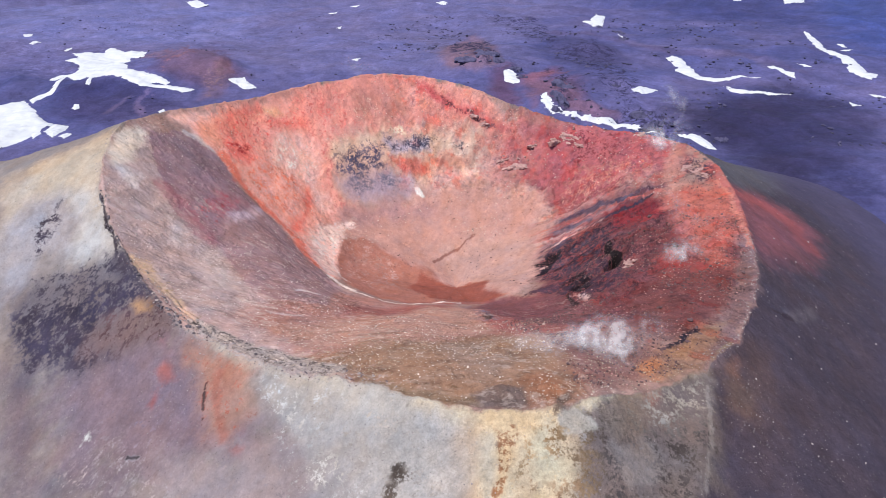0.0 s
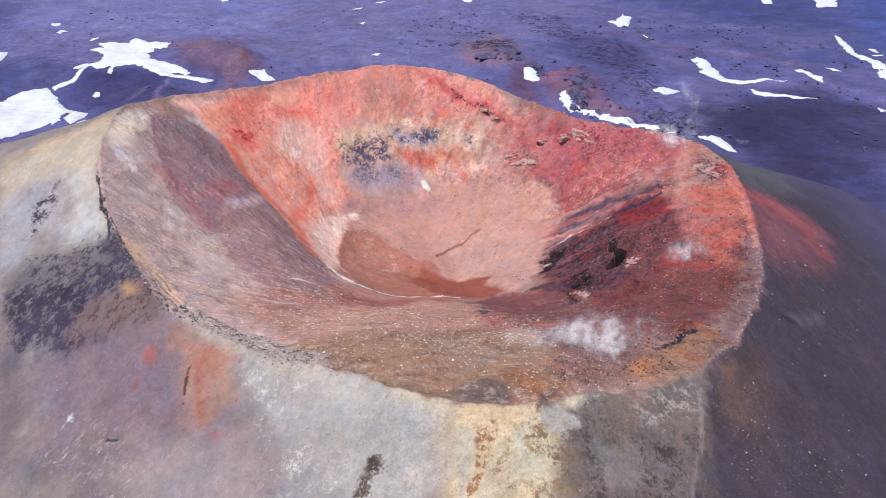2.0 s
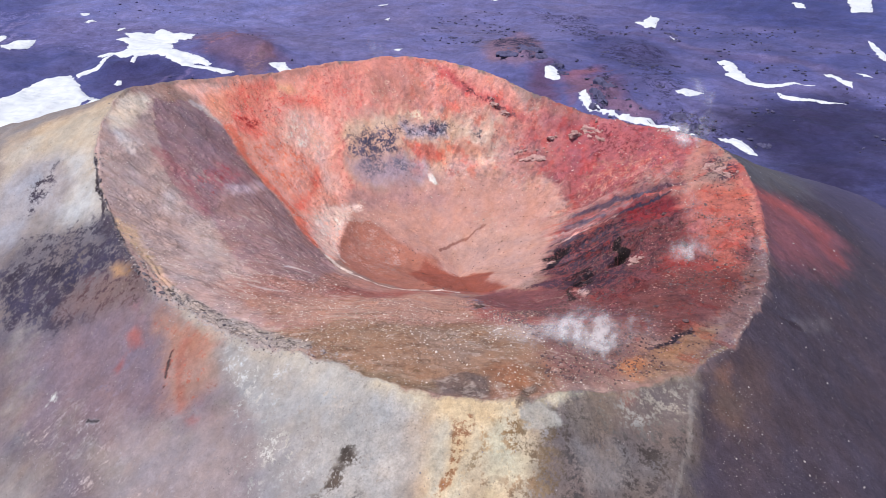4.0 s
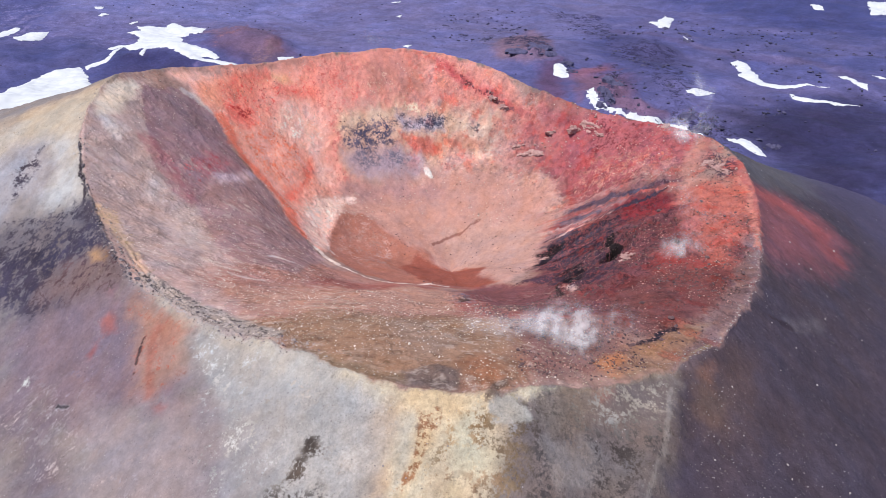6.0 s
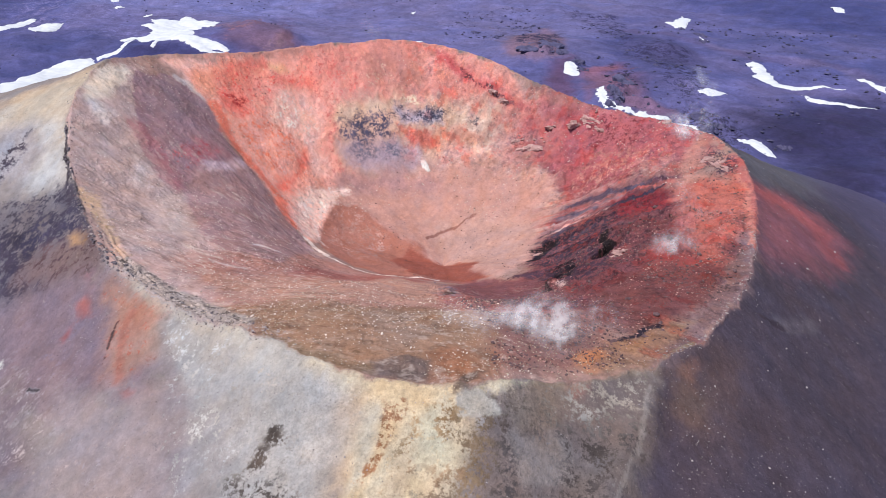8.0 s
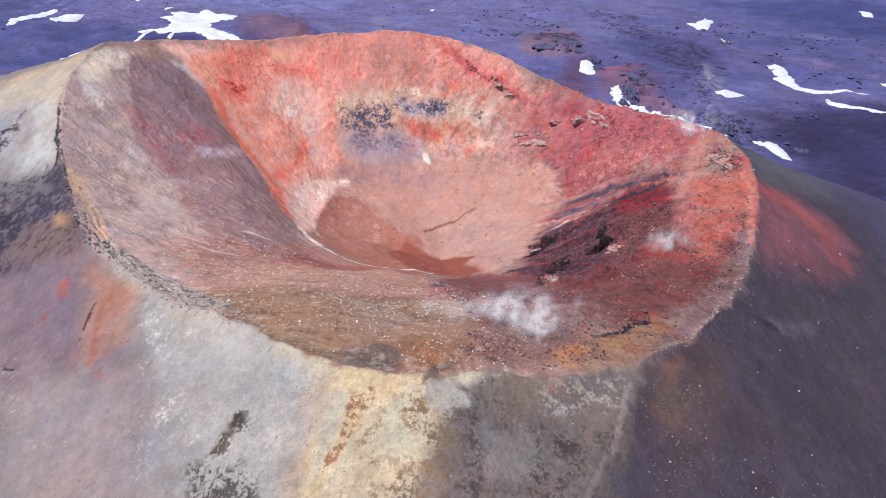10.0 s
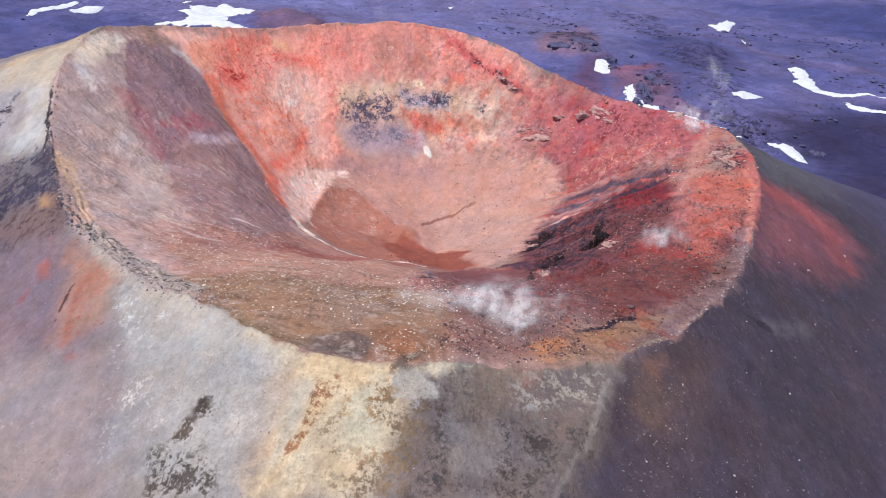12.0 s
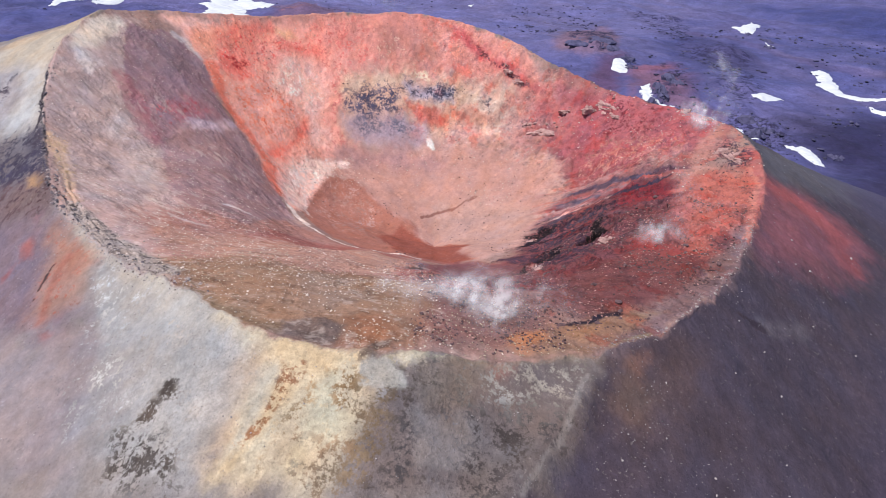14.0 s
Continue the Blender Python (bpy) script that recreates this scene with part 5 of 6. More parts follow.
patch("o", "a", (0.111, 0.070, 0.057), 0.6, 5, ((56.4, 122.2), (60.7, 125.4), (64.0, 119.1), (61.3, 113.7), (57.3, 115.6)))
patch("g", "a", (0.131, 0.080, 0.130), 0.6, 6, ((-256, 620), (-244, 646), (-203, 643), (-164, 557), (-158, 540), (-153, 495), (-163, 476), (-176, 536), (-194, 542), (-205, 539), (-215, 562)))
patch("g", "b", (0.175, 0.092, 0.133), 0.38, 5, ((-256, 620), (-244, 646), (-229, 677), (-203, 643), (-191, 562), (-206, 553), (-201, 538), (-208, 540), (-223, 577)))
patch("g", "b", (0.184, 0.112, 0.148), 0.42, 4, ((-178, 546), (-171, 553), (-164, 550), (-162, 530), (-159, 498), (-161, 484), (-174, 525)))
streak("g", "a", (0.166, 0.122, 0.243), 0.5, 2.5, ((-202, 503), (-201, 482), (-197, 463), (-189, 448)))
streak("g", "a", (0.165, 0.122, 0.242), 0.4, 2.5, ((-211, 489), (-212, 473), (-216, 458)))
patch("g", "a", (0.213, 0.088, 0.127), 0.7, 5, ((57, 528), (66, 540), (82, 549), (88, 543), (69, 524), (62, 517)))
patch("g", "a", (0.183, 0.095, 0.148), 0.6, 8, ((55, 512), (69, 523), (86, 505), (99, 464), (111, 451), (101, 436), (75, 449), (66, 498)))
patch("g", "a", (0.178, 0.082, 0.120), 0.5, 4, ((58, 497), (64, 489), (61, 456), (56, 452)))
patch("g", "a", (0.171, 0.100, 0.144), 0.7, 6, ((-6, 600), (31, 725), (44, 628), (42, 559), (24, 539), (4, 558)))
patch("g", "b", (0.034, 0.028, 0.068), 0.55, 5, ((24, 666), (47, 688), (40, 563), (29, 554), (21, 571), (4, 621), (4, 641)))
patch("g", "b", (0.019, 0.017, 0.047), 0.55, 4, ((79, 510), (84, 506), (78, 450), (73, 450)))
patch("g", "b", (0.020, 0.018, 0.051), 0.55, 4, ((50, 551), (60, 541), (56, 521), (51, 534)))
streak("g", "a", (0.124, 0.107, 0.223), 0.55, 4, ((166, 691), (183, 671), (215, 644), (243, 625), (259, 606), (259, 582)))
patch("g", "b", (0.029, 0.026, 0.074), 0.45, 8, ((41, 834), (103, 825), (107, 647), (143, 710), (148, 605), (142, 504), (120, 459), (112, 537), (95, 628), (61, 760)))
# far corners of the plain: haze painted in, bluer right, paler left
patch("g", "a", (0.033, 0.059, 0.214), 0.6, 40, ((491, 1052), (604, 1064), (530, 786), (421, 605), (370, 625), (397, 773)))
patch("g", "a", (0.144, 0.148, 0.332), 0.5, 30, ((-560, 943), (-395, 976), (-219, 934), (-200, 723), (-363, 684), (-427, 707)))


def depth_in(x, y, poly, closed):
    """Metres inside an outline (outside: minus), or minus the distance from a line."""
    best = np.full(x.shape, 1e9)
    odd = np.zeros(x.shape, bool)
    for k in range(len(poly) if closed else len(poly) - 1):
        (ax, ay), (bx, by) = poly[k], poly[(k + 1) % len(poly)]
        ex, ey = bx - ax, by - ay
        u = np.clip(((x - ax) * ex + (y - ay) * ey) / (ex * ex + ey * ey + 1e-9), 0, 1)
        best = np.minimum(best, np.hypot(x - ax - u * ex, y - ay - u * ey))
        if closed and abs(ey) > 1e-9:
            odd ^= ((ay > y) != (by > y)) & (x < ax + (y - ay) * ex / ey)
    return np.where(odd, best, -best)


def soil_map(x, y, sides, base, swirl, u, v):
    """Colours of the ground's two soils; the second one's share is in its last channel. u, v: the places along the slope, for the noise."""
    rag = 0.8 * fbm(u, v, 7 * swirl, 6, 73, 0.75)
    layers = []
    for turn_of, wide in ((0, 0.8), (1, 1.7)):
        wx = x + swirl * wide * 1.2 * fbm(u, v, 8 * swirl, 6, 171 + turn_of, 0.68)
        wy = y + swirl * wide * 1.2 * fbm(u, v, 8 * swirl, 6, 181 + turn_of, 0.68)
        a = np.ones(x.shape + (4,))
        a[..., :3] = base
        if turn_of:
            a[..., 3] = 0.22 + 0.14 * fbm(u, v, 11 * swirl, 4, 191) - 0.08 * sides.get("o", 0)
        for side, layer, colour, amount, soft, poly, closed in SOILS:
            if side not in sides or (layer == "b" and not turn_of):
                continue
            reach = soft * 2 + 3 * swirl * wide
            lo, hi = poly.min(0) - reach, poly.max(0) + reach
            k = np.where((x > lo[0]) & (x < hi[0]) & (y > lo[1]) & (y < hi[1]) & (sides[side] > 0.01))
            if not len(k[0]):
                continue
            qx, qy = (near_x, near_y) if layer == "b" else (wx, wy)
            d = depth_in(qx[k], qy[k], poly, closed)
            d = d + min(soft, 6.0 * swirl) * 0.75 * rag[k]
            w = (smooth(-soft * 0.8, soft * 0.8, d) if closed else smooth(-soft * 1.25, -soft * 0.35, d)) * sides[side][k]
            if layer == "a":
                w = (w * amount)[:, None]
                a[k[0], k[1], :3] = a[k[0], k[1], :3] * (1 - w) + np.array(colour) * w
                if turn_of:
                    a[k[0], k[1], 3:] = a[k[0], k[1], 3:] * (1 - 0.7 * w) + 0.3 * 0.7 * w
            else:
                a[k[0], k[1], :3] = a[k[0], k[1], :3] * (1 - w[:, None]) + np.array(colour) * w[:, None]
                a[k[0], k[1], 3] = a[k[0], k[1], 3] * (1 - w) + amount * w
        near_x, near_y = wx, wy
        tint, tone = fbm(u, v, 6 * swirl, 4, 211 + turn_of, 0.6), fbm(u, v, 3.5 * swirl, 5, 214 + turn_of, 0.7)
        for k, warm in enumerate((0.07, 0.0, -0.08)):
            a[..., k] *= 1 + warm * tint + 0.14 * tone
        layers.append(a)
    light = 1 + 0.28 * fbm(u, v, 6 * swirl, 3, 225)
    layers[1][..., :3] *= light[..., None]
    return {"soil": layers[0], "second_soil": layers[1]}


def mesh_of(name, v, faces_n, index, material, smoothed=False, colours=None):
    me = bpy.data.meshes.new(name)
    me.vertices.add(len(v))
    me.vertices.foreach_set("co", np.asarray(v, np.float32).ravel())
    index = np.asarray(index, np.int32).ravel()
    me.loops.add(index.size)
    me.loops.foreach_set("vertex_index", index)
    me.polygons.add(index.size // faces_n)
    me.polygons.foreach_set("loop_start", np.arange(0, index.size, faces_n, dtype=np.int32))
    me.update(calc_edges=True)
    me.polygons.foreach_set("use_smooth", np.full(index.size // faces_n, smoothed))
    me.materials.append(material)
    for key, c in (colours or {}).items():
        me.attributes.new(key, "FLOAT_COLOR", "POINT").data.foreach_set("color", c.astype(np.float32).ravel())
    return me


def sheet(name, X, Y, Z, material, colours=None):
    """A mesh from rings of places."""
    m, n = X.shape
    i, j = np.meshgrid(np.arange(m - 1), np.arange(n), indexing="ij")
    k = (j + 1) % n
    q = np.stack([i * n + j, (i + 1) * n + j, (i + 1) * n + k, i * n + k], -1)
    return new(name, mesh_of(name, np.stack([X, Y, Z], -1).reshape(-1, 3), 4, q, material, True, colours))


# ---- cone with its crater ----
def build_cone():
    # closer columns on the near side
    az = np.concatenate([np.linspace(-180, -85, 530)[:-1], np.linspace(-85, 85, 640)[:-1], np.linspace(85, 180, 530)[:-1]])
    rho = np.concatenate([np.linspace(0.004, 0.30, 50), np.linspace(0.30, 1, 220)[1:], 1 + 1.15 * np.linspace(0, 1, 185)[1:] ** 1.3])
    AZ, RHO = np.meshgrid(az, rho)
    R = rim_radius(AZ)
    X, Y = CX + R * RHO * np.sin(np.radians(AZ)), CY + R * RHO * np.cos(np.radians(AZ))
    dist = R * (RHO - 1)
    inner = 1 - smooth(-0.6, 0.6, dist + 0.8 * fbm(X, Y, 3, 3, 75))
    sides = {"i": inner, "o": 1 - inner}
    # right of the spine: darker ash, with the flank's shade partly in its colour
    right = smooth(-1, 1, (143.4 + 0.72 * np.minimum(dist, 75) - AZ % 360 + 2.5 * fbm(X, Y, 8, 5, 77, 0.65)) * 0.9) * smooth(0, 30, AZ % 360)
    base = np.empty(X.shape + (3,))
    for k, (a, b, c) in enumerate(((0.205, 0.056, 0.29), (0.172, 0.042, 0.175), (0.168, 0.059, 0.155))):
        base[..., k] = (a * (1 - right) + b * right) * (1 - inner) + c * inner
    ba, bd = azimuth(X, Y, BX, BY), np.hypot(X - BX, Y - BY)
    bx, by = np.sin(np.radians(ba)), np.cos(np.radians(ba))
    Z = cone_height(X, Y)
    U, V = X + bx * Z * 0.9 * inner, Y + by * Z * 0.9 * inner
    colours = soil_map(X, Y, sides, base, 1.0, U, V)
    # away from the rim the far flank blends into the plain's colour
    plain_blend = 0.85 * smooth(20, 85, dist + 10 * fbm(X, Y, 25, 4, 78)) * smooth(25, 50, AZ) * (1 - smooth(115, 140, AZ))
    for key in colours:
        colours[key][..., :3] += plain_blend[..., None] * (np.array((0.066, 0.058, 0.118)) - colours[key][..., :3])
    rocky, beds = rockiness(X, Y), bedding(X, Y)
    rock = np.where(dist < 0, rocky * (0.25 + 0.75 * smooth(-0.25, 0.4, fbm(U, V, 11, 3, 92))), 0.12 + 0.12 * right + 0.5 * smooth(150, 165, AZ % 360) * (1 - smooth(184, 196, AZ % 360)))
    run = 0.6 * fbm(U, V, 1.6, 4, 83, 0.7) * (0.35 + 0.65 * rock)
    # pale dashes on the near and left slopes
    dashes = smooth(0.20, 0.55, fbm(U * 0.5 + 0.1 * V, V * 1.2, 2.0, 5, 86, 0.7)) * (0.35 + 0.65 * smooth(-0.2, 0.4, fbm(X, Y, 16, 3, 87))) * inner * smooth(0.3, -0.3, by) * smooth(34, 50, bd) * (1 - smooth(25, 45, X))
    for key in colours:
        colours[key][..., :3] += (0.34 * dashes)[..., None] * (np.array((0.56, 0.46, 0.42)) - colours[key][..., :3])
    dark = smooth(0.25, 0.6, fbm(U * 0.3 - 0.06 * V, V * 1.2, 3.0, 5, 88, 0.65)) * inner * smooth(0.3, -0.3, by) * smooth(34, 50, bd)
    for key in colours:
        colours[key][..., :3] *= (1 - 0.22 * dark)[..., None]
    # stains of other minerals on the rock, and the thin beds
    wall = inner * smooth(0.4, 0.8, rocky)
    pale_wall = wall * smooth(0.2, 0.5, by) * (1 - smooth(40, 60, X))
    stains = ((1.25, 1.45, 1.5), 6, 141, 0.15, 0.42, 0.40, pale_wall), ((1.1, 0.55, 0.5), 7, 143, 0.2, 0.45, 0.55, wall), ((0.75, 0.85, 0.95), 5, 145, 0.22, 0.5, 0.45, wall), ((1.12, 1.10, 0.93), 8, 147, 0.2, 0.5, 0.4, pale_wall), ((0.5, 0.55, 0.65), 3, 149, 0.3, 0.55, 0.6, wall)
    for tint, size, seed, low, high, share, where in stains:
        w = smooth(low, high, fbm(U, V, size, 6, seed, 0.68)) * where * share
        for key in colours:
            colours[key][..., :3] *= 1 + w[..., None] * (np.array(tint) - 1)
    for tint, seed, low, high in (((0.5, 0.55, 0.65), 151, 0.1, 0.3), ((1.3, 1.6, 1.6), 153, 0.15, 0.35), ((1.1, 0.6, 0.55), 155, 0.25, 0.4)):
        w = smooth(low, high, fbm(X / 9 + 0.15 * Y, Y + 0.08 * X, 2.0, 5, seed, 0.75)) * beds * inner * 0.6
        for key in colours:
            colours[key][..., :3] *= 1 + w[..., None] * (np.array(tint) - 1)
    for key in colours:
        colours[key][..., :3] *= (1 + 0.13 * run)[..., None]
        colours[key][..., :3] = np.clip(colours[key][..., :3], (0.014, 0.008, 0.011), 0.8)
    foot = smooth(0.9, 1.15, RHO - 1)
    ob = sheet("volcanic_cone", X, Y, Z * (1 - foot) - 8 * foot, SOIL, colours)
    # inside, places across and along the beds; outside, across and down the slope
    flow = np.stack([np.where(dist < 0, V, np.radians((AZ + 360) % 360) * 88 + 700), np.where(dist < 0, U, dist * 1.2), 0 * U], -1)
    drawn = np.where(dist < 0, 0.32 * smooth(0.3, -0.3, by) * smooth(34, 50, bd) * (1 - smooth(20, 40, X)), 0.03 + 0.4 * smooth(200, 225, (AZ + 360) % 360) * (1 - smooth(275, 290, (AZ + 360) % 360)))
    ob.data.attributes.new("drawn_out", "FLOAT", "POINT").data.foreach_set("value", drawn.astype(np.float32).ravel())
    ob.data.attributes.new("down_slope", "FLOAT_VECTOR", "POINT").data.foreach_set("vector", flow.astype(np.float32).ravel())
    ob.data.attributes.new("rockiness", "FLOAT", "POINT").data.foreach_set("value", rock.astype(np.float32).ravel())
    return ob


tagged(build_cone(), "red and grey volcanic cone with an open crater", "volcano", kind="structure")


def build_ground():
    az = np.concatenate([np.linspace(-80, 80, 760), np.linspace(80, 280, 90)[1:-1]])
    r = np.concatenate([np.linspace(1, 95, 8), np.arange(100, 760, 2.6), 760 * (7000 / 760) ** np.linspace(0, 1, 70)])
    AZ, RR = np.meshgrid(az, r)
    X, Y = CX + RR * np.sin(np.radians(AZ)), CY + RR * np.cos(np.radians(AZ))
    big, mid = fbm(X, Y, 160, 5, 91), fbm(X, Y, 34, 5, 92, 0.6)
    # purple-grey ash, with the blue of distance haze mixed into its colour
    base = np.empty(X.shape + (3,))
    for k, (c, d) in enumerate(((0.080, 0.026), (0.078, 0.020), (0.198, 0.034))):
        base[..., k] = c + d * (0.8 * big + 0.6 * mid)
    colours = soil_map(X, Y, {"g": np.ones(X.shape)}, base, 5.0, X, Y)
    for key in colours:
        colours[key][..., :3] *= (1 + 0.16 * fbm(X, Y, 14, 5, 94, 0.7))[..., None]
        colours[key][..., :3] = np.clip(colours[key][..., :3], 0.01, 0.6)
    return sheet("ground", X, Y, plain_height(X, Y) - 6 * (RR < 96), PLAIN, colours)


tagged(build_ground(), "volcanic ash plain with distance haze in its purple-blue colour", "ground", kind="structure")


# ---- snow ----
def snow(outline):
    """A patch of old snow, thickest inside its outline."""
    p = np.array(outline, float)
    span = p.max(0) - p.min(0)
    size = max(span)
    ragged = min(2.2, 0.4 + size * 0.018)
    step = min(0.9, max(0.3, size / 90))
    lo, hi = p.min(0) - ragged - 2 * step, p.max(0) + ragged + 2 * step
    X, Y = np.meshgrid(np.arange(lo[0], hi[0], step), np.arange(lo[1], hi[1], step))
    d = depth_in(X, Y, p, True) + ragged * 0.55 * fbm(X, Y, ragged * 3, 5, 101, 0.62) + 0.25 * ragged * (fbm(X, Y, ragged * 0.9, 3, 103) - 0.2) 
    keep = d > -1.2 * step
    Z = plain_height(X, Y) + np.clip(d, -1.2 * step, 3) * 0.22 + 0.12 + 0.05 * fbm(X, Y, 4, 3, 104) * (d > 0)
    quad = keep[:-1, :-1] & keep[1:, :-1] & keep[1:, 1:] & keep[:-1, 1:]
    i, j = np.where(quad)
    n = X.shape[1]
    q = np.stack([i * n + j, i * n + j + 1, (i + 1) * n + j + 1, (i + 1) * n + j], -1)
    used, back = np.unique(q, return_inverse=True)
    if len(used) < 8:
        return
    v = np.stack([X, Y, Z], -1).reshape(-1, 3)[used]
    ob = new("snow_patch", mesh_of("snow_patch", v, 4, back.reshape(q.shape), SNOW, True))
    tagged(ob, "large bright white snow field lying on dark ash" if size > 60 else "long narrow white snow strip on dark ash" if min(span) < 0.4 * size and size > 20 else "small white leftover snow patch on dark ash",
           "snow", "snow patches on the plain")


snow(((-323, 958), (-313, 972), (-288, 933), (-302, 921)))
snow(((-4, 925), (5, 929), (3, 876), (-4, 877)))
snow(((-427, 567), (-427, 628), (-414, 614), (-415, 585), (-399, 530)))
snow(((-398, 580), (-401, 602), (-381, 603), (-377, 590), (-368, 547)))
snow(((355, 956), (370, 954), (362, 922), (352, 924)))
snow(((453, 1031), (512, 1099), (431, 907), (400, 889)))
snow(((-326.7, 651.2), (-291.2, 633.9), (-300.5, 663.7), (-286.7, 647.7), (-275.5, 637.7), (-257.3, 641.6), (-251.4, 615.7), (-264.7, 621.9), (-253.1, 582.5), (-235.1, 544.3), (-224.5, 538.5), (-211.3, 530.7), (-194.9, 517.4), (-197.9, 514.0), (-211.3, 520.0), (-205.9, 513.8), (-189.5, 512.6), (-176.5, 509.1), (-180.4, 502.2), (-195.8, 507.5), (-214.4, 509.7), (-238.4, 530.5), (-250.1, 533.2), (-254.0, 527.7), (-251.9, 512.9), (-255.7, 517.2), (-258.3, 528.3), (-265.0, 524.2), (-282.9, 546.2), (-288.6, 578.9), (-297.3, 598.0), (-316.0, 614.8), (-305.5, 616.7)))
snow(((-276.0, 549.6), (-289.3, 556.4), (-294.0, 550.9), (-291.1, 535.6), (-285.7, 537.7), (-281.2, 544.5)))
snow(((-282.5, 544.5), (-278.3, 522.2), (-272.2, 503.2), (-279.2, 501.3), (-280.7, 487.5), (-288.1, 497.8), (-285.0, 505.7), (-277.6, 507.5), (-281.7, 521.2), (-284.3, 537.5)))
snow(((-297.4, 403.0), (-299.5, 427.0), (-304.5, 451.5), (-309.1, 478.3), (-303.1, 489.3), (-292.5, 498.6), (-274.7, 475.1), (-258.4, 452.5), (-241.9, 438.5), (-245.1, 427.8), (-242.6, 406.9), (-250.4, 401.6), (-255.5, 389.9), (-261.0, 382.3), (-272.1, 378.6), (-276.3, 369.9)))
snow(((-239.9, 420.7), (-242.9, 440.3), (-231.5, 433.7), (-229.6, 422.3), (-227.6, 406.3)))
snow(((-247.6, 418.4), (-245.6, 424.8), (-238.4, 414.4), (-239.1, 406.4)))
snow(((-226.1, 410.0), (-223.7, 415.7), (-220.1, 414.4), (-220.9, 405.9)))
snow(((-247.1, 473.0), (-248.4, 480.3), (-244.9, 478.9), (-242.2, 474.1), (-243.0, 469.1)))
snow(((-156.9, 529.7), (-155.2, 532.9), (-147.5, 538.5), (-142.8, 527.4), (-132.7, 513.9), (-140.1, 507.9), (-148.3, 521.3)))
snow(((-326.8, 967.4), (-306.6, 948.5), (-291.6, 940.8), (-297.1, 928.1), (-310.4, 937.4)))
snow(((-403.4, 715.9), (-401.3, 720.3), (-397.9, 723.0), (-395.4, 716.6), (-400.6, 712.8)))
snow(((-379.7, 679.4), (-379.6, 692.9), (-373.4, 688.5), (-374.4, 677.0)))
snow(((-338.3, 658.0), (-339.6, 677.1), (-334.2, 665.7), (-335.9, 658.0)))
snow(((-182.0, 453.2), (-180.2, 458.6), (-178.5, 455.5), (-180.5, 451.8)))
snow(((-73.4, 588.2), (-66.7, 594.0), (-68.6, 586.4)))
snow(((-111.6, 913.7), (-99.0, 911.7), (-103.0, 898.5)))
snow(((-110.7, 774.7), (-106.1, 780.8), (-105.7, 768.2)))
snow(((-130.6, 857.0), (-120.8, 870.0), (-123.5, 852.3)))
snow(((-8.1, 916.1), (4.1, 928.9), (1.4, 877.9)))
snow(((11.9, 568.3), (15.8, 567.8), (16.9, 559.3), (13.1, 562.4)))
snow(((44.7, 537.5), (48.9, 543.1), (54.0, 533.3), (55.2, 517.3), (49.8, 515.3), (44.2, 521.9)))
snow(((63.6, 464.9), (66.5, 480.8), (68.5, 479.6), (69.3, 467.4), (71.6, 456.4), (75.4, 448.4), (84.4, 442.6), (95.1, 442.4), (107.2, 439.7), (116.1, 432.3), (126.2, 418.3), (119.0, 422.5), (103.6, 430.2), (90.9, 437.4), (79.1, 441.7), (68.8, 443.9), (66.0, 453.7)))
snow(((138.1, 412.8), (143.3, 412.8), (149.8, 408.8), (152.3, 399.6), (154.1, 387.7), (149.6, 389.4), (144.5, 396.9), (141.4, 408.2)))
snow(((146.1, 790.0), (154.8, 789.2), (172.2, 850.0), (178.3, 829.4), (164.0, 770.9), (154.6, 770.4)))
snow(((167.4, 714.5), (171.8, 695.4), (167.3, 696.6)))
snow(((190.0, 626.2), (195.4, 628.8), (201.5, 621.5), (200.7, 597.3), (198.7, 572.9), (200.7, 558.1), (209.3, 551.8), (222.4, 553.4), (243.2, 555.8), (220.1, 546.7), (204.1, 542.4), (192.3, 552.3), (190.3, 566.8), (184.7, 581.1), (191.4, 592.4), (191.4, 613.7)))
snow(((206.3, 530.2), (206.9, 515.5), (219.1, 510.4), (243.5, 500.8), (228.2, 502.5), (209.8, 506.1), (203.6, 511.2)))
snow(((258.9, 583.6), (265.2, 585.8), (265.8, 566.0), (269.2, 558.0), (266.4, 548.2), (264.4, 552.8), (262.4, 562.7)))
snow(((284.7, 589.1), (289.8, 586.3), (291.3, 575.6), (286.3, 578.2)))
snow(((352.6, 730.7), (355.5, 719.1), (345.9, 681.3), (338.6, 655.9), (334.7, 629.2), (335.2, 611.3), (333.7, 589.0), (326.2, 560.9), (334.3, 556.9), (320.3, 540.7), (317.1, 550.7), (314.0, 562.6), (321.9, 583.6), (327.4, 613.8), (324.9, 625.8), (333.1, 661.5), (347.4, 710.5)))
snow(((357.6, 673.0), (363.6, 672.6), (359.9, 658.7), (357.4, 665.1)))
snow(((352.7, 655.4), (363.0, 654.7), (355.6, 650.3)))
snow(((279.3, 490.6), (281.6, 486.6), (283.8, 482.7), (273.8, 475.6)))
snow(((300.4, 506.0), (307.3, 504.9), (310.0, 499.4), (300.2, 497.5)))
snow(((132.1, 504.2), (139.3, 511.5), (144.9, 509.5), (152.1, 508.7), (144.9, 500.9), (137.7, 495.6), (132.8, 499.9)))


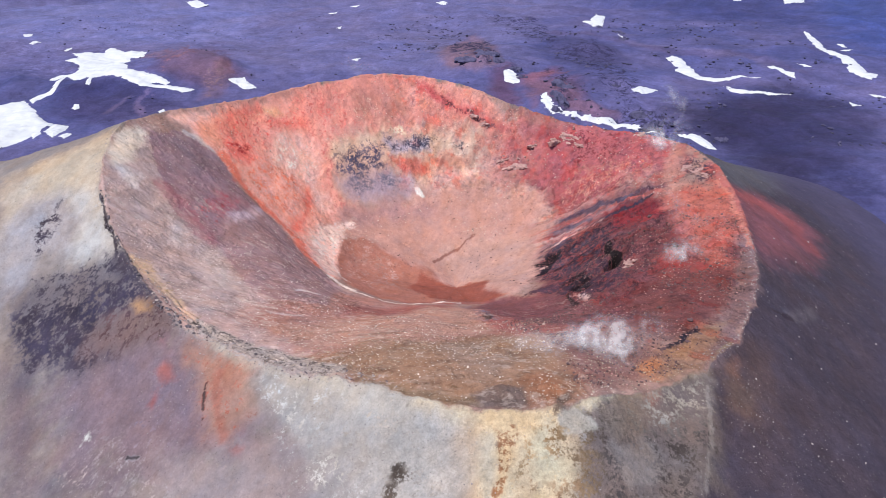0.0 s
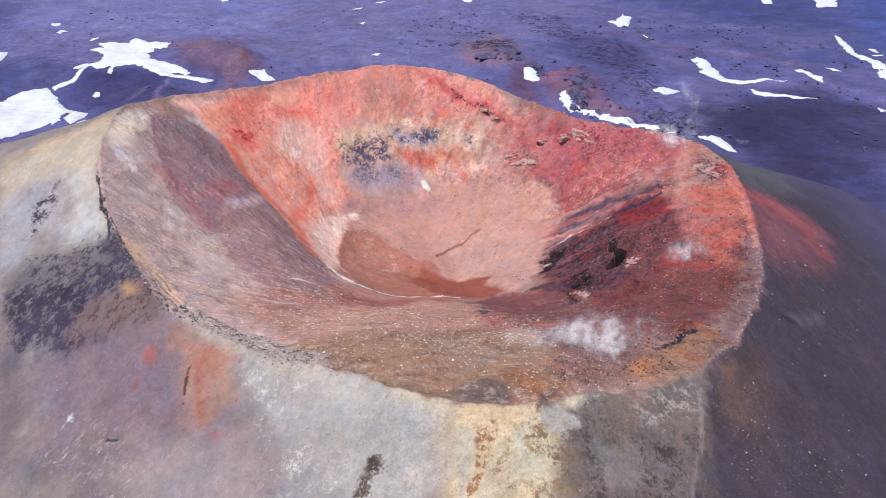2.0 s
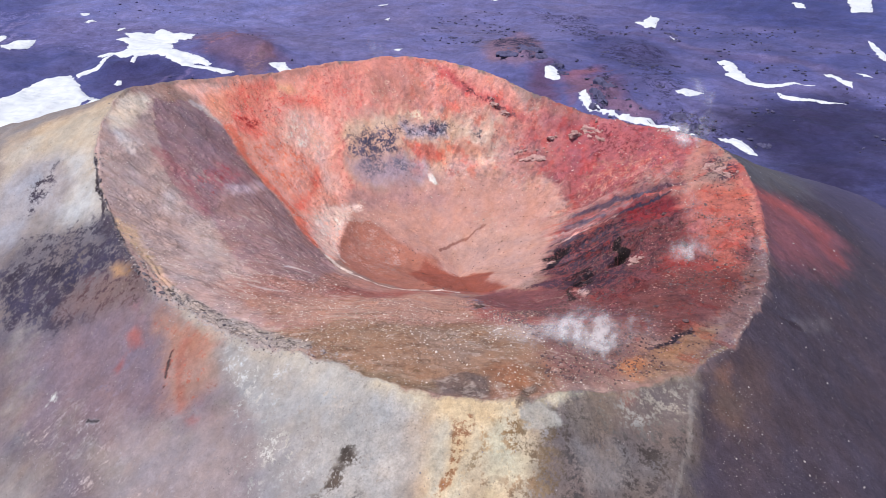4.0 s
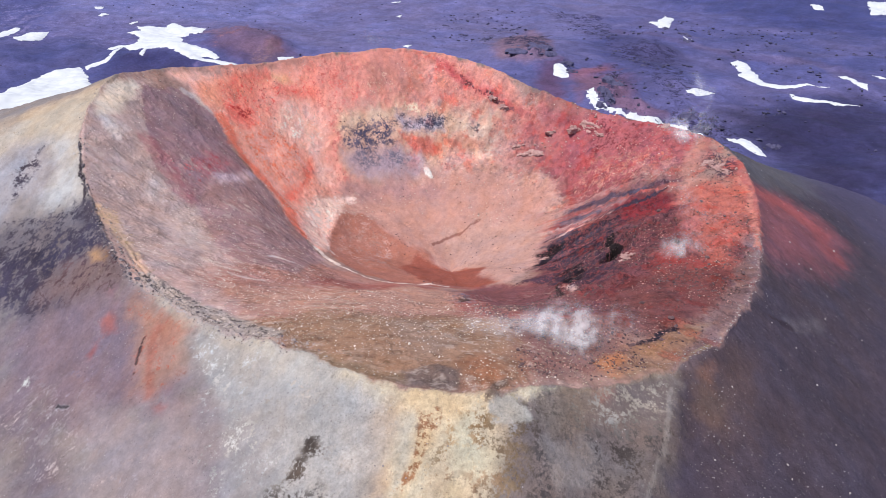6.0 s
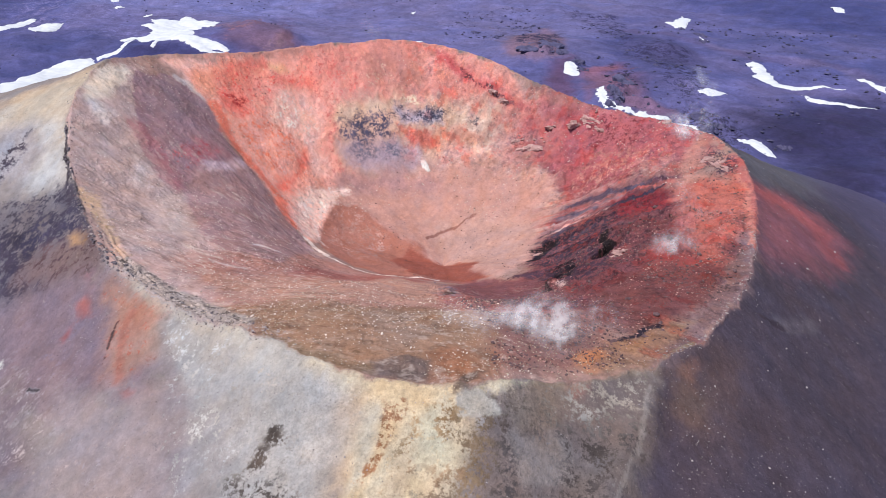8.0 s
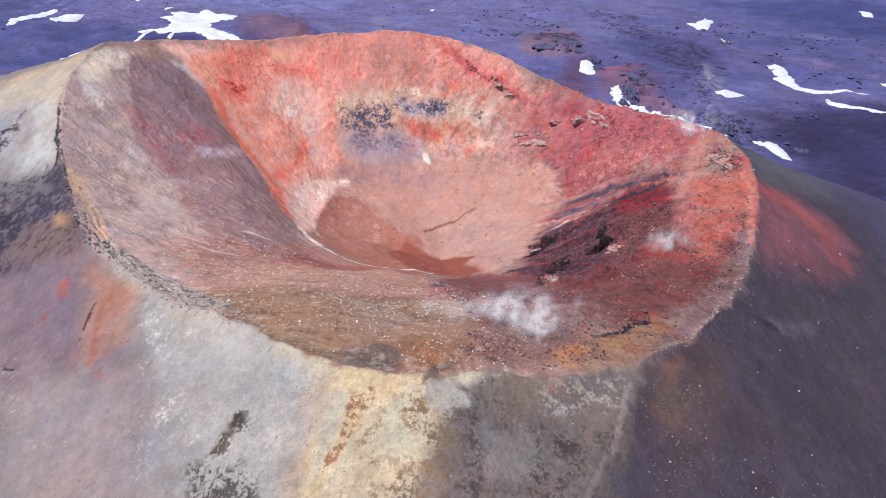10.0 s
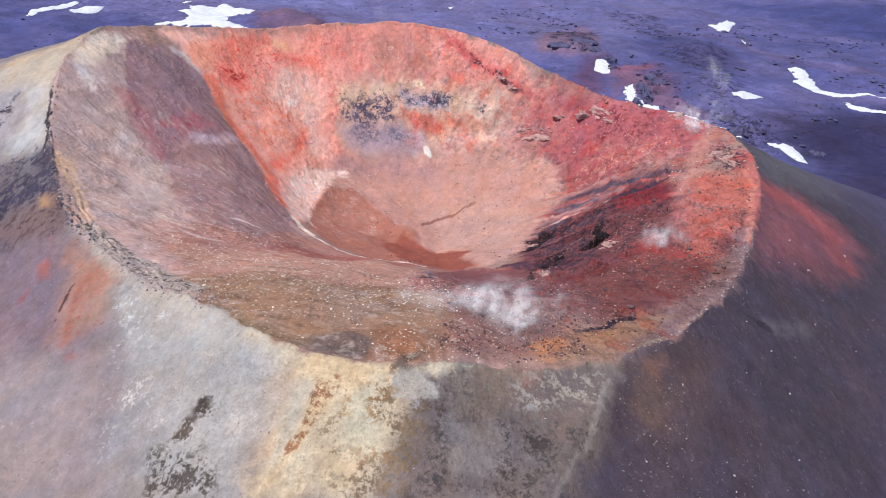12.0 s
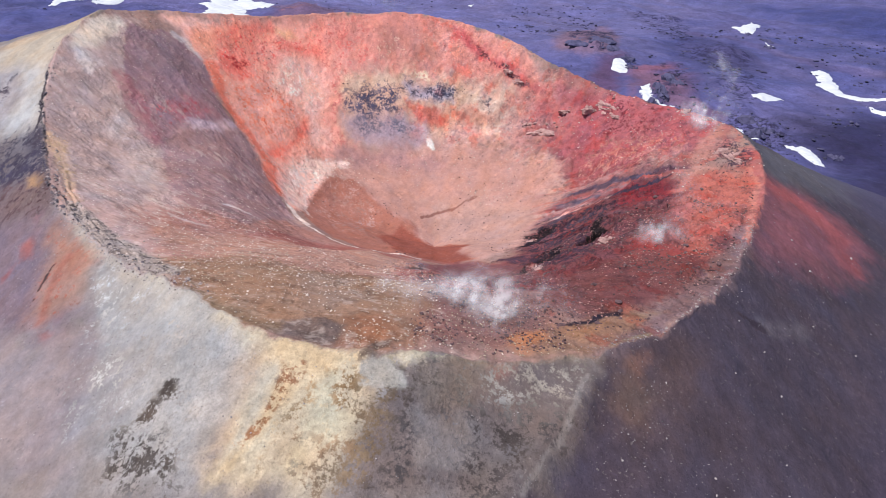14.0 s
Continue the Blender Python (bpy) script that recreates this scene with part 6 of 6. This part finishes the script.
# ---- stones ----
def ball(level, seed, flat=0.7, rough=0.3):
    bm = bmesh.new()
    bmesh.ops.create_icosphere(bm, subdivisions=level, radius=1)
    v = np.array([w.co[:] for w in bm.verts])
    f = np.array([[w.index for w in face.verts] for face in bm.faces])
    bm.free()
    rs = np.random.RandomState(seed)
    push = np.zeros(len(v))
    for _ in range(5):
        axis = rs.normal(size=3)
        push += rough * 0.5 * np.sin(v @ axis * rs.uniform(1, 2.6) + rs.uniform(0, 6))
    cut = rs.normal(size=(5, 3))
    v = v * (1 + push)[:, None]
    for c in cut:
        c = c / np.linalg.norm(c)
        over = np.maximum(v @ c - 0.72, 0)
        v = v - over[:, None] * c * 0.9
    v[:, 2] *= flat
    return v, f


STONES = [ball(1, k, 0.65, 0.35) for k in range(6)]


def spread_stones(name, places, sizes, material, label, category="stones", seed=0):
    """One mesh of many loose stones, half sunk in the ground."""
    rs = np.random.RandomState(seed)
    vs, fs, base = [], [], 0
    for (x, y, z), s in zip(places, sizes):
        v, f = STONES[rs.randint(6)]
        a = rs.uniform(0, 6.28)
        c, q = math.cos(a), math.sin(a)
        w = v * s * rs.uniform(0.75, 1.3, 3)
        w = np.stack([w[:, 0] * c - w[:, 1] * q, w[:, 0] * q + w[:, 1] * c, w[:, 2]], -1) + (x, y, z + 0.2 * s)
        vs.append(w)
        fs.append(f + base)
        base += len(v)
    ob = new(name, mesh_of(name, np.concatenate(vs), 3, np.concatenate(fs), material))
    return tagged(ob, label, category, kind="stuff")


def scatter(count, seed, az, rho, clump=10, cut=-0.2):
    """Places on the cone between two azimuths and two shares of the rim's radius, thicker in some spots."""
    rs = np.random.RandomState(seed)
    a = rs.uniform(az[0], az[1], count * 5)
    s = np.sqrt(rs.uniform(rho[0] ** 2, rho[1] ** 2, count * 5))
    r = rim_radius(a) * s
    x, y = CX + r * np.sin(np.radians(a)), CY + r * np.cos(np.radians(a))
    k = np.where(fbm(x, y, clump, 4, 200 + seed) + rs.uniform(-0.35, 0.35, len(x)) > cut)[0][:count]
    return np.stack([x[k], y[k], cone_height(x[k], y[k])], -1)


def stone_sizes(n, seed, small, large):
    return small + (large - small) * np.random.RandomState(seed).power(0.28, n)


def cover(name, count, seed, az, rho, small, large, material, label, clump=10, cut=-0.2):
    p = scatter(count, seed, az, rho, clump, cut)
    spread_stones(name, p, stone_sizes(len(p), seed, small, large), material, label, seed=seed)


cover("pale_stones", 9000, 1, (-200, -60), (0.42, 0.99), 0.04, 0.19, PALE_STONE, "scattered pale ash-coated stones on the crater slope")
cover("ochre_stones", 4200, 2, (145, 212), (0.4, 0.99), 0.035, 0.17, OCHRE_STONE, "scattered pale ochre stones on the brown crater slope", 12, -0.1)
cover("dark_stones", 7500, 3, (60, 165), (0.42, 0.97), 0.06, 0.32, DARK_STONE, "loose dark red scoria blocks on the crater terrace", 9, -0.1)
cover("dark_stones", 1600, 4, (-60, 60), (0.05, 1.0), 0.06, 0.26, DARK_STONE, "small dark stones fallen on the crater floor", 14, 0.1)
cover("scoria_stones", 3600, 12, (75, 158), (0.45, 0.96), 0.06, 0.26, SCORIA, "loose pinkish scoria pieces on the crater terrace", 9, -0.1)
cover("red_wall_stones", 900, 8, (10, 75), (0.75, 1.02), 0.07, 0.28, PALE_STONE, "pale blocks strewn over the red crater wall", 9, 0.0)
cover("pale_stones", 2600, 11, (-72, 20), (0.5, 0.985), 0.05, 0.22, PALE_STONE, "scattered pale stones on the red crater wall", 12, -0.1)
cover("flank_stones", 1500, 5, (60, 150), (1.02, 1.7), 0.03, 0.16, FLANK_STONE, "scattered grey stones on the dark outer flank", 14, -0.1)
cover("flank_stones", 3200, 6, (135, 240), (1.01, 1.6), 0.03, 0.16, GREY_STONE, "scattered grey stones on the pale outer flank", 12, 0.05)
cover("rim_stones", 900, 7, (-170, -85), (0.965, 1.02), 0.05, 0.24, GREY_STONE, "grey stones along the crater rim", 6, -0.1)
cover("rim_stones", 220, 9, (-165, -95), (0.985, 1.015), 0.05, 0.22, DARK_STONE, "dark broken stones along the crater rim", 5, 0.0)
cover("rim_stones", 420, 10, (92, 145), (0.965, 1.01), 0.05, 0.2, GREY_STONE, "grey broken crust along the crater rim", 5, 0.0)


def boulder(x, y, size, seed, material, label):
    v, f = ball(2, 40 + seed, 0.7, 0.4)
    rs = np.random.RandomState(seed)
    v = v * size * rs.uniform(0.8, 1.25, 3)
    ob = new("boulder", mesh_of("boulder", v, 3, f, material))
    ob.location = (x, y, float(cone_height(x, y)) + 0.25 * size)
    ob.rotation_euler = (0, 0, rs.uniform(0, 6.28))
    tagged(ob, label, "boulder", "boulders on the cone")


for k, (x, y, z) in enumerate(scatter(34, 21, (150, 215), (0.5, 0.98), 12, -0.3)):
    boulder(x, y, 0.12 + 0.12 * ((k * 7) % 10) / 10, k, PALE_STONE, "pale weathered boulder on the brown crater slope")
for k, (x, y, z) in enumerate(scatter(40, 22, (70, 150), (0.5, 0.98), 12, -0.3)):
    boulder(x, y, 0.3 + 0.35 * ((k * 3) % 10) / 10, 50 + k, DARK_STONE, "dark red scoria boulder on the crater terrace")
for k, (x, y, z) in enumerate(scatter(30, 23, (75, 150), (1.05, 1.6), 14, -0.3)):
    boulder(x, y, 0.16 + 0.14 * ((k * 3) % 10) / 10, 100 + k, GREY_STONE, "grey boulder on the dark outer flank")


# ---- broken crust along the rim, and crags in the crater wall ----
SLABS = [ball(2, 400 + k, 0.32, 0.45) for k in range(6)]


def crust(count, az, off, sizes, material, seed, label, group):
    """Flat slabs of baked crust that lie along a stretch of the rim."""
    rs = np.random.RandomState(seed)
    meshes = [mesh_of("rim_rock", v, 3, f, material) for v, f in SLABS]
    for k in range(count):
        a = az[0] + (az[1] - az[0]) * (k + rs.uniform(0, 1)) / count
        rr = float(rim_radius(np.array([a]))[0]) + rs.uniform(*off)
        x, y = CX + rr * math.sin(radians(a)), CY + rr * math.cos(radians(a))
        size = rs.uniform(*sizes)
        ob = new("rim_rock", meshes[rs.randint(6)])
        ob.location = (x, y, float(cone_height(np.array([x]), np.array([y]))[0]) - 0.06 * size)
        ob.rotation_euler = (rs.uniform(-0.25, 0.25), rs.uniform(-0.25, 0.25), -radians(a) + rs.uniform(-0.5, 0.5))
        ob.scale = (size * rs.uniform(1.0, 1.7), size, size)
        tagged(ob, label, "rock", group)


crust(60, (96, 140), (-1.2, 0.4), (0.14, 0.4), CRUST, 61, "pale grey rock of baked crust on the crater rim", "crust rocks on the rim")
crust(60, (-132, -98), (-0.3, 0.7), (0.2, 0.55), DARK_CRUST, 62, "dark grey rock of broken crust on the crater rim", "crust rocks on the rim")
crust(100, (-168, -120), (-3.6, 0.3), (0.15, 0.5), CRUST, 63, "light grey rock of broken crust on the crater rim", "crust rocks on the rim")
crust(24, (-168, -122), (-2.8, 0.3), (0.18, 0.5), DARK_CRUST, 66, "dark grey rock of broken crust on the crater rim", "crust rocks on the rim")
crust(22, (42, 66), (-1.5, 0.8), (0.3, 0.8), DARK_CRUST, 65, "dark rock on the crater rim beside a steam vent", "crust rocks on the rim")


def blocks_round(parent, count, reach, sizes, material, seed, level):
    """Broken blocks that belong to a rock, as parts of it."""
    rs = np.random.RandomState(seed)
    for k in range(count):
        v, f = ball(2, seed * 13 + k, 0.75, 0.4)
        a, d = rs.uniform(0, 6.28), rs.uniform(0.5, 1.0)
        x, y = reach[0] * d * math.cos(a), reach[1] * d * math.sin(a)
        s = rs.uniform(*sizes)
        z = level(parent.location.x + x, parent.location.y + y) - parent.location.z
        ob = new("broken_piece", mesh_of("broken_piece", v * s * rs.uniform(0.7, 1.3, 3), 3, f, material))
        ob.parent = parent
        ob.location = (x, y, z + 0.2 * s)
        ob.rotation_euler = (0, 0, rs.uniform(0, 6.28))


def crag(x, y, along, across, high, turn, seed):
    v, f = ball(4, 600 + seed, 1.0, 0.35)
    c, s = math.cos(turn), math.sin(turn)
    w = v * (along, across, high)
    w = w * (0.8 + 0.35 * ridged(w[:, 0] * 1.5 + seed * 7, w[:, 1] + 1.7 * w[:, 2], 0.8 * along, 5, 620 + seed))[:, None]
    w = np.stack([w[:, 0] * c - w[:, 1] * s, w[:, 0] * s + w[:, 1] * c, w[:, 2]], -1)
    ob = new("rock_crag")
    new("rock_face", mesh_of("rock_face", w, 3, f, CRAG)).parent = ob
    ob.location = (x, y, float(cone_height(np.array([x]), np.array([y]))[0]) - 0.6 * high)
    tagged(ob, "rough grey-red rock crag in the crater wall", "rock", "crags in the crater wall")
    blocks_round(ob, 5, (along, across), (0.25, 0.6), CRAG, 700 + seed, lambda p, q: float(cone_height(np.array([p]), np.array([q]))[0]))


crag(27.8, 265.5, 5.2, 2.6, 2.2, -0.2, 0)
crag(22.2, 268.0, 2.2, 1.4, 1.3, 0.2, 1)
crag(48.3, 266.8, 4.4, 2.6, 2.2, -0.5, 2)
crag(43.5, 267.2, 2.2, 1.5, 1.2, 0.3, 3)
crag(51.7, 262.0, 2.2, 1.6, 1.3, 0, 4)
crag(34.7, 269.3, 2.4, 1.6, 1.2, 0.4, 5)
crag(82.4, 229.3, 3, 2, 1.5, 0.5, 6)
crag(84.9, 225.3, 2.4, 1.8, 1.4, 0.2, 7)
crag(86.9, 222.8, 2, 1.5, 1.3, 0, 8)
crag(11.7, 278.9, 2.4, 1.4, 1.1, -0.5, 9)
crag(16.2, 277.2, 2, 1.2, 1, -0.5, 10)
crag(72.9, 256.1, 2, 1.4, 1.2, 0, 11)
crag(78.4, 249.6, 2.2, 1.5, 1.3, 0.2, 12)
crag(53.9, 185.3, 2.2, 1.5, 1.1, 0.4, 13)
crag(34.4, 213.6, 2.2, 1.2, 1, 0.5, 14)


# ---- lava outcrops and blocks on the plain ----
def outcrop(x, y, along, across, high, turn, seed, label="rugged black lava outcrop on the ash plain"):
    v, f = ball(4, 70 + seed, 1.0, 0.25)
    c, s = math.cos(turn), math.sin(turn)
    w = v * (along, across, high)
    w = np.stack([w[:, 0] * c - w[:, 1] * s, w[:, 0] * s + w[:, 1] * c, w[:, 2]], -1)
    k = 0.55 + 0.5 * ridged(w[:, 0] + 3 * seed, w[:, 1] + 2 * w[:, 2], 0.6 * along, 5, 300 + seed)
    w[:, 2] = w[:, 2] * np.clip(k, 0.15, 1.5)
    w[:, :2] *= (1 + 0.25 * fbm(w[:, 0] * 1.3, w[:, 1] * 1.3, 0.6 * along, 3, 320 + seed))[:, None]
    ob = new("lava_outcrop")
    new("rock_mass", mesh_of("rock_mass", w, 3, f, LAVA)).parent = ob
    ob.location = (x, y, float(plain_height(np.array([x]), np.array([y]))[0]) - 0.32 * high)
    tagged(ob, label, "lava rock", "lava outcrops on the plain")
    blocks_round(ob, 9, (along * 1.3, across * 1.3), (0.4, 1.3), LAVA, 800 + seed, lambda p, q: float(plain_height(np.array([p]), np.array([q]))[0]))


outcrop(31, 574, 14, 12, 4.16, 0.3, 0)
outcrop(18, 560, 10, 7, 2.6, 0, 1)
outcrop(41, 563, 6, 7, 3.9, 1, 2)
outcrop(54, 543, 5, 3, 4.55, 0.2, 3)
outcrop(58, 527, 3.5, 3, 3.9, 0, 4)
outcrop(76, 464, 4, 14, 5.2, 0.1, 5)
outcrop(83, 509, 6, 9, 3.9, 0.5, 6)
outcrop(71, 449, 3, 6, 3.9, 0.2, 7)
outcrop(127, 446, 8, 6, 4.55, 0.2, 8)
outcrop(129, 428, 8, 5, 4.55, 0.4, 9)
outcrop(122, 509, 3, 2, 3.25, 0, 10)
outcrop(170, 723, 5, 6, 3.25, 0.3, 11)
outcrop(167, 691, 3, 5, 3.25, 0.2, 12)
outcrop(160, 770, 2, 4, 2.6, 0.3, 13)
outcrop(-10, 632, 4, 3, 2.6, 0.3, 14)
outcrop(-31, 662, 3, 2, 2.08, 0.3, 15)
outcrop(90, 805, 4, 3, 2.6, 0.2, 16)
outcrop(162, 404, 3, 4, 3.25, 0.2, 17)
outcrop(-52, 712, 3, 2, 2.6, 0.2, 18)
outcrop(112, 566, 2, 2, 1.95, 0.2, 19)
outcrop(97, 620, 3, 2, 2.08, 0.2, 20)
outcrop(86, 238, 3, 2, 2.6, 0.2, 21)


def plain_blocks(name, count, seed, x, y, small, large, cut):
    rs = np.random.RandomState(seed)
    px, py = rs.uniform(*x, count * 6), rs.uniform(*y, count * 6)
    k = np.where(fbm(px, py, 45, 5, 400 + seed) > cut)[0][:count]
    px, py = px[k], py[k]
    p = np.stack([px, py, plain_height(px, py)], -1)
    spread_stones(name, p, stone_sizes(len(p), seed, small, large), LAVA, "scattered black lava blocks on the ash plain", "lava blocks", seed)


plain_blocks("lava_blocks", 1500, 31, (-60, 330), (380, 820), 0.3, 1.7, 0.12)
plain_blocks("lava_blocks", 500, 32, (-420, -40), (380, 850), 0.3, 1.3, 0.2)


# ---- steam from the vents ----
def steam(puffs, seed, label):
    """Two curled veils of vapour through a chain of puffs: place, spread, thickness."""
    rs = np.random.RandomState(seed)
    # across, up the slant, and along it: vapour drifts back as it rises
    cosine, sine = math.cos(0.5), math.sin(0.5)
    chain = [(x, cosine * z + sine * y, cosine * y - sine * z, sx, sy, sz, share) for x, y, z, sx, sy, sz, share in puffs]
    p = np.array(chain)
    low, high = (p[:, :2] - 1.7 * p[:, [3, 5]]).min(0), (p[:, :2] + 1.7 * p[:, [3, 5]]).max(0)
    na, nb = int((high[0] - low[0]) / 0.35) + 2, int((high[1] - low[1]) / 0.35) + 2
    a, b = np.meshgrid(np.linspace(low[0], high[0], na), np.linspace(low[1], high[1], nb), indexing="ij")
    k, m = np.meshgrid(np.arange(na - 1), np.arange(nb - 1), indexing="ij")
    quads = np.stack([k * nb + m, (k + 1) * nb + m, (k + 1) * nb + m + 1, k * nb + m + 1], -1).reshape(-1, 4)
    vs, fs, thick = [], [], []
    for veil in range(2):
        shift = rs.uniform(0, 90)
        wa, wb = a + 2.6 * fbm(a + shift, b, 7, 4, 560 + seed, 0.6), b + 2.6 * fbm(a + shift, b + 50, 7, 4, 570 + seed, 0.6)
        body, deep, total = 0, 0, 1e-6
        for u, v, d, sx, sy, sz, share in chain:
            body = body + share * np.exp(-((wa - u) / sx) ** 2 - ((wb - v) / sz) ** 2)
            w = np.exp(-((a - u) / (1.5 * sx)) ** 2 - ((b - v) / (1.5 * sz)) ** 2) + 1e-5
            deep, total = deep + w * d, total + w
        curl = smooth(-0.35, 0.8, fbm(wa + shift, 0.8 * wb, 5, 5, 540 + seed, 0.62))
        c = deep / total + (veil - 0.5) * 1.6 + 1.2 * fbm(a + shift, b, 5, 3, 500 + seed)
        py, pz = sine * b + cosine * c, cosine * b - sine * c
        edge = smooth(low[0], low[0] + 2, a) * smooth(high[0], high[0] - 2, a) * smooth(low[1], low[1] + 2, b) * smooth(high[1], high[1] - 2, b)
        above = smooth(0, 1.5, pz - ground_height(a, py))
        thick.append(np.clip(0.28 * np.sqrt(body) * np.minimum(body, 1) * curl * above * edge, 0, 0.42).ravel())
        fs.append(quads + veil * na * nb)
        vs.append(np.stack([a, py, pz], -1).reshape(-1, 3))
    me = mesh_of("steam_plume", np.concatenate(vs), 4, np.concatenate(fs), STEAM, True)
    me.attributes.new("thickness", "FLOAT", "POINT").data.foreach_set("value", np.concatenate(thick).astype(np.float32))
    tagged(new("steam_plume", me), label, "steam", kind="stuff")


steam(((35.3, 130.5, 48.7, 5, 3, 3.5, 1), (39.0, 127.7, 49.0, 3.2, 3, 4.5, 1), (30.8, 134.2, 47.7, 4, 3, 2.5, 0.8), (46.0, 134.6, 48.5, 3.5, 3, 3, 0.9), (26.6, 121.5, 51.2, 4.5, 3, 4.5, 0.75), (22.9, 123.8, 50.0, 4, 3, 3, 0.6), (18.5, 128.0, 49.5, 3, 3, 3, 0.5), (36.5, 116.5, 49.5, 4, 3, 2, 0.3)), 1, "thin white steam drifting over the near crater slope")
steam(((65.1, 175.0, 45.6, 4, 3, 2.5, 0.9), (69.5, 177.6, 46.3, 4, 3, 2.5, 0.7), (61.7, 173.3, 43.6, 5, 3, 1.5, 0.35)), 2, "thin white steam puff over the red terrace")
steam(((73.9, 191.8, 47.5, 6, 4, 3.5, 0.25), (70.3, 204.2, 45.2, 3, 3, 5, 0.45), (80.3, 189.1, 48.9, 5, 3, 2, 0.3)), 3, "faint steam haze above the orange vent area")
steam(((79.4, 243.2, 53.0, 3.2, 2, 4, 2.2), (79.6, 244.8, 57.6, 2.6, 2, 4, 1.7), (79.1, 245.2, 62.8, 2.6, 2, 4.5, 1.2), (78.5, 245.7, 67.6, 3, 2, 3.5, 0.7), (74.5, 245.3, 53.8, 5, 3, 3, 0.8), (82.3, 240.8, 58.4, 3, 2, 4, 0.5)), 4, "pale steam column rising from the crater rim")
steam(((-32.9, 276.8, 69.8, 3, 2, 2.5, 0.5), (-34.9, 275.9, 72.9, 3, 2, 2.5, 0.35), (-27.2, 280.3, 68.3, 6, 2, 1.5, 0.25)), 5, "faint steam wisp behind the far crater rim")
